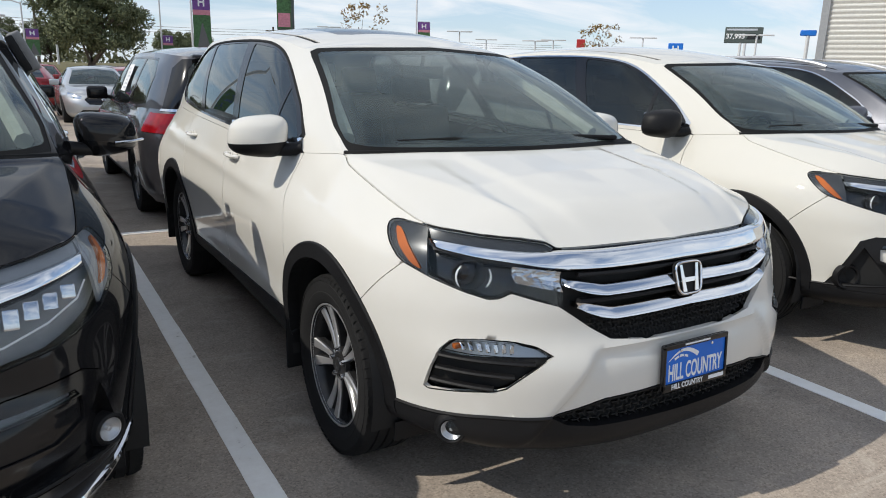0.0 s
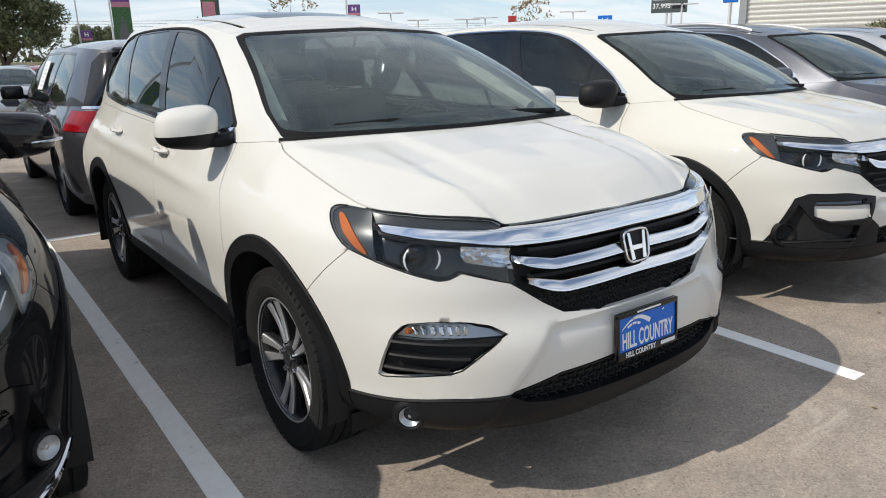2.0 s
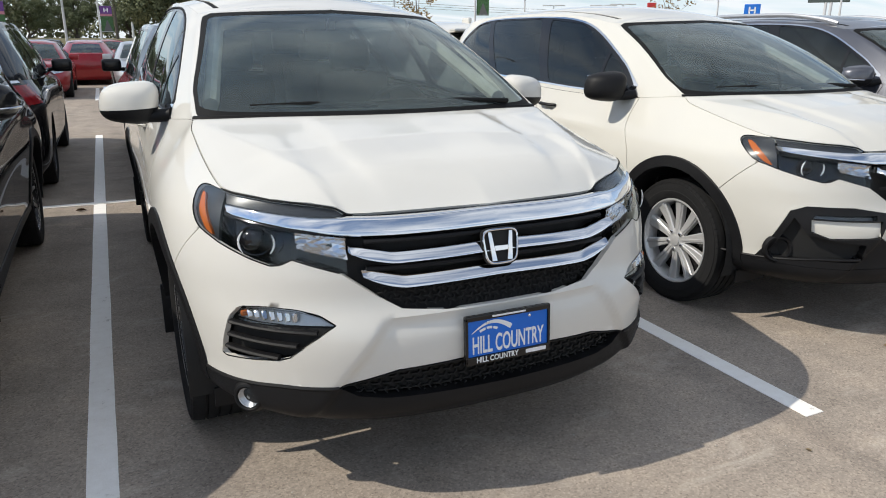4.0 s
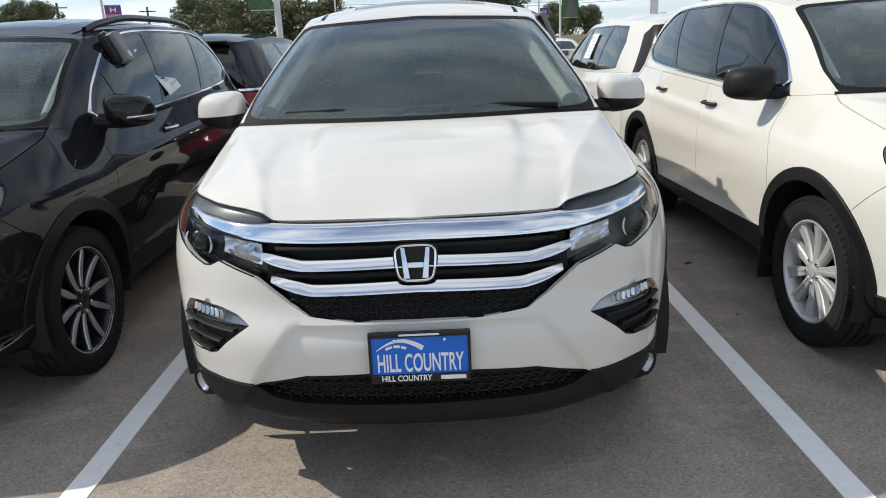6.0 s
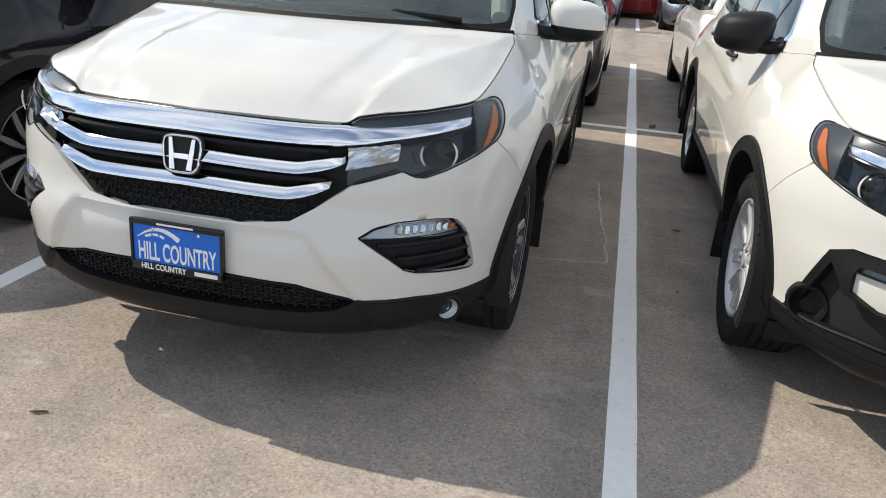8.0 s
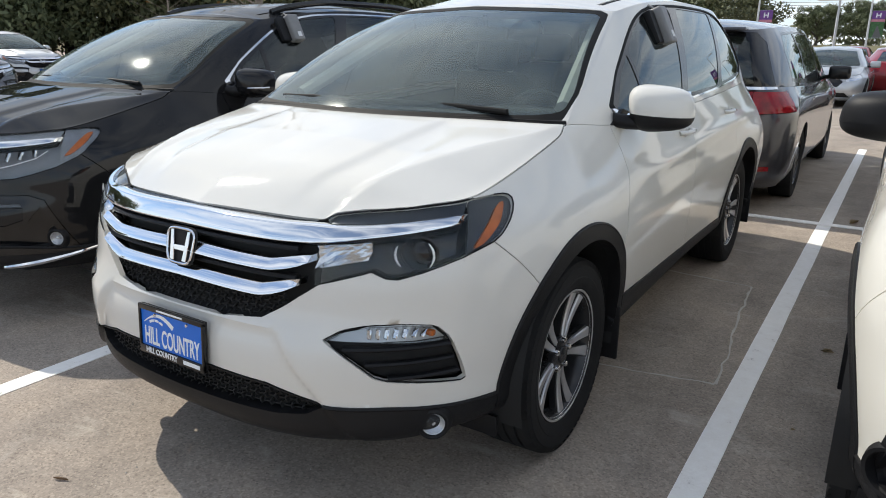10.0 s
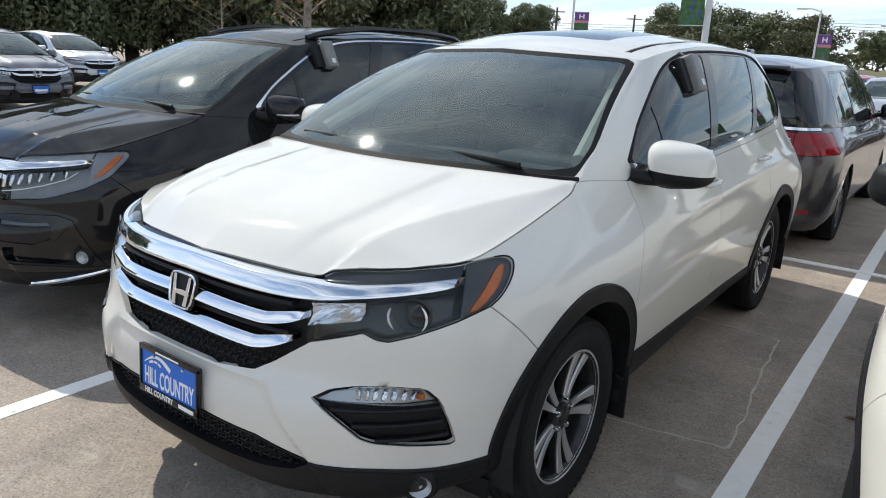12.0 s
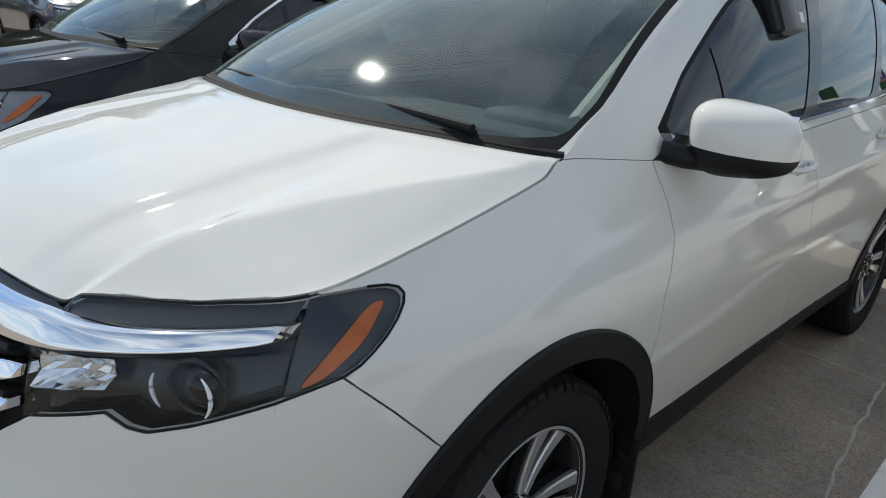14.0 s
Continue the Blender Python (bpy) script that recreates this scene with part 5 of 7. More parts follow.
    if style == "old":
        part("grille_bar", sweep([(0, 0.817, 0.017), (0.25, 0.812, 0.0165), (0.35, 0.811, 0.0165), (0.40, 0.818, 0.0175), (0.45, 0.829, 0.016), (0.488, 0.839, 0.010)], -0.002, 0.014), CHROME, root, "chrome grille bar")
        part("grille_bar", sweep([(0, 0.740, 0.018), (0.22, 0.736, 0.0175), (0.32, 0.735, 0.0175), (0.37, 0.743, 0.0185), (0.42, 0.757, 0.016), (0.460, 0.770, 0.009)], -0.002, 0.015), CHROME, root, "chrome grille bar")
    else:
        part("grille_bar", sweep([(0, 0.808, 0.024), (0.30, 0.804, 0.022), (0.40, 0.820, 0.024), (0.46, 0.850, 0.014)], -0.004, 0.018), CHROME, root, "chrome grille bar")
    # grille meshes
    gr = made[("grille", "both")]
    if style == "old":
        low = [(0, 0.712), (0.30, 0.708), (0.40, 0.722), (0.41, 0.70), (0.345, 0.658), (0.2, 0.641), (0, 0.637)]
        part("grille_mesh", honeycomb(find, low, 0.032, 0.012, 0.018), DARK, gr, "black honeycomb mesh", smooth=False)
        for z in (0.861, 0.778):
            xm = 0.44
            part("grille_slat", tube_bm([(px, find(px, z) + 0.016, z) for px in np.linspace(-xm, xm, 21)], 0.015, 8, flat=0.6), CLAD, gr, "black grille slat")
        logo(root, 0, find(0, 0.82) - 0.016, 0.815, 0.108, 14)
    else:
        for z in (0.862, 0.76, 0.725, 0.69):
            xm = 0.44 if z > 0.74 else 0.40
            part("grille_slat", tube_bm([(px, find(px, z) + 0.014, z) for px in np.linspace(-xm, xm, 21)], 0.014, 8, flat=0.6), CLAD, gr, "black grille slat")
        logo(root, 0, find(0, 0.82) - 0.016, 0.825, 0.125, 14)
    it = made[("intake", "both")]
    part("intake_mesh", honeycomb(find, INTAKE, 0.036, 0.012, 0.024), DARK, it, "black honeycomb mesh", smooth=False)
    plate(root, find(0, 0.53) - 0.016, 0.531, 4, readable)
    if style == "new":
        lz = pchip([(0.40, 0.275), (0.60, 0.288), (0.75, 0.312), (0.86, 0.345), (0.905, 0.372)])
        for s in (-1, 1):
            part("chrome_lip", tube_bm([(s * px, find(px, lz(px)[0, 0]) - 0.012, lz(px)[0, 0]) for px in np.linspace(0.62 if body is BLACK else 0.42, 0.905, 22)], [0.003 + (0.013 if body is BLACK else 0.009) * math.sin(math.pi * (0.06 + 0.88 * i / 21)) ** 0.6 for i in range(22)], 8), CHROME if body is BLACK else CLAD, root)
    # cowl, wipers
    cw = pchip(FAMILY_SHAPE["cowl"])
    row = cw(np.linspace(0, 0.97, 16))
    half = [(p[0], p[1] + 0.035, p[2] - 0.004) for p in row]
    part("cowl", tube_bm([(-a, b, c) for a, b, c in half[::-1]] + half[1:], 0.03, 8, flat=0.6), SEAL, root, "black cowl below the windshield")
    wiper(root, [(0.60, 0.140, 1.184), (0.35, 0.130, 1.195), (0.05, 0.130, 1.198), (-0.10, 0.140, 1.192)], 0.010)
    wiper(root, [(-0.06, 0.115, 1.187), (-0.35, 0.130, 1.197), (-0.58, 0.180, 1.193)], 0.010)
    for s in (-1, 1):
        line = [(s * x, y, z - 0.004) for x, y, z in pchip(FAMILY_SHAPE["top"])(np.linspace(0.655, 0.985, 34))]
        part("hood_seam", tube_bm(line, 0.0018, 6), SEAL, root, "dark shut line beside the hood")
    # mirrors, handles
    for s in (-1, 1):
        mirror(root, s, mirror_cap, CLAD if mirror_cap is not BLACK else GLOSSY_BLACK, signal=body in (BLACK, STEEL))
        for hy, z, door in ((1.44, 1.008, "front_door"), (2.46, 1.035, "rear_door")):
            hm = {"body": body, "black": CLAD, "chrome": CHROME}[handles]
            dr = made[(door, s)]
            hx = 0.925 if door == "front_door" else 0.915
            part("handle_cup", turned(lathe_bm([(0.012, 0.001), (0.010, 0.03), (0.0, 0.045)], 20, "x"), Matrix.Translation((s * hx, hy - 0.02, z - 0.004)) @ Matrix.Diagonal((s * 0.6, 1.2, 0.75, 1))), body, dr)
            part("door_handle", tube_bm([(s * hx, hy - 0.10, z), (s * (hx + 0.030), hy - 0.07, z + 0.002), (s * (hx + 0.034), hy, z + 0.003), (s * (hx + 0.030), hy + 0.06, z + 0.003), (s * hx, hy + 0.09, z + 0.003)], 0.014, 8, flat=0.8), hm, dr)
    if roof_rails:
        for s in (-1, 1):
            rl = pchip([(1.26, (0.565, 1.625)), (1.40, (0.58, 1.662)), (1.9, (0.592, 1.715)), (2.5, (0.592, 1.718)), (3.0, (0.58, 1.688)), (3.2, (0.56, 1.63))])
            rail = [(s * float(rl(y)[0, 0]), float(y), float(rl(y)[0, 1])) for y in np.linspace(1.26, 3.2, 34)]
            part("roof_rail", tube_bm(rail, 0.016, 10, flat=1.4), rack_mat or GLOSSY_BLACK, root, "roof rail")
    if full:
        cabin(root)
    return root


main = family_car("sports_utility_car", "white three-row car with chrome grille and blue dealer plate", pose(0, 0, 0), "old", PEARL, "twin", PEARL, True)

# ---- ground ----
def asphalt():
    """Pale worn asphalt: sandy aggregate, stains, faint cracks."""
    m, n, l, b = shader("worn_asphalt")
    big = noise_node(n, l, 0.35, 5.0, 0.6)
    mid = noise_node(n, l, 2.6, 6.0, 0.65)
    fine = noise_node(n, l, 95.0, 4.0, 0.7)
    base = ramp_node(n, l, big.outputs[0], [(0.3, (0.318, 0.271, 0.228)), (0.7, (0.385, 0.328, 0.276))])
    stain = ramp_node(n, l, mid.outputs[0], [(0.30, (0.74, 0.74, 0.74)), (0.46, (0.94, 0.94, 0.94)), (0.56, (1.02, 1.01, 1.0)), (0.72, (1.18, 1.15, 1.11))])
    tcs, stone = n.new("ShaderNodeTexCoord"), n.new("ShaderNodeTexVoronoi")
    stone.inputs["Scale"].default_value = 130.0
    l.new(tcs.outputs["Object"], stone.inputs["Vector"])
    tint, blend = n.new("ShaderNodeSeparateColor"), n.new("ShaderNodeMath")
    l.new(stone.outputs["Color"], tint.inputs[0])
    blend.operation = "MULTIPLY_ADD"
    blend.inputs[1].default_value = 0.45
    l.new(tint.outputs[0], blend.inputs[0])
    half = n.new("ShaderNodeMath")
    half.operation = "MULTIPLY"
    half.inputs[1].default_value = 0.55
    l.new(fine.outputs[0], half.inputs[0])
    l.new(half.outputs[0], blend.inputs[2])
    grain = ramp_node(n, l, blend.outputs[0], [(0.22, (0.62, 0.61, 0.60)), (0.36, (0.91, 0.91, 0.91)), (0.58, (1.03, 1.03, 1.02)), (0.76, (1.30, 1.29, 1.27))])
    m1, m2 = n.new("ShaderNodeMixRGB"), n.new("ShaderNodeMixRGB")
    for k in (m1, m2):
        k.blend_type = "MULTIPLY"
        k.inputs[0].default_value = 1.0
    l.new(base.outputs[0], m1.inputs[1])
    l.new(stain.outputs[0], m1.inputs[2])
    l.new(m1.outputs[0], m2.inputs[1])
    l.new(grain.outputs[0], m2.inputs[2])
    # oil and tyre marks: long soft streaks
    tc, mp, st = n.new("ShaderNodeTexCoord"), n.new("ShaderNodeMapping"), n.new("ShaderNodeTexNoise")
    mp.inputs["Scale"].default_value = (1.3, 0.16, 1)
    st.inputs["Scale"].default_value, st.inputs["Detail"].default_value = 1.4, 5.0
    l.new(tc.outputs["Object"], mp.inputs[0])
    l.new(mp.outputs[0], st.inputs["Vector"])
    sr = ramp_node(n, l, st.outputs[0], [(0.32, (0.72, 0.72, 0.73)), (0.50, (1.0, 1.0, 1.0))])
    m3 = n.new("ShaderNodeMixRGB")
    m3.blend_type = "MULTIPLY"
    m3.inputs[0].default_value = 0.8
    l.new(m2.outputs[0], m3.inputs[1])
    l.new(sr.outputs[0], m3.inputs[2])
    # pale dusty scuffs, drawn out along the bays
    sc = n.new("ShaderNodeTexNoise")
    mp2 = n.new("ShaderNodeMapping")
    mp2.inputs["Scale"].default_value = (2.2, 5.0, 1)
    mp2.inputs["Rotation"].default_value = (0, 0, 0.5)
    sc.inputs["Scale"].default_value, sc.inputs["Detail"].default_value, sc.inputs["Roughness"].default_value, sc.inputs["Distortion"].default_value = 0.9, 10.0, 0.72, 0.8
    l.new(tc.outputs["Object"], mp2.inputs[0])
    l.new(mp2.outputs[0], sc.inputs["Vector"])
    scr = ramp_node(n, l, sc.outputs[0], [(0.56, (0, 0, 0)), (0.74, (0.6, 0.6, 0.6))])
    m5 = n.new("ShaderNodeMixRGB")
    m5.inputs[2].default_value = (0.58, 0.52, 0.45, 1)
    l.new(scr.outputs[0], m5.inputs[0])
    l.new(m3.outputs[0], m5.inputs[1])
    # pale grit specks
    vo = n.new("ShaderNodeTexVoronoi")
    vo.inputs["Scale"].default_value = 38.0
    l.new(tc.outputs["Object"], vo.inputs["Vector"])
    sp = ramp_node(n, l, vo.outputs["Distance"], [(0.035, (1, 1, 1)), (0.06, (0, 0, 0))])
    wn2 = noise_node(n, l, 5.0, 3.0)
    gate = ramp_node(n, l, wn2.outputs[0], [(0.55, (0, 0, 0)), (0.70, (0.8, 0.8, 0.8))])
    mg, m4 = n.new("ShaderNodeMixRGB"), n.new("ShaderNodeMixRGB")
    mg.blend_type = "MULTIPLY"
    mg.inputs[0].default_value = 1.0
    l.new(sp.outputs[0], mg.inputs[1])
    l.new(gate.outputs[0], mg.inputs[2])
    l.new(mg.outputs[0], m4.inputs[0])
    m4.inputs[2].default_value = (0.62, 0.58, 0.52, 1)
    l.new(m5.outputs[0], m4.inputs[1])
    l.new(m4.outputs[0], b.inputs["Base Color"])
    put(b, Roughness=0.92, Specular_IOR_Level=0.3)
    bumped(n, l, b, blend.outputs[0], 0.4, 0.005)
    return m


def line_paint():
    m, n, l, b = shader("worn_white_line_paint")
    wear = noise_node(n, l, 14.0, 8.0, 0.75)
    c = ramp_node(n, l, wear.outputs[0], [(0.30, (0.42, 0.38, 0.34)), (0.39, (0.90, 0.87, 0.82)), (0.7, (0.97, 0.95, 0.91))])
    l.new(c.outputs[0], b.inputs["Base Color"])
    fine = noise_node(n, l, 110.0, 4.0, 0.7)
    bumped(n, l, b, fine.outputs[0], 0.45, 0.005)
    put(b, Roughness=0.8)
    return m


ASPHALT, LINE = asphalt(), line_paint()
GRASS_C = plastic("dry_grass_ground", (0.13, 0.115, 0.05), rough=0.95, var=0.35, bump=0.5, scale=20)
CONCRETE = plastic("kerb_concrete", (0.42, 0.39, 0.34), rough=0.9, var=0.15, bump=0.3, scale=120)
MULCH = plastic("brown_mulch", (0.13, 0.075, 0.045), rough=0.95, var=0.5, bump=0.8, scale=60)
ground = part("ground", ground_patch("g", -400, 400, -300, 500, 0, 8, 8), ASPHALT)
tagged(ground, "pale worn asphalt of the car park with stains and grit", "ground", kind="structure")


def stripe(x0, y0, x1, y1, w, h=0.003):
    """A painted line with slightly ragged edges, 3 mm thick."""
    bm = bmesh.new()
    d = Vector((x1 - x0, y1 - y0, 0))
    n = max(4, int(d.length / 0.25))
    s = Vector((-d.y, d.x, 0)).normalized() * w / 2
    rnd = random.Random(int(x0 * 100 + y0 * 10))
    rows = []
    for i in range(n + 1):
        p = Vector((x0, y0, 0)) + d * (i / n)
        j0, j1 = 1 + rnd.uniform(-0.03, 0.03), 1 + rnd.uniform(-0.03, 0.03)
        rows.append([bm.verts.new(p + s * j0), bm.verts.new(p + s * j0 + Vector((0, 0, h))), bm.verts.new(p - s * j1 + Vector((0, 0, h))), bm.verts.new(p - s * j1)])
    for a, b in zip(rows, rows[1:]):
        for k in range(3):
            bm.faces.new((a[k], a[k + 1], b[k + 1], b[k]))
    for r in (rows[0][::-1], rows[-1]):
        bm.faces.new(r)
    bmesh.ops.recalc_face_normals(bm, faces=bm.faces)
    return bm


for x in (-4.0, -1.268, 1.417, 4.16, 6.93, 9.67, 12.41):
    tagged(part("parking_line", stripe(x, -1.07, x, 9.78, 0.102), LINE, smooth=False), "worn white painted bay line on the asphalt", "parking line", "bay lines", "structure")
tagged(part("parking_line", stripe(-4.07, 4.42, 12.5, 4.42, 0.092, 0.007), LINE, smooth=False), "long white line between the two rows of bays", "parking line", "bay lines", "structure")
for x in (-9.7, -6.9, -4.1, -1.3, 1.5, 4.3, 7.1, 9.9):
    tagged(part("parking_line", stripe(x, 17.1, x, 22.1, 0.102), LINE, smooth=False), "worn white painted bay line in the far row", "parking line", "bay lines", "structure")

# sealed patch with crack lines beside the white car, leaves and grit
TAR = plastic("pale_crack_edge", (0.46, 0.43, 0.38), rough=0.9, bump=0.3)
def crack(pts, w):
    rnd = random.Random(5)
    fine = []
    for (x0, y0), (x1, y1) in zip(pts, pts[1:]):
        k = max(2, int(math.hypot(x1 - x0, y1 - y0) / 0.07))
        for i in range(k):
            f = i / k
            fine.append((x0 + (x1 - x0) * f + rnd.uniform(-0.008, 0.008), y0 + (y1 - y0) * f + rnd.uniform(-0.008, 0.008), 0.001))
    fine.append((*pts[-1], 0.001))
    return tube_bm(fine, [w * rnd.uniform(0.4, 1.2) for _ in fine], 5, flat=0.25)
for pts in ([(0.62, 0.74), (1.31, 0.86)], [(1.31, 0.86), (1.29, 1.25), (1.24, 1.7), (1.20, 2.36)], [(1.20, 2.36), (0.6, 2.42)]):
    tagged(part("pavement_crack", crack(pts, 0.008), TAR), "pale raised crack line in the asphalt", "crack", "cracks beside the white car", "structure")
LEAF_BROWN = plastic("dry_brown_leaf", (0.10, 0.055, 0.025), rough=0.8, var=0.4, bump=0)
LEAF_PALE = plastic("pale_dry_leaf", (0.42, 0.33, 0.20), rough=0.8, var=0.3, bump=0)


def dry_leaf(x, y, size, turn, mat):
    bm = bmesh.new()
    rnd = random.Random(int(x * 991 + y * 77))
    out = []
    for i in range(12):
        a = 2 * math.pi * i / 12
        r = size * (1.0 if i % 2 == 0 else 0.72) * rnd.uniform(0.85, 1.1)
        out.append(bm.verts.new((r * math.cos(a), 0.45 * r * math.sin(a), 0.004 + 0.35 * size * abs(math.sin(a)) + 0.1 * size * rnd.random())))
    c = bm.verts.new((0, 0, 0.003))
    for i in range(12):
        bm.faces.new((c, out[i], out[(i + 1) % 12]))
    bmesh.ops.solidify(bm, geom=bm.faces[:], thickness=0.001)
    turned(bm, Matrix.Translation((x, y, 0.001)) @ Matrix.Rotation(turn, 4, "Z"))
    tagged(part("fallen_leaf", bm, mat), "small curled dry leaf lying on the asphalt", "leaf", "fallen leaves")


for x, y, sz, t, mt in ((1.62, 4.62, 0.06, 1.0, LEAF_PALE), (1.70, 1.52, 0.035, 0.2, LEAF_PALE), (1.66, 0.62, 0.014, 0.8, LEAF_PALE), (-1.42, 4.15, 0.05, 0.1, LEAF_BROWN),
                        (0.25, -1.45, 0.015, 0.1, LEAF_PALE), (1.15, -1.25, 0.014, 1.9, LEAF_PALE), (2.35, -0.75, 0.02, 0.5, LEAF_PALE), (-0.02, -2.2, 0.015, 1.4, LEAF_BROWN)):
    dry_leaf(x, y, sz, t, mt)

tagged(part("twig", tube_bm([(-0.445, -1.15, 0.006), (-0.425, -1.145, 0.008), (-0.40, -1.132, 0.006), (-0.392, -1.13, 0.005)], [0.002, 0.005, 0.004, 0.002], 6), LEAF_BROWN), "short dark twig lying on the asphalt", "twig")


def loose_grit():
    """Scattered small pale stones before the front row."""
    rnd = random.Random(17)
    verts, faces = [], []
    for _ in range(900):
        x, y = rnd.uniform(-2.6, 3.2), rnd.uniform(-2.6, 2.0)
        if abs(x + 1.268) < 0.06 or abs(x - 1.417) < 0.06:
            continue
        r = 0.0012 + 0.0034 * rnd.random() ** 3
        a = rnd.uniform(0, 6.3)
        i = len(verts)
        verts += [(x + r * math.cos(a + k * 1.571) * rnd.uniform(0.7, 1.3), y + r * math.sin(a + k * 1.571) * rnd.uniform(0.7, 1.3), 0.0005) for k in range(4)] + [(x, y, 0.001 + r * 1.1)]
        faces += [(i, i + 1, i + 4), (i + 1, i + 2, i + 4), (i + 2, i + 3, i + 4), (i + 3, i, i + 4)]
    me = bpy.data.meshes.new("grit")
    me.from_pydata(verts, [], faces)
    me.materials.append(CONCRETE)
    tagged(new("grit", me), "small pale loose stones on the asphalt", "grit", kind="stuff")


loose_grit()

# ---- the front row ----
family_car("sports_utility_car", "plain white three-row car with black door mirrors", pose(2.76, 0.22, 0), "plain", WHITE, "broad", CLAD, False, handles="black")
family_car("sports_utility_car", "glossy black three-row car with chrome window line", pose(-2.60, 0.27, 0), "new", BLACK, "ten_y", BLACK, False, handles="chrome", roof_rails=True, flaps=False)
family_car("sports_utility_car", "dark grey three-row car with silver roof rails", pose(5.75, 0.65, 0), "new", STEEL, "ten_y", STEEL, False, handles="chrome", roof_rails=True, rack_mat=MACHINED, full=False)
family_car("sports_utility_car", "silver-grey three-row car farther down the row", pose(8.6, 0.8, 0), "new", SILVER, "broad", SILVER, False, handles="body", full=False)

# grey lock boxes hung over the front door glass
BOX_GREY = plastic("grey_lock_box", (0.20, 0.20, 0.20), rough=0.5, bump=0.2)
def lock_box(m):
    root = empty("key_lock_box", "grey key lock box hung on the door glass", "lock box", "key lock boxes", m)
    part("case", box_bm((0.052, 0.010, -0.105), (0.062, 0.098, 0.19), 0.014, 3), BOX_GREY, root)
    part("shackle_pouch", box_bm((0.028, -0.078, -0.105), (0.038, 0.078, 0.17), 0.010, 2), CLAD, root, "black pouch")
    part("label", box_bm((0.0842, 0.014, -0.158), (0.002, 0.034, 0.034)), PAPER, root)
    part("hook", tube_bm([(-0.014, 0, -0.05), (-0.012, 0, 0.014), (0.02, 0, 0.018), (0.045, 0, -0.015)], 0.006, 6), BOX_GREY, root)


lock_box(pose(0.655, 1.50, 1.622, 0, -25, 0))
lock_box(pose(-2.60 + 0.655, 1.56, 1.622, 0, -25, 0))

# window stickers
def sticker(m, w, h):
    root = part("window_sticker", turned(box_bm((0, 0, 0), (0.002, w, h)), m), PAPER)
    tagged(root, "white printed price sheet stuck inside the side window", "sticker", "window stickers")
    rnd = random.Random(3)
    for i in range(6):
        part("print_block", turned(box_bm((0.0025, rnd.uniform(-0.2, 0.2) * w, h * (0.36 - 0.14 * i)), (0.001, w * rnd.uniform(0.3, 0.6), h * 0.06)), m), GREY_PRINT, root)


sticker(Matrix.Translation((-2.60 + 0.802, 2.02, 1.385)) @ Matrix.Rotation(radians(-29), 4, "Y") @ Matrix.Rotation(radians(10), 4, "X"), 0.30, 0.30)

# ---- minivans and other cars ----
VAN = dict(
    wheelbase=3.0, track=0.855, radius=0.352, stretch=3.50 / 3.35,
    levels=[(0.21, 0.89, -0.83, 2.8, 4.03), (0.30, 0.95, -0.90, 2.9, 4.15), (0.45, 0.975, -0.91, 2.9, 4.19), (0.62, 0.985, -0.91, 2.9, 4.19), (0.76, 0.988, -0.88, 2.9, 4.18), (0.90, 0.978, -0.83, 2.8, 4.15)],
    top=[(0, (0, -0.76, 0.93)), (0.22, (0.42, -0.70, 0.935)), (0.5, (0.70, -0.52, 0.96)), (0.69, (0.80, -0.36, 0.99)), (0.87, (0.83, -0.03, 1.05)), (1.0, (0.83, 0.15, 1.10)),
         (1.1, (0.885, 0.62, 1.075)), (1.25, (0.905, 1.1, 1.06)), (1.55, (0.915, 2.06, 1.06)), (1.85, (0.90, 3.02, 1.085)), (2.0, (0.875, 3.50, 1.10)), (2.5, (0.70, 4.00, 1.11)), (3.0, (0, 4.12, 1.11))],
    cowl=[(0, (0, -0.02, 1.10)), (0.5, (0.44, 0.02, 1.10)), (0.85, (0.74, 0.09, 1.10)), (1.0, (0.83, 0.15, 1.10))],
    edge=[(0, (0, 1.05, 1.62)), (0.5, (0.36, 1.07, 1.615)), (0.9, (0.60, 1.12, 1.60)), (1.0, (0.645, 1.18, 1.595)), (1.1, (0.66, 1.34, 1.605)), (1.25, (0.67, 1.6, 1.62)), (1.55, (0.675, 2.2, 1.635)),
          (1.85, (0.665, 3.0, 1.63)), (2.0, (0.645, 3.5, 1.61)), (2.5, (0.52, 3.86, 1.59)), (3.0, (0, 3.97, 1.60))],
    spine=[(1.05, 1.62), (1.3, 1.66), (1.7, 1.695), (2.2, 1.715), (2.9, 1.71), (3.5, 1.68), (3.97, 1.60)],
    hood_mid=[(0, (-0.76, 0.93)), (0.2, (-0.60, 0.98)), (0.6, (-0.30, 1.04)), (1.0, (-0.02, 1.10))],
    waist=0.012, hood_split=0.42, ridge=0.006, belt_bulge=0.03, shield_bulge=0.04, crease=0.010)

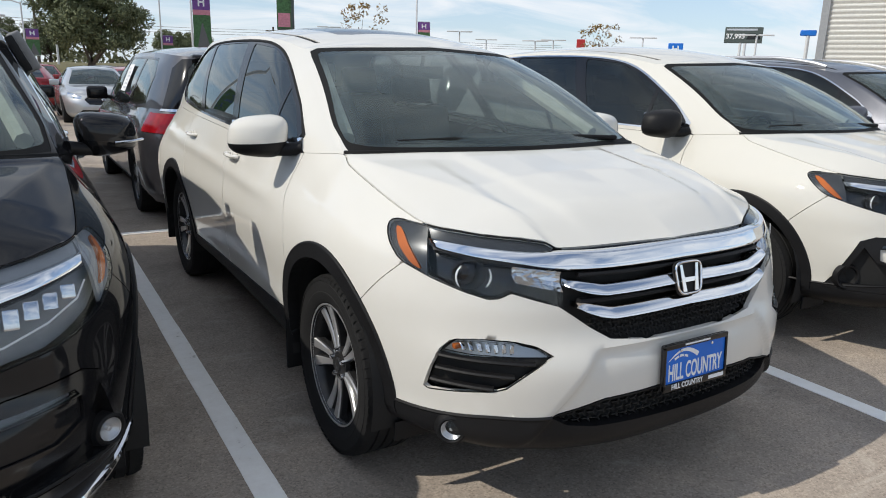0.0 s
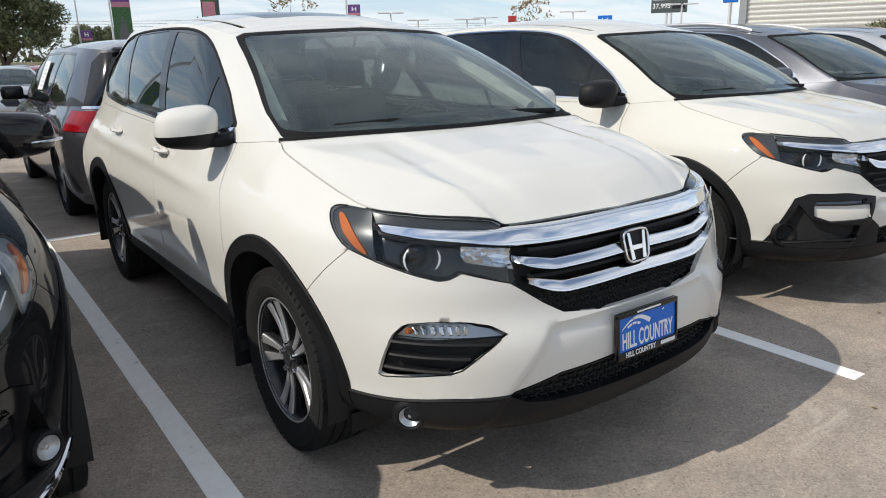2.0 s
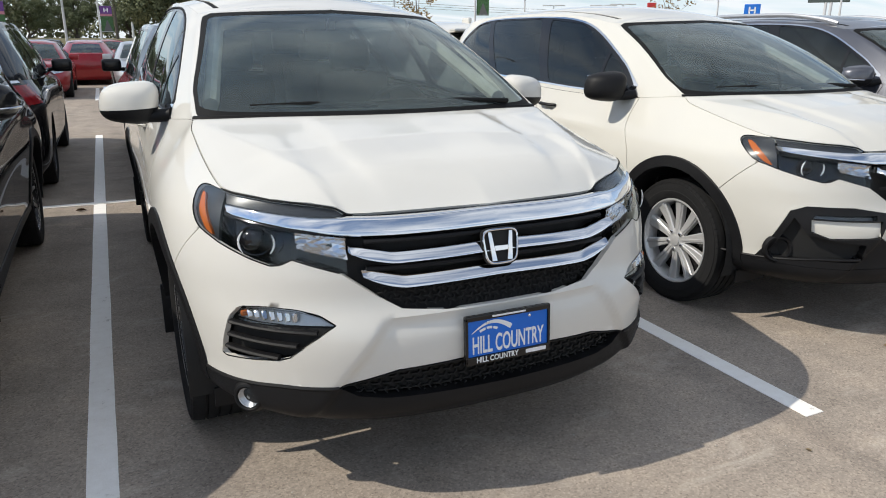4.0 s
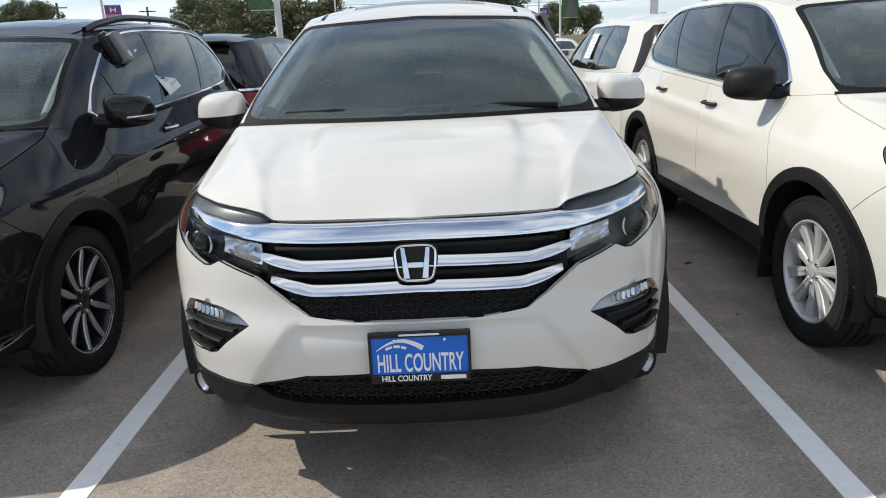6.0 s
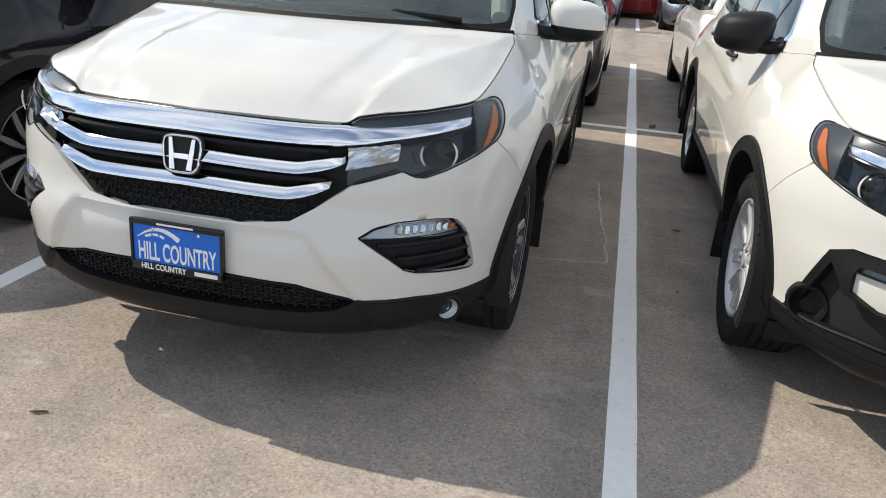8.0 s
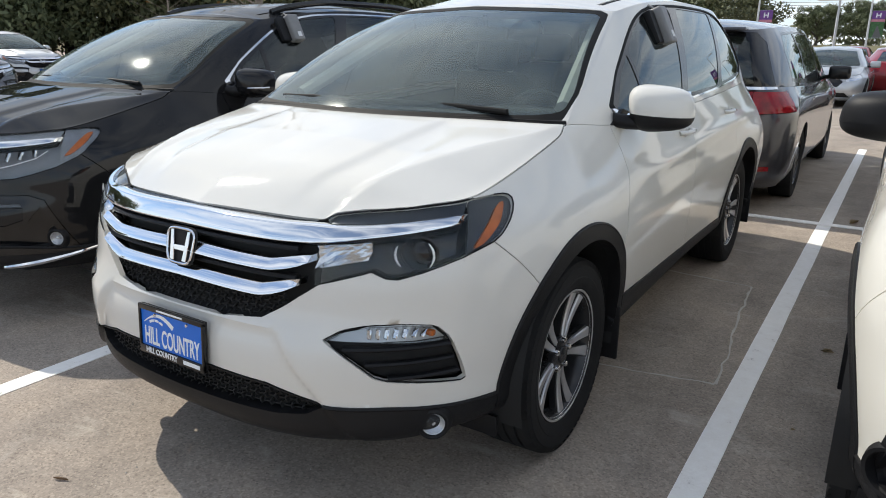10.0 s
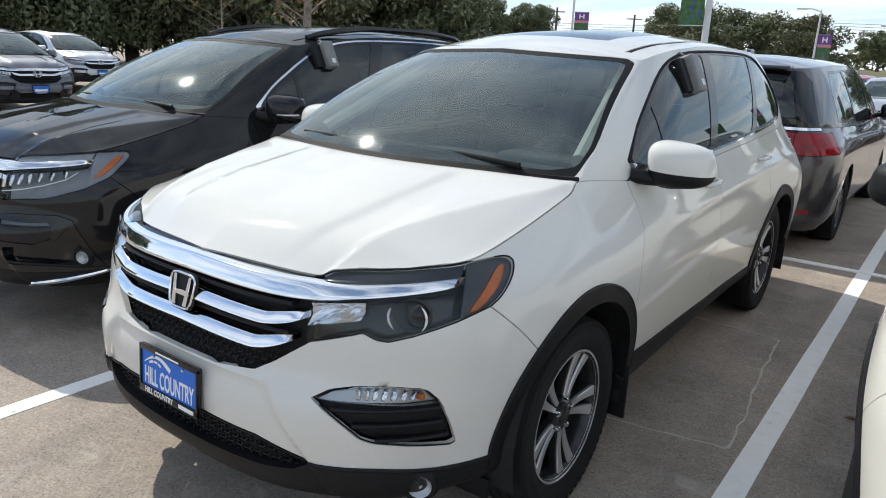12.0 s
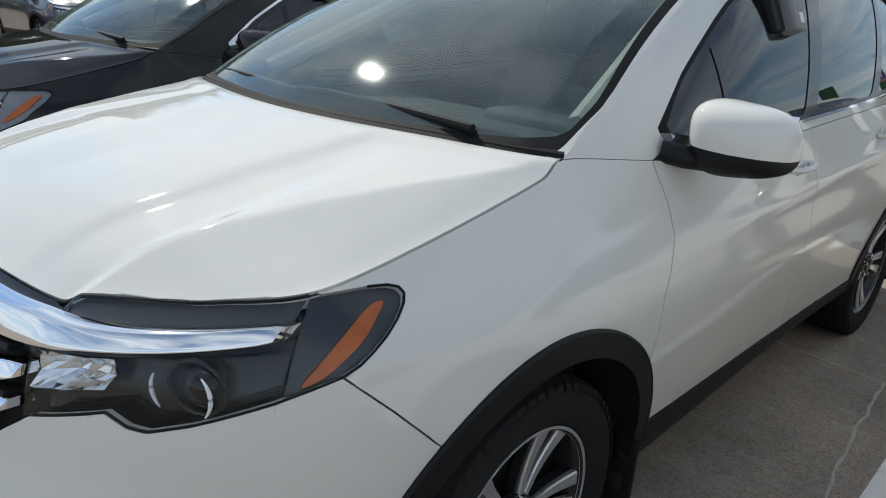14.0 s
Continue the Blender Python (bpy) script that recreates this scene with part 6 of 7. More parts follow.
SEDAN = dict(
    wheelbase=2.83, track=0.80, radius=0.335,
    levels=[(0.17, 0.84, -0.80, 2.7, 3.78), (0.26, 0.90, -0.90, 2.8, 3.88), (0.40, 0.925, -0.94, 2.8, 3.92), (0.55, 0.935, -0.92, 2.8, 3.95), (0.68, 0.93, -0.86, 2.7, 3.95)],
    top=[(0, (0, -0.80, 0.745)), (0.22, (0.42, -0.72, 0.75)), (0.5, (0.66, -0.54, 0.77)), (0.69, (0.75, -0.36, 0.80)), (0.87, (0.78, 0.1, 0.88)), (1.0, (0.78, 0.42, 0.94)), (1.1, (0.83, 0.75, 0.93)),
         (1.25, (0.85, 1.2, 0.93)), (1.55, (0.85, 2.0, 0.95)), (1.85, (0.83, 2.9, 0.98)), (2.0, (0.79, 3.35, 0.99)), (2.5, (0.58, 3.78, 1.0)), (3.0, (0, 3.86, 1.0))],
    cowl=[(0, (0, 0.28, 0.95)), (0.5, (0.42, 0.31, 0.95)), (0.85, (0.70, 0.37, 0.945)), (1.0, (0.78, 0.42, 0.94))],
    edge=[(0, (0, 1.15, 1.38)), (0.5, (0.32, 1.17, 1.375)), (0.9, (0.52, 1.22, 1.36)), (1.0, (0.56, 1.28, 1.355)), (1.1, (0.575, 1.4, 1.365)), (1.25, (0.585, 1.6, 1.38)), (1.55, (0.58, 2.05, 1.385)),
          (1.85, (0.56, 2.55, 1.355)), (2.0, (0.53, 2.75, 1.335)), (2.5, (0.40, 2.86, 1.335)), (3.0, (0, 2.90, 1.345))],
    spine=[(1.15, 1.38), (1.35, 1.415), (1.7, 1.44), (2.2, 1.435), (2.7, 1.38), (2.90, 1.345)],
    hood_mid=[(0, (-0.80, 0.745)), (0.15, (-0.68, 0.80)), (0.5, (-0.25, 0.88)), (1.0, (0.28, 0.95))],
    waist=0.012, hood_split=0.42, ridge=0.008, belt_bulge=0.02, shield_bulge=0.04, crease=0.010, crease_z=lambda y: 0.78 + 0.02 * y)


def van_rules():
    R = []
    for cy, nm in ((0.02, "arch_front"), (3.0, "arch_rear")):
        R.append(("void", "side", arc_poly(cy, 0.345, 0.395), {0}, lambda c, cy=cy: c.x > 0.5 and abs(c.y - cy) < 0.6))
    back = lambda c: c.y > 3.55
    R += [("headlight", "bias", [(0.38, 0.97), (0.52, 0.955), (0.45, 0.86), (0.25, 0.79), (-0.05, 0.76), (-0.05, 0.90)], {0}, nose),
          ("grille", "front", [(-0.01, 0.90), (0.40, 0.90), (0.48, 0.80), (0.40, 0.66), (-0.01, 0.64)], {0}, nose),
          ("reflector", "front", [(0.52, 0.385), (0.84, 0.385), (0.84, 0.425), (0.52, 0.425)], {0}, back),
          ("reverse_lamp", "front", [(0.50, 0.95), (0.615, 0.944), (0.62, 1.018), (0.50, 1.026)], {0}, lambda c: c.y > 3.72),
          ("gate_lamp", "front", [(0.46, 0.90), (0.645, 0.885), (0.645, 1.068), (0.46, 1.075)], {0}, lambda c: c.y > 3.72),
          ("tail_lamp", "front", [(0.46, 0.90), (0.72, 0.88), (1.1, 0.90), (1.1, 1.06), (0.46, 1.075)], {0}, lambda c: c.y > 3.72),
          ("chrome_strip", "front", [(-0.01, 1.085), (0.9, 1.085), (0.9, 1.11), (-0.01, 1.11)], {0}, lambda c: c.y > 3.85),
          ("tailgate", "front", [(-0.01, 0.50), (0.40, 0.52), (0.52, 0.62), (0.66, 0.90), (0.66, 1.08), (-0.01, 1.08)], {0}, back),
          ("rear_window", "front", [(-0.01, 1.13), (0.64, 1.13), (0.555, 1.47), (0.50, 1.535), (-0.01, 1.555)], {2}, back),
          ("gate_surround", "front", [(-0.01, 1.10), (0.80, 1.10), (0.66, 1.48), (0.58, 1.565), (-0.01, 1.585)], {2}, lambda c: c.y > 3.70),
          ("sill", "side", [(0.3, 0.05), (0.3, 0.30), (2.7, 0.30), (2.7, 0.05)], {0}, flank),
          ("front_door", "side", [(0.55, 0.30), (0.50, 0.7), (0.56, 1.3), (1.55, 1.3), (1.52, 0.7), (1.55, 0.30)], {0}, flank),
          ("sliding_door", "side", [(1.55, 0.30), (1.52, 0.7), (1.55, 1.3), (2.72, 1.3), (2.66, 0.85), (2.58, 0.6), (2.56, 0.30)], {0}, flank),
          ("tail", "side", [(1.3, 0.05), (4.6, 0.05), (4.6, 1.5), (1.3, 1.5)], {0}, anywhere),
          ("front_glass", "side", [(0.66, 1.13), (0.95, 1.37), (1.30, 1.53), (1.52, 1.56), (1.52, 1.10)], {2}, flank),
          ("rear_glass", "side", [(1.62, 1.10), (1.62, 1.565), (2.62, 1.575), (2.58, 1.10)], {2}, flank),
          ("quarter_glass", "side", [(2.66, 1.14), (2.72, 1.57), (3.30, 1.55), (3.45, 1.40), (3.42, 1.17)], {2}, flank),
          ("glass_trim", "side", [(0.60, 1.11), (0.92, 1.39), (1.30, 1.55), (1.62, 1.585), (2.7, 1.59), (3.32, 1.57), (3.48, 1.41), (3.46, 1.14), (2.6, 1.09), (1.6, 1.085)], {2}, flank),
          ("windshield", "front", [(-0.01, 1.125), (0.70, 1.13), (0.74, 1.17), (0.60, 1.55), (-0.01, 1.595)], {2}, lambda c: c.y < 1.2 and c.x < 0.78)]
    return R


def sedan_rules():
    R = []
    for cy, nm in ((0.0, "f"), (2.83, "r")):
        R.append(("void", "side", arc_poly(cy, 0.33, 0.375), {0}, lambda c, cy=cy: c.x > 0.45 and abs(c.y - cy) < 0.6))
    R += [("headlight", "bias", [(0.30, 0.775), (0.44, 0.79), (0.40, 0.70), (0.2, 0.645), (-0.05, 0.62), (-0.05, 0.70)], {0}, nose),
          ("grille", "front", [(-0.01, 0.70), (0.36, 0.69), (0.44, 0.62), (0.34, 0.50), (-0.01, 0.48)], {0}, nose),
          ("intake", "front", [(-0.01, 0.36), (0.50, 0.36), (0.62, 0.24), (-0.01, 0.22)], {0}, nose),
          ("tail_lamp", "front", [(0.40, 0.76), (1.0, 0.74), (1.0, 0.90), (0.40, 0.92)], {0}, lambda c: c.y > 3.4),
          ("front_door", "side", [(0.60, 0.28), (0.56, 0.6), (0.66, 1.2), (1.62, 1.2), (1.56, 0.28)], {0}, flank),
          ("sliding_door", "side", [(1.62, 1.2), (1.56, 0.28), (2.38, 0.28), (2.42, 0.6), (2.60, 0.85), (2.66, 1.2)], {0}, flank),
          ("tail", "side", [(1.3, 0.05), (4.6, 0.05), (4.6, 1.5), (1.3, 1.5)], {0}, anywhere),
          ("front_glass", "side", [(0.85, 0.965), (1.15, 1.16), (1.42, 1.30), (1.66, 1.335), (1.66, 0.965)], {2}, flank),
          ("rear_glass", "side", [(1.74, 0.97), (1.74, 1.34), (2.20, 1.325), (2.62, 1.20), (2.86, 1.04), (2.60, 0.99)], {2}, flank),
          ("glass_trim", "side", [(0.76, 0.95), (1.13, 1.18), (1.42, 1.32), (1.70, 1.355), (2.22, 1.345), (2.66, 1.21), (2.95, 1.03), (2.60, 0.97), (1.7, 0.95)], {2}, flank),
          ("windshield", "front", [(-0.01, 0.965), (0.66, 0.965), (0.68, 1.0), (0.52, 1.32), (-0.01, 1.36)], {2}, lambda c: c.y < 1.2 and c.x < 0.75),
          ("rear_window", "front", [(-0.01, 1.03), (0.50, 1.03), (0.40, 1.30), (-0.01, 1.32)], {2}, lambda c: c.y > 2.85)]
    return R


def plain_wheel(root, x, y, radius, outer, mat):
    M = Matrix.Translation((x, y, radius - 0.004)) @ Matrix.Diagonal((outer, 1, 1, 1))
    r = radius

    def fix(bm):
        turned(bm, M)
        bmesh.ops.recalc_face_normals(bm, faces=bm.faces)
        return bm
    w = part("wheel", fix(lathe_bm([(0.09, r * 0.66), (0.095, r * 0.64), (0.05, r * 0.60), (0.05, 0.02)], 32)), RIM_DARK, root)
    part("tyre", fix(lathe_bm([(-0.09, r * 0.62), (-0.11, r * 0.8), (-0.10, r * 0.97), (-0.08, r), (0.08, r), (0.10, r * 0.97), (0.11, r * 0.8), (0.092, r * 0.66)], 40)), RUBBER, w)
    for i in range(5):
        for sg in (-0.17, 0.17):
            b = prism_bm([(-0.016, 0.03), (0.016, 0.03), (0.024, r * 0.64), (-0.024, r * 0.64)], 0.02, Matrix(((0, 0, 1, 0.065), (1, 0, 0, 0), (0, 1, 0, 0), (0, 0, 0, 1))))
            turned(b, Matrix.Rotation(2 * math.pi * i / 5 + sg, 4, "X"))
            part("spoke", fix(b), mat, w, smooth=False)


def other_car(name, label, category, m, P, kind, body, group, wheel_mat=MACHINED, sticker_on=False, near=False):
    root = empty(name, label, category, group, m)
    if kind not in CUT:
        bm = half_shell(P, 32, 48, 26, 30)
        CUT[kind] = regions(bm, van_rules() if kind == "van" else sedan_rules())
        bm.free()
    polys = CUT[kind]
    table = {
        "wrap": ("front_body", body, "both", 0, 0.002, 0.02, ""), "tail": ("rear_body", body, "both", 0, 0.002, 0.02, ""),
        "hood": ("hood", body, "both", 0, 0.004, 0.02, ""), "house": ("cabin_frame", body, "both", 0, 0, 0.015, ""), "roof": ("roof_panel", body, "both", 0, 0.001, 0.01, ""),
        "front_door": ("front_door", body, "each", 0, 0.003, 0.02, ""), "sliding_door": ("rear_door", body, "each", 0, 0.003, 0.02, ""),
        "sill": ("sill_trim", CLAD, "each", 0.003, 0.001, 0.02, ""), "tailgate": ("tailgate", body, "both", 0.001, 0.004, 0.02, ""),
        "tail_lamp": ("tail_lamp", RED_LENS, "each", 0.006, 0.002, 0.02, "red tail lamp"), "gate_lamp": ("gate_lamp", RED_LENS, "each", 0.006, 0.003, 0.02, "red lamp on the tailgate"), "reverse_lamp": ("reverse_lamp", REFLECTOR, "each", 0.007, 0.001, 0.01, "clear reversing lamp"), "reflector": ("reflector", RED_LENS, "each", 0.004, 0.001, 0.01, "red reflector"),
        "chrome_strip": ("chrome_strip", CHROME, "both", 0.006, 0.001, 0.01, ""), "rear_window": ("rear_window", TINTED, "both", -0.003, 0.001, 0.01, "dark rear window"),
        "gate_surround": ("rear_window_surround", GLOSSY_BLACK, "both", -0.001, 0.001, 0.01, ""), "front_glass": ("front_glass", SIDE_GLASS, "each", -0.005, 0, 0, ""),
        "rear_glass": ("rear_glass", TINTED, "each", -0.005, 0, 0, ""), "quarter_glass": ("quarter_glass", TINTED, "each", -0.005, 0, 0, ""),
        "glass_trim": ("window_surround", GLOSSY_BLACK, "each", -0.002, 0.0005, 0.01, ""), "windshield": ("windshield", WINDSHIELD, "both", -0.003, 0, 0.01, ""),
        "headlight": ("headlight", REFLECTOR, "each", -0.004, 0.002, 0.02, "clear headlight"), "grille": ("grille", GLOSSY_BLACK, "both", -0.02, 0.001, 0.03, ""), "intake": ("lower_intake", DARK, "both", -0.03, 0, 0, ""),
    }
    made = assemble(root, polys, table)
    # dark skin added inside the panels, blocks light leaks
    lin = [p for k, v in polys.items() if k in ("wrap", "tail", "front_door", "sliding_door", "tailgate", "sill", "tail_lamp") for p in v]
    part("inner_lining", skin(lin, "both", -0.06, 0, 0), DARK, root)
    L = P["levels"][0][4]
    part("floor_pan", box_bm((0, (L - 0.5) / 2, 0.27), (1.5, L + 0.3, 0.06)), DARK, root)
    part("cabin_floor", box_bm((0, 1.9, 0.55), (1.5, 3.0, 0.06)), CABIN, root)
    part("dashboard", box_bm((0, P["cowl"][0][1][1] + 0.55, P["cowl"][0][1][2] - 0.12), (1.3, 0.5, 0.2), 0.06, 2), CABIN, root)
    for x in (-0.37, 0.37):
        seat(root, x, 1.5, 0.50 if kind == "sedan" else 0.62)
        seat(root, x, 2.35, 0.52 if kind == "sedan" else 0.66, "rear_seat")
    for y in (0, P["wheelbase"]):
        for s in (-1, 1):
            plain_wheel(root, s * P["track"], y, P["radius"], s, wheel_mat)
            part("wheel_liner", box_bm((s * 0.70, y, 0.42), (0.06, 0.74, 0.60)), DARK, root)
    bx, by, bz = P["top"][6][1]
    for s in (-1, 1):
        mi = part("door_mirror", box_bm((s * (bx + 0.16), by + 0.12, bz + 0.07), (0.24, 0.12, 0.16), 0.045, 3), BLACK if near else body, root)
        part("arm", tube_bm([(s * (bx - 0.01), by + 0.05, bz + 0.01), (s * (bx + 0.10), by + 0.11, bz + 0.03)], 0.025, 8), CLAD, mi)
        for hy in (1.42, 2.5):
            part("door_handle", box_bm((s * (bx + 0.075), hy, bz - 0.14), (0.03, 0.17, 0.025), 0.01, 2), body, root)
    if kind == "sedan":
        logo(root, 0, P["levels"][4][2] - 0.03, 0.64, 0.10, 10)
    if kind == "van":
        part("roof_aerial", box_bm((0, 3.3, 1.715), (0.05, 0.18, 0.06), 0.02, 2), body, root)
        part("spoiler", box_bm((0, 3.97, 1.595), (1.04, 0.14, 0.03), 0.012, 2), body, root)
        part("rear_wiper", tube_bm([(0.0, 4.13, 1.13), (0.25, 4.10, 1.20), (0.38, 4.09, 1.23)], 0.012, 6), SEAL, root)
        part("plate_recess", box_bm((0, 4.175, 0.80), (0.34, 0.02, 0.17), 0.006, 2), CLAD, root)
    return root


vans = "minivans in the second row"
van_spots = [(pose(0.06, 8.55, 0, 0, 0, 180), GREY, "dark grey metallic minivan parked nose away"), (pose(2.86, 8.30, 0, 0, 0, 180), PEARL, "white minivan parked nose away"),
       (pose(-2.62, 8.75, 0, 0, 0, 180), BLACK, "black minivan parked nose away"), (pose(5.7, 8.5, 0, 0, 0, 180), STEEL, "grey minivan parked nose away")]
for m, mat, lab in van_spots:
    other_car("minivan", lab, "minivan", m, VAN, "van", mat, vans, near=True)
sticker(Matrix.Translation((0.06 - 0.832, 8.55 - 2.05, 1.36)) @ Matrix.Rotation(radians(180 + 24), 4, "Y"), 0.34, 0.32)
sticker(Matrix.Translation((2.86 - 0.832, 8.30 - 2.05, 1.36)) @ Matrix.Rotation(radians(180 + 24), 4, "Y"), 0.34, 0.32)

far_row = "cars across the far aisle"
rows = [(-5.6, 18.4, STEEL), (-2.75, 18.6, RED), (0.05, 18.5, SILVER), (2.95, 18.4, STEEL), (5.6, 18.5, RED), (7.9, 18.4, SILVER), (-8.8, 18.5, BLACK)]
names = {id(RED): "red", id(STEEL): "steel grey", id(SILVER): "silver", id(GREY): "dark grey", id(BLACK): "black", id(PEARL): "white"}
for x, y, mat in rows:
    other_car("sedan", names[id(mat)] + " saloon car facing the aisle", "car", pose(x, y, 0), SEDAN, "sedan", mat, far_row)
for i, (x, y, mat) in enumerate([(-1.5, 27.5, RED), (1.45, 25.8, RED), (4.7, 27.6, PEARL), (-3.7, 27.4, PEARL), (-6.5, 27.3, RED), (-3.4, 36.0, BLACK), (-0.6, 36.2, RED), (2.2, 36.0, SILVER), (-6.2, 36.1, PEARL)]):
    other_car("sedan", names[id(mat)] + " saloon car in the rows behind", "car", pose(x, y, 0, 0, 0, 180 if i < 5 else 0), SEDAN, "sedan", mat, far_row)

west = "cars in the crossing row"
S = Matrix.Diagonal((0.93, 0.93, 0.95, 1))
for x, y, mat, lab in ((-13.96, 4.58, STEEL, "dark grey crossover with blue dealer plate"), (-20.6, 9.4, SILVER, "silver crossover under the trees"), (-14.1, 1.8, SILVER, "silver crossover facing the aisle"), (-13.9, -1.0, GREY, "dark crossover facing the aisle")):
    family_car("crossover_car", lab, pose(x, y, 0, 0, 0, 90), "new", mat, "ten_y", mat, False, west, full=False, flaps=False)

# ---- planting island with kerb ----
def kerb(pts, w=0.15, h=0.14):
    bm = bmesh.new()
    for (x0, y0), (x1, y1) in zip(pts, pts[1:]):
        b = box_bm(((x0 + x1) / 2, (y0 + y1) / 2, h / 2), (abs(x1 - x0) + w, abs(y1 - y0) + w, h), 0.025, 2)
        bm = join_bm(bm, b)
    return bm


ISLE = (-10.2, -4.85, -0.30, 10.3)
tagged(part("kerb", kerb([(ISLE[0], ISLE[2]), (ISLE[1], ISLE[2]), (ISLE[1], ISLE[3]), (ISLE[0], ISLE[3]), (ISLE[0], ISLE[2])]), CONCRETE), "pale concrete kerb round the planting island", "kerb", kind="structure")
bed = ground_patch("bed", ISLE[0], ISLE[1], ISLE[2], ISLE[3], 0.10, 30, 50)
for v in bed.verts:
    v.co.z += 0.03 * noise.noise(Vector((v.co.x * 1.3, v.co.y * 1.3, 0)))
tagged(part("planting_bed", bed, MULCH), "brown mulch in the planting island", "planting bed", kind="structure")

# ---- distance: dry bank, far road ----
bank = bmesh.new()
prof = [(58, 0.02), (64, 0.9), (70, 1.3), (84, 1.45), (100, 1.5), (420, 1.6)]
rowsb = []
for i in range(41):
    x = -200 + 10 * i
    rowsb.append([bank.verts.new((x, y + 2 * noise.noise(Vector((x * 0.05, y * 0.1, 0))), z * (1 + 0.2 * noise.noise(Vector((x * 0.03, y * 0.05, 4)))))) for y, z in prof])
for a, b in zip(rowsb, rowsb[1:]):
    for k in range(len(prof) - 1):
        bank.faces.new((a[k], b[k], b[k + 1], a[k + 1]))
bmesh.ops.recalc_face_normals(bank, faces=bank.faces)
tagged(part("grass_bank", bank, GRASS_C), "dry grassy bank beyond the car park", "bank", kind="structure")

# ---- trees ----
def leaf_mat(name, dark, light):
    m, n, l, b = shader(name)
    g = n.new("ShaderNodeNewGeometry")
    r = ramp_node(n, l, g.outputs["Random Per Island"], [(0.0, dark), (0.6, [(a + c) / 2 for a, c in zip(dark, light)]), (1.0, light)])
    l.new(r.outputs[0], b.inputs["Base Color"])
    put(b, Roughness=0.6, Specular_IOR_Level=0.3)
    return m


LEAF_OAK = leaf_mat("oak_leaves", (0.055, 0.072, 0.036), (0.22, 0.24, 0.12))
LEAF_DULL = leaf_mat("dull_green_leaves", (0.05, 0.06, 0.03), (0.20, 0.20, 0.10))
LEAF_YELLOW = leaf_mat("yellowing_leaves", (0.16, 0.08, 0.02), (0.34, 0.26, 0.10))
BARK = plastic("grey_brown_bark", (0.11, 0.09, 0.075), rough=0.95, var=0.4, bump=0.8, scale=25)
BARK_PALE = plastic("pale_bark", (0.26, 0.22, 0.18), rough=0.95, var=0.3, bump=0.6, scale=30)


def leaf_cloud(rnd, blobs, per, size):
    verts, faces = [], []
    for (c, r) in blobs:
        for _ in range(per):
            d = Vector((rnd.gauss(0, 1), rnd.gauss(0, 1), rnd.gauss(0, 1))).normalized()
            p = c + Vector((d.x * r, d.y * r, d.z * r * 0.75)) * rnd.uniform(0.45, 1.05) ** 0.6
            a = Vector((rnd.gauss(0, 1), rnd.gauss(0, 1), rnd.gauss(0, 1))).normalized()
            b = a.cross(d if abs(a.dot(d)) < 0.95 else Vector((0, 0, 1))).normalized()
            s = size * rnd.uniform(0.6, 1.3)
            i = len(verts)
            verts += [p - a * s, p + b * s * 0.45, p + a * s, p - b * s * 0.45 + a.cross(b) * s * 0.2]
            faces.append((i, i + 1, i + 2, i + 3))
    me = bpy.data.meshes.new("leaves")
    me.from_pydata(verts, [], faces)
    return me


def tree(label, m, seed, height, spread, leaf, blobs=46, per=150, size=0.13, trunk=0.16, bark=None, low=0.35, category="tree", group="trees round the car park"):
    rnd = random.Random(seed)
    root = empty("tree", label, category, group, m)
    pts = [(0, 0, 0)]
    for i in range(1, 6):
        f = i / 5
        pts.append((rnd.uniform(-0.15, 0.15) * f, rnd.uniform(-0.15, 0.15) * f, height * 0.72 * f))
    bms = [tube_bm(pts, [trunk * (1.25 - 0.17 * i) for i in range(6)], 10)]
    clouds = []
    for i in range(blobs):
        a = rnd.uniform(0, 2 * math.pi)
        h = low + (1 - low) * rnd.random() ** 0.8
        reach = spread * math.sqrt(max(0.05, 1 - ((h - low - 0.25) / (1 - low)) ** 2)) * rnd.uniform(0.35, 1.0)
        c = Vector((reach * math.cos(a), reach * math.sin(a), height * h * 0.93))
        clouds.append((c, spread * rnd.uniform(0.16, 0.30)))
        if i % 4 == 0:
            k = min(4, max(1, int(h * 4)))
            s = Vector(pts[k])
            bms.append(tube_bm([s, s.lerp(c, 0.5) + Vector((0, 0, 0.05 * height)), c], [trunk * 0.4, trunk * 0.25, trunk * 0.08], 6))
    part("trunk", join_bm(*bms), bark or BARK, root, "trunk and limbs")
    me = leaf_cloud(rnd, clouds, per, size)
    me.materials.append(leaf)
    cr = new("crown", me)
    cr.parent = root
    tagged(cr, "crown of small leaves")
    return root


def place(ob, x, y, z, turn, scale):
    c = copy_thing(ob, pose(x, y, z, 0, 0, turn))
    c.scale = scale
    return c


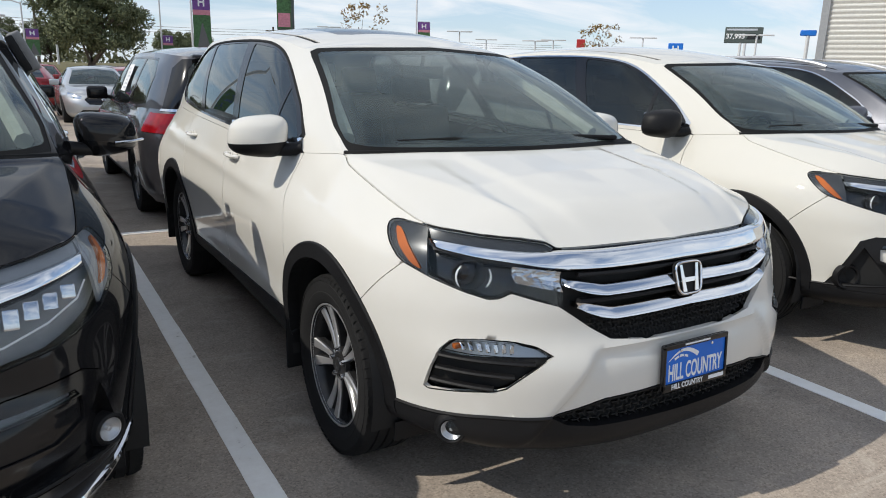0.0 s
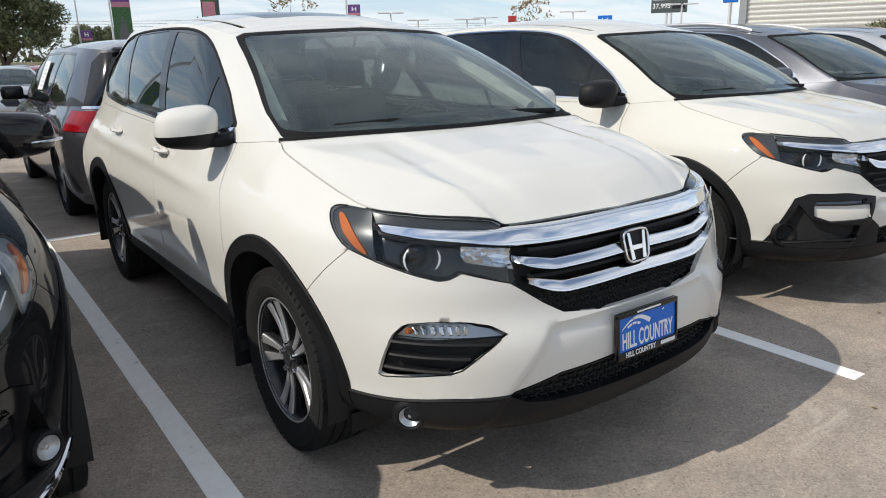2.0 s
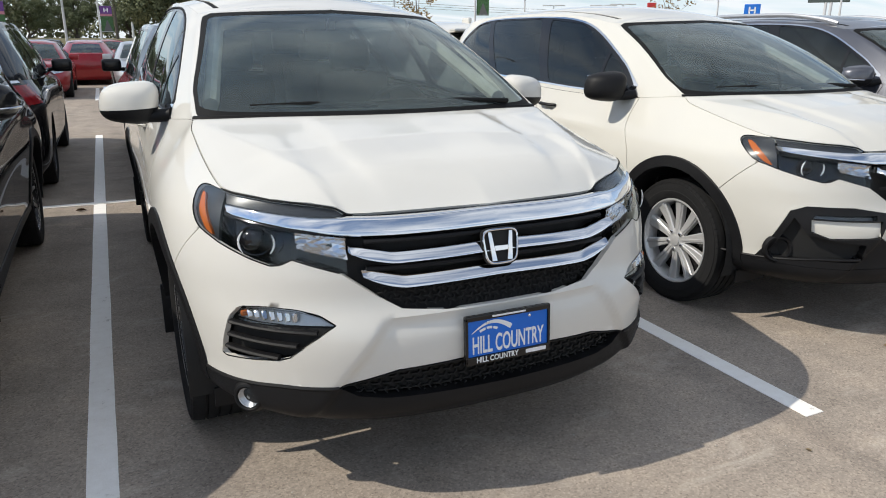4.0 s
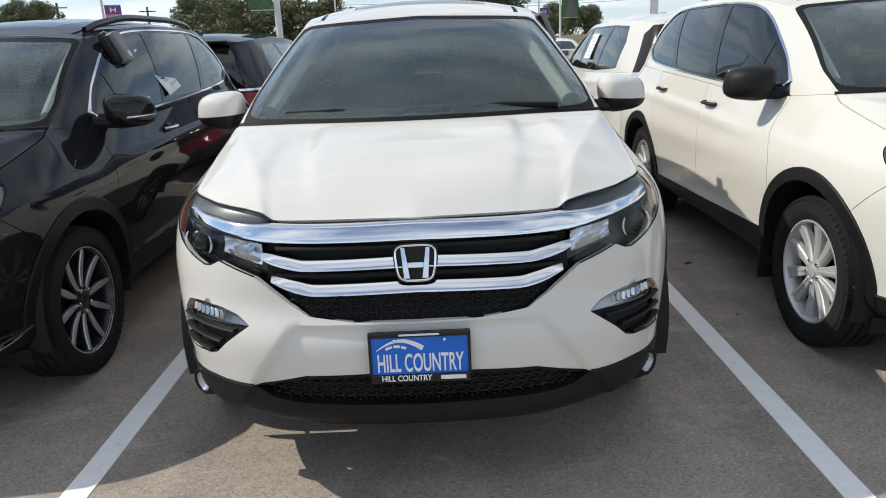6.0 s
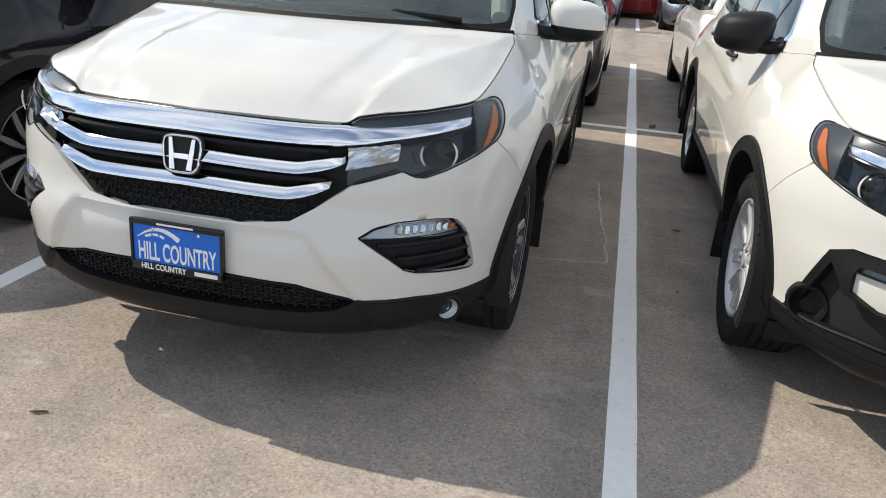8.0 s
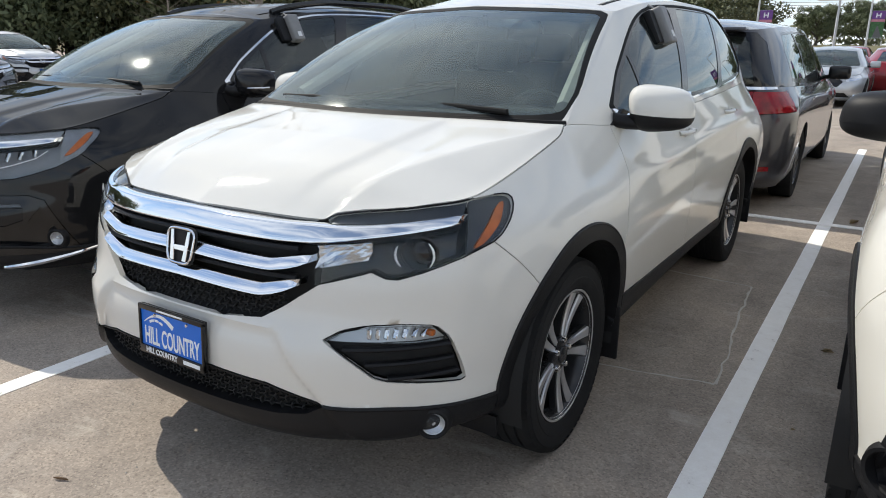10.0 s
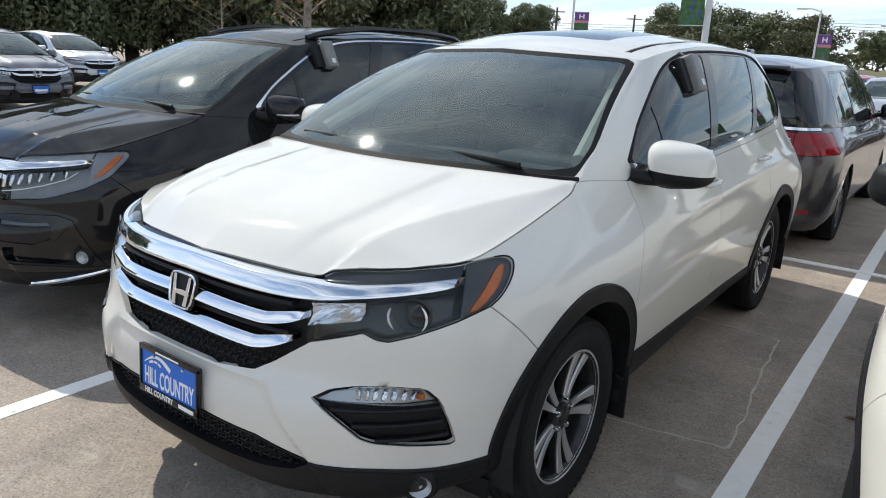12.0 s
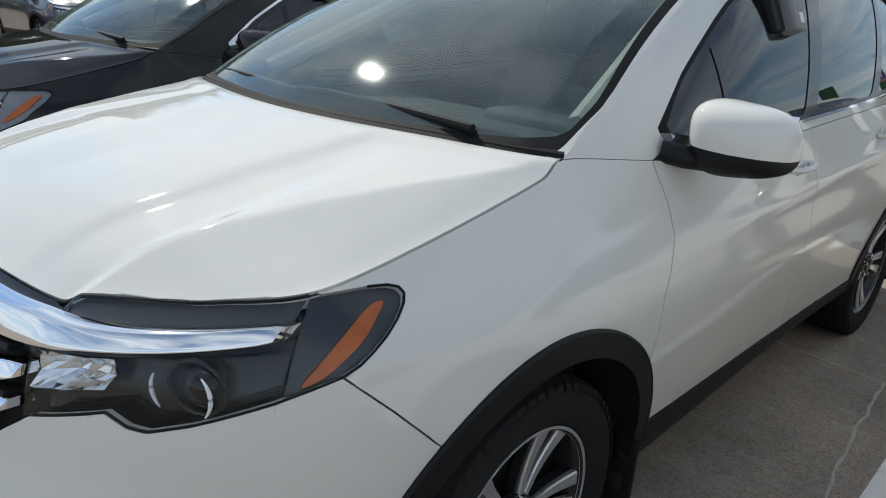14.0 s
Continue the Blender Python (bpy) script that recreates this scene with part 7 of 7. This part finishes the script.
oak = tree("broad dark green oak beyond the cars", pose(3.4, 57.5, 0.3), 3, 7.4, 3.9, LEAF_OAK, 85, 320, 0.13, 0.3)
oak2 = tree("dark green oak at the edge of the car park", pose(-13.8, 50.8, 0.2), 8, 7.0, 4.4, LEAF_OAK, 70, 250, 0.145, 0.28, low=0.2)
oak3 = tree("dull green tree at the edge of the car park", pose(-9.2, 51.5, 0.2), 12, 6.0, 4.0, LEAF_DULL, 60, 250, 0.145, 0.22, low=0.15)
oak2.scale, oak3.scale = (0.9, 0.9, 0.72), (0.9, 0.9, 0.78)
rnd = random.Random(21)
for az, d, sc in ((-39.6, 47, 1.15), (-41.2, 47, 1.2), (-44.5, 44, 1.25), (-48.0, 46, 1.2), (-51.5, 44, 1.2), (-55.0, 50, 1.3), (-58.5, 52, 1.35), (-62.0, 53, 1.35), (-65.5, 52, 1.35), (-69.5, 52, 1.35), (-73.5, 52, 1.35),
                  (-78.0, 46, 1.2), (-83, 46, 1.2), (-40, 55, 1.4), (-46, 56, 1.4), (-53, 55, 1.4), (-60, 55, 1.4), (-67, 56, 1.4), (-90, 47, 1.2), (-97, 48, 1.2), (-104, 48, 1.3)):
    src = oak2 if rnd.random() < 0.65 else oak3
    place(src, 1.97 + d * math.sin(radians(az)), -2.05 + d * math.cos(radians(az)), 0.05, rnd.uniform(0, 360), (sc, sc, sc * rnd.uniform(0.9, 1.15)))
for az, d, sc in ((-33.6, 82, 0.9), (-30.5, 84, 0.85), (-25.0, 95, 0.6), (-23.0, 99, 0.55), (-19.2, 60, 0.66), (-6, 100, 0.7), (-3.0, 105, 0.8), (0.5, 110, 0.8), (8.6, 105, 0.7), (10.5, 120, 0.7)):
    place(oak if sc > 0.65 else oak3, 1.97 + d * math.sin(radians(az)), -2.05 + d * math.cos(radians(az)), 0.9, rnd.uniform(0, 360), (sc, sc, sc))
# low far woods as one mass
far = []
for i in range(150):
    az = radians(-125 + 250 * (i + rnd.random()) / 150)
    d = rnd.uniform(150, 220)
    for k in range(5):
        far.append((Vector((d * math.sin(az) + rnd.uniform(-5, 5), d * math.cos(az) + rnd.uniform(-5, 5), rnd.uniform(1.5, 4.2))), rnd.uniform(2.0, 3.2)))
me = leaf_cloud(rnd, far, 26, 0.75)
me.materials.append(LEAF_DULL)
tagged(new("far_woods", me), "low dull green woods on the horizon", "woods", kind="stuff")
# small street trees with thin yellowing leaves
ytree = tree("young tree with sparse yellowing leaves", pose(16.4, 38.0, 0), 31, 5.6, 1.5, LEAF_YELLOW, 26, 26, 0.10, 0.06, low=0.45)
place(ytree, 42.0, 45.0, 0, 80, (1.3, 1.3, 1.1))
bush = tree("green shrub before the building", pose(33.0, 12.0, 0), 41, 2.6, 1.5, LEAF_DULL, 30, 120, 0.08, 0.05, low=0.1, category="shrub")
place(bush, 35.5, 9.5, 0, 50, (1.1, 1.1, 1.1))
place(bush, 37.5, 6.5, 0, 150, (1.0, 1.0, 0.9))


def bare_tree(m, seed, height, trunk, twigs, leaves, label, sides=7):
    rnd = random.Random(seed)
    root = empty("tree", label, "tree", "young trees in the island", m)
    bms = []
    tips = []
    main = [(0, 0, 0)] + [(rnd.uniform(-0.06, 0.06), rnd.uniform(-0.06, 0.06), height * f) for f in (0.25, 0.5, 0.75, 1.0)]
    bms.append(tube_bm(main, [trunk, trunk * 0.85, trunk * 0.65, trunk * 0.4, trunk * 0.12], 10))
    for i in range(twigs):
        h = rnd.uniform(0.35, 0.97)
        a = rnd.uniform(0, 2 * math.pi)
        ln = height * rnd.uniform(0.16, 0.34) * (1.25 - h * 0.6)
        p0 = Vector((0, 0, height * h))
        p1 = p0 + Vector((math.cos(a) * ln * 0.5, math.sin(a) * ln * 0.5, ln * 0.28))
        p2 = p0 + Vector((math.cos(a + 0.2) * ln, math.sin(a + 0.2) * ln, ln * 0.55))
        bms.append(tube_bm([p0, p1, p2], [trunk * 0.15, trunk * 0.085, trunk * 0.03], 5))
        for k in range(3):
            b = p1.lerp(p2, rnd.random())
            e = b + Vector((rnd.uniform(-1, 1), rnd.uniform(-1, 1), rnd.uniform(0, 0.8))) * ln * 0.4
            bms.append(tube_bm([b, e], [trunk * 0.05, trunk * 0.018], 4))
            tips.append(e)
    part("trunk", join_bm(*bms), BARK_PALE, root, "thin trunk with bare twigs")
    if leaves:
        me = leaf_cloud(rnd, [(rnd.choice(tips), 0.28) for _ in range(leaves)], 5, 0.055)
        me.materials.append(LEAF_YELLOW)
        cr = new("leaves", me)
        cr.parent = root
        tagged(cr, "last yellow and brown leaves")


bare_tree(pose(-8.45, 7.37, 0.1), 5, 4.6, 0.105, 26, 90, "young tree with pale trunk and yellow leaves")
bare_tree(pose(-14.2, 9.8, 0), 6, 3.9, 0.035, 24, 18, "bare young tree with few leaves")
bare_tree(pose(-20.4, 6.74, 0), 9, 3.7, 0.04, 24, 0, "bare young tree in the island")

# ---- poles, banners, signs ----
POLE = plastic("white_pole_paint", (0.62, 0.63, 0.64), rough=0.4, var=0.06, bump=0.05)
WOOD = plastic("weathered_pole_wood", (0.10, 0.085, 0.07), rough=0.9, var=0.3, bump=0.4, scale=40)
PURPLE = plastic("purple_print", (0.16, 0.06, 0.26), rough=0.6, var=0.2, bump=0)
PINK = plastic("pink_print", (0.55, 0.22, 0.28), rough=0.6, var=0.2, bump=0)
GREEN_P = plastic("green_print", (0.05, 0.13, 0.045), rough=0.6, var=0.5, bump=0)
BLUE_P = plastic("blue_print", (0.05, 0.09, 0.26), rough=0.6, var=0.4, bump=0)
ROAD_P = plastic("grey_road_print", (0.12, 0.12, 0.12), rough=0.6, bump=0)
SIGN_BLUE = plastic("sign_blue", (0.01, 0.16, 0.62), rough=0.4, bump=0)
SIGN_RED = plastic("sign_red", (0.45, 0.03, 0.03), rough=0.4, bump=0)
SIGN_DARK = plastic("dark_billboard_face", (0.07, 0.09, 0.085), rough=0.5, var=0.3, bump=0)


def facing(x, y):
    """Turn about z so that a thing made to face -y looks at the parked cars."""
    return math.degrees(math.atan2(x - 0.0, -(y + 2.0) * -1)) * -1


def banner_pole(x, y, height, z0, z1, w, side, style, lamp=True, r=0.06):
    root = empty("banner_pole", "white lamp post with printed dealer banner" if lamp else "white post with printed banner", "lamp post", "banner posts", pose(x, y, 0, 0, 0, facing(x, y)))
    part("post", tube_bm([(0, 0, 0), (0, 0, height * 0.5), (0, 0, height)], [r * 1.2, r, r * 0.8], 12), POLE, root)
    part("base", lathe_bm([(0, 0.22), (0.45, 0.20), (0.5, 0.12), (0.5, 0.001)], 20, "z"), CONCRETE, root)
    if lamp:
        arm = part("lamp_arm", tube_bm([(0, 0, height - 0.1), (-0.5, 0, height + 0.05), (-0.9, 0, height + 0.06)], 0.035, 8), POLE, root)
        part("lamp_head", box_bm((-1.05, 0, height + 0.05), (0.6, 0.28, 0.08), 0.03, 2), POLE, arm)
    cx = side * (w / 2 + r + 0.03)
    b = part("banner", box_bm((cx, 0, (z0 + z1) / 2), (w, 0.012, z1 - z0), 0.003, 1), GREEN_P, root, "printed cloth banner")
    for z in (z0 + 0.03, z1 - 0.03):
        part("bracket", tube_bm([(0, 0, z), (side * (w + r + 0.03), 0, z)], 0.014, 6), POLE, b)
    h = z1 - z0
    if style == "road":
        part("banner_top", box_bm((cx, -0.009, z1 - 0.16 * h), (w * 0.98, 0.004, 0.30 * h)), PURPLE, b)
        part("banner_glow", box_bm((cx, -0.009, z1 - 0.355 * h), (w * 0.98, 0.004, 0.09 * h)), PINK, b)
        for sx in (-1, 1):
            part("white_upright", box_bm((cx + sx * w * 0.14, -0.014, z1 - 0.17 * h), (w * 0.09, 0.004, 0.16 * h)), TEXT_WHITE, b)
        part("white_bar", box_bm((cx, -0.014, z1 - 0.17 * h), (w * 0.3, 0.004, 0.035 * h)), TEXT_WHITE, b)
        part("printed_road", turned(prism_bm([(-0.30 * w, 0), (0.42 * w, 0), (0.05 * w, 0.42 * h), (-0.01 * w, 0.42 * h)], 0.003), Matrix.Translation((cx, -0.009, z0 + 0.03 * h)) @ Matrix.Rotation(radians(90), 4, "X")), ROAD_P, b)
    else:
        for i in range(26):
            rr = random.Random(i * 7 + int(x * 3))
            part("printed_flower", turned(lathe_bm([(0, 0.001), (0.004, w * 0.05), (0, w * 0.07)], 8, "y"), Matrix.Translation((cx + rr.uniform(-0.42, 0.42) * w, -0.010, z0 + h * rr.uniform(0.12, 0.85)))), BLUE_P, b)


banner_pole(8.1, 45.0, 7.8, 2.6, 5.95, 1.05, 1, "road")
banner_pole(8.5, 58.0, 7.5, 1.9, 3.8, 0.75, 1, "road")
banner_pole(-0.9, 52.0, 5.2, 1.9, 3.6, 0.75, 1, "road")
banner_pole(21.2, 39.8, 7.5, 3.05, 4.7, 0.80, 1, "road")
banner_pole(-4.45, 18.3, 7.0, 2.55, 4.3, 0.62, -1, "flowers", r=0.085)
banner_pole(-6.7, 47.0, 4.95, 1.65, 3.55, 0.75, 1, "road")
banner_pole(-16.3, 33.6, 6.5, 2.55, 3.95, 0.75, 1, "road", lamp=False)


def lamp_post(x, y, h, double=True):
    root = empty("street_lamp", "tall white car park lamp post far off", "lamp post", "far lamp posts", pose(x, y, 0, 0, 0, facing(x, y)))
    part("post", tube_bm([(0, 0, 0), (0, 0, h)], [0.11, 0.08], 10), POLE, root)
    for s in ((-1, 1) if double else (-1,)):
        part("lamp_head", box_bm((s * 0.75, 0, h), (1.3, 0.4, 0.12), 0.04, 2), POLE, root)


for az, d, h in ((32.1, 80, 5.9), (38.0, 80, 5.1), (39.4, 84, 5.4), (46.1, 80, 5.6), (34.2, 95, 5.8), (54.0, 70, 5.4), (5.0, 90, 6.0), (22.0, 88, 6.4), (3.0, 72, 5.2), (-1.2, 60, 4.6)):
    lamp_post(-1.94 + d * math.sin(radians(az)), -2.4 + d * math.cos(radians(az)), h)
for az, d, h in ((-28.3, 90, 7.3), (-22.5, 95, 7.0), (-0.8, 85, 7.6), (15.6, 95, 6.6)):
    x, y = 1.97 + d * math.sin(radians(az)), -2.05 + d * math.cos(radians(az))
    root = empty("utility_pole", "wooden utility pole with crossarm far off", "utility pole", "utility poles", pose(x, y, 0, 0, 0, facing(x, y)))
    part("pole", tube_bm([(0, 0, 0), (0, 0, h)], [0.17, 0.11], 8), WOOD, root)
    part("crossarm", box_bm((0, 0, h - 0.5), (1.9, 0.12, 0.12), 0.02, 1), WOOD, root)
for k in range(3):
    z = 5.9 + 0.35 * k
    pts = [(-60 + 6 * i, 92 + 0.5 * k, z - 0.5 * math.sin(math.pi * ((i % 8) / 8))) for i in range(24)]
    tagged(part("power_line", tube_bm(pts, 0.02, 4), WOOD), "thin sagging power line between the utility poles", "cable", "power lines")

# sign box on a white post
root = empty("pylon_sign", "green and yellow sign box on a thick white post", "sign", m=pose(14.6, 46.5, 0, 0, 0, facing(14.6, 46.5)))
part("post", box_bm((0, 0, 2.1), (0.55, 0.45, 4.2), 0.03, 1), POLE, root)
part("sign_case", box_bm((0.05, 0, 5.5), (1.15, 0.5, 2.9), 0.04, 1), SIGN_DARK, root)
part("sign_face", box_bm((-0.05, -0.262, 5.5), (0.95, 0.02, 2.7)), GREEN_P, root)
part("sign_stripe", box_bm((-0.05, -0.277, 4.7), (0.80, 0.01, 0.9)), PINK, root)

# billboard
bx, by = -1.94 + 90 * math.sin(radians(53.1)), -2.4 + 90 * math.cos(radians(53.1))
root = empty("billboard", "dark roadside billboard with a price on two posts", "billboard", m=pose(bx, by, 0, 0, 0, facing(bx, by)))
part("panel", box_bm((0, 0, 6.5), (4.0, 0.35, 1.75), 0.04, 1), SIGN_DARK, root)
for sx in (-0.25, 0.25):
    part("post", tube_bm([(sx, 0, 0), (sx, 0, 5.65)], 0.16, 10), POLE, root)
words("price", "37,995", Matrix.Translation((-0.85, -0.20, 6.35)) @ Matrix.Rotation(radians(90), 4, "X"), 0.75, TEXT_WHITE, root, 0.01)
part("print_bar", box_bm((-0.2, -0.19, 7.1), (3.2, 0.02, 0.2)), GREY_PRINT, root)
part("printed_car", turned(prism_bm([(-0.75, 0), (0.75, 0), (0.7, 0.3), (0.4, 0.35), (0.2, 0.62), (-0.35, 0.62), (-0.6, 0.33)], 0.01), Matrix.Translation((1.05, -0.18, 6.05)) @ Matrix.Rotation(radians(90), 4, "X")), GLOSSY_BLACK, root)


def small_sign(x, y, z, w, h, mat, bars, label):
    root = empty("road_sign", label, "sign", "far signs", pose(x, y, 0, 0, 0, facing(x, y)))
    part("post", tube_bm([(0, 0, 0), (0, 0, z)], 0.09, 8), POLE, root)
    part("panel", box_bm((0, 0, z), (w, 0.2, h), 0.03, 1), mat, root)
    if bars:
        for sx in (-1, 1):
            part("white_upright", box_bm((sx * w * 0.17, -0.11, z), (w * 0.10, 0.01, h * 0.55)), TEXT_WHITE, root)
        part("white_bar", box_bm((0, -0.11, z), (w * 0.34, 0.01, h * 0.12)), TEXT_WHITE, root)


def polar(az, d):
    return -1.94 + d * math.sin(radians(az)), -2.4 + d * math.cos(radians(az))


small_sign(*polar(48.5, 70), 4.15, 1.3, 1.0, SIGN_BLUE, True, "blue square dealer sign on a post")
small_sign(*polar(41.5, 80), 4.8, 0.9, 1.1, SIGN_RED, False, "small red sign on a post")
small_sign(*polar(57.3, 42), 3.95, 0.75, 0.28, SIGN_BLUE, False, "small blue sign beside the building")

# ---- building with ribbed metal wall ----
RIBBED = plastic("pale_ribbed_metal", (0.62, 0.61, 0.57), rough=0.45, var=0.06, bump=0.05)
TRIM_G = plastic("grey_metal_trim", (0.30, 0.31, 0.32), rough=0.5, var=0.1, bump=0)
c0 = Vector((*polar(58.2, 40), 0))
wdir = Vector((0.43, -0.90, 0)).normalized()
wn_ = Vector((-wdir.y, wdir.x, 0)) * -1
root = empty("commercial_building", "pale metal-clad building with horizontal ribs", "building")
wall = bmesh.new()
L, H = 26.0, 9.0
zs = []
z = 0.0
while z < H:
    zs += [(z, 0.0), (z + 0.10, 0.05), (z + 0.16, 0.05), (z + 0.20, 0.0)]
    z += 0.235
ra = [wall.verts.new(c0 + Vector((0, 0, z)) - wn_ * o * -1) for z, o in zs]
rb = [wall.verts.new(c0 + wdir * L + Vector((0, 0, z)) - wn_ * o * -1) for z, o in zs]
for i in range(len(zs) - 1):
    wall.faces.new((ra[i], rb[i], rb[i + 1], ra[i + 1]))
bmesh.ops.recalc_face_normals(wall, faces=wall.faces)
part("ribbed_wall", wall, RIBBED, root, "horizontally ribbed metal cladding", smooth=False)
mid = c0 + wdir * (L / 2) - wn_ * 6.1
ang = math.atan2(wdir.y, wdir.x)
part("building_body", box_bm((0, 0, 0), (L, 12, H), 0, 1, Matrix.Translation((mid.x, mid.y, H / 2)) @ Matrix.Rotation(ang, 4, "Z")), TRIM_G, root)
part("corner_trim", box_bm((0, 0, 0), (0.35, 0.35, H + 0.2), 0.02, 1, Matrix.Translation((c0.x, c0.y, H / 2 + 0.1)) @ Matrix.Rotation(ang, 4, "Z")), TRIM_G, root, "grey corner trim")
part("parapet", box_bm((0, 0, 0), (L + 0.4, 0.4, 0.35), 0.02, 1, Matrix.Translation((c0.x + wdir.x * L / 2, c0.y + wdir.y * L / 2, H + 0.1)) @ Matrix.Rotation(ang, 4, "Z")), TRIM_G, root)
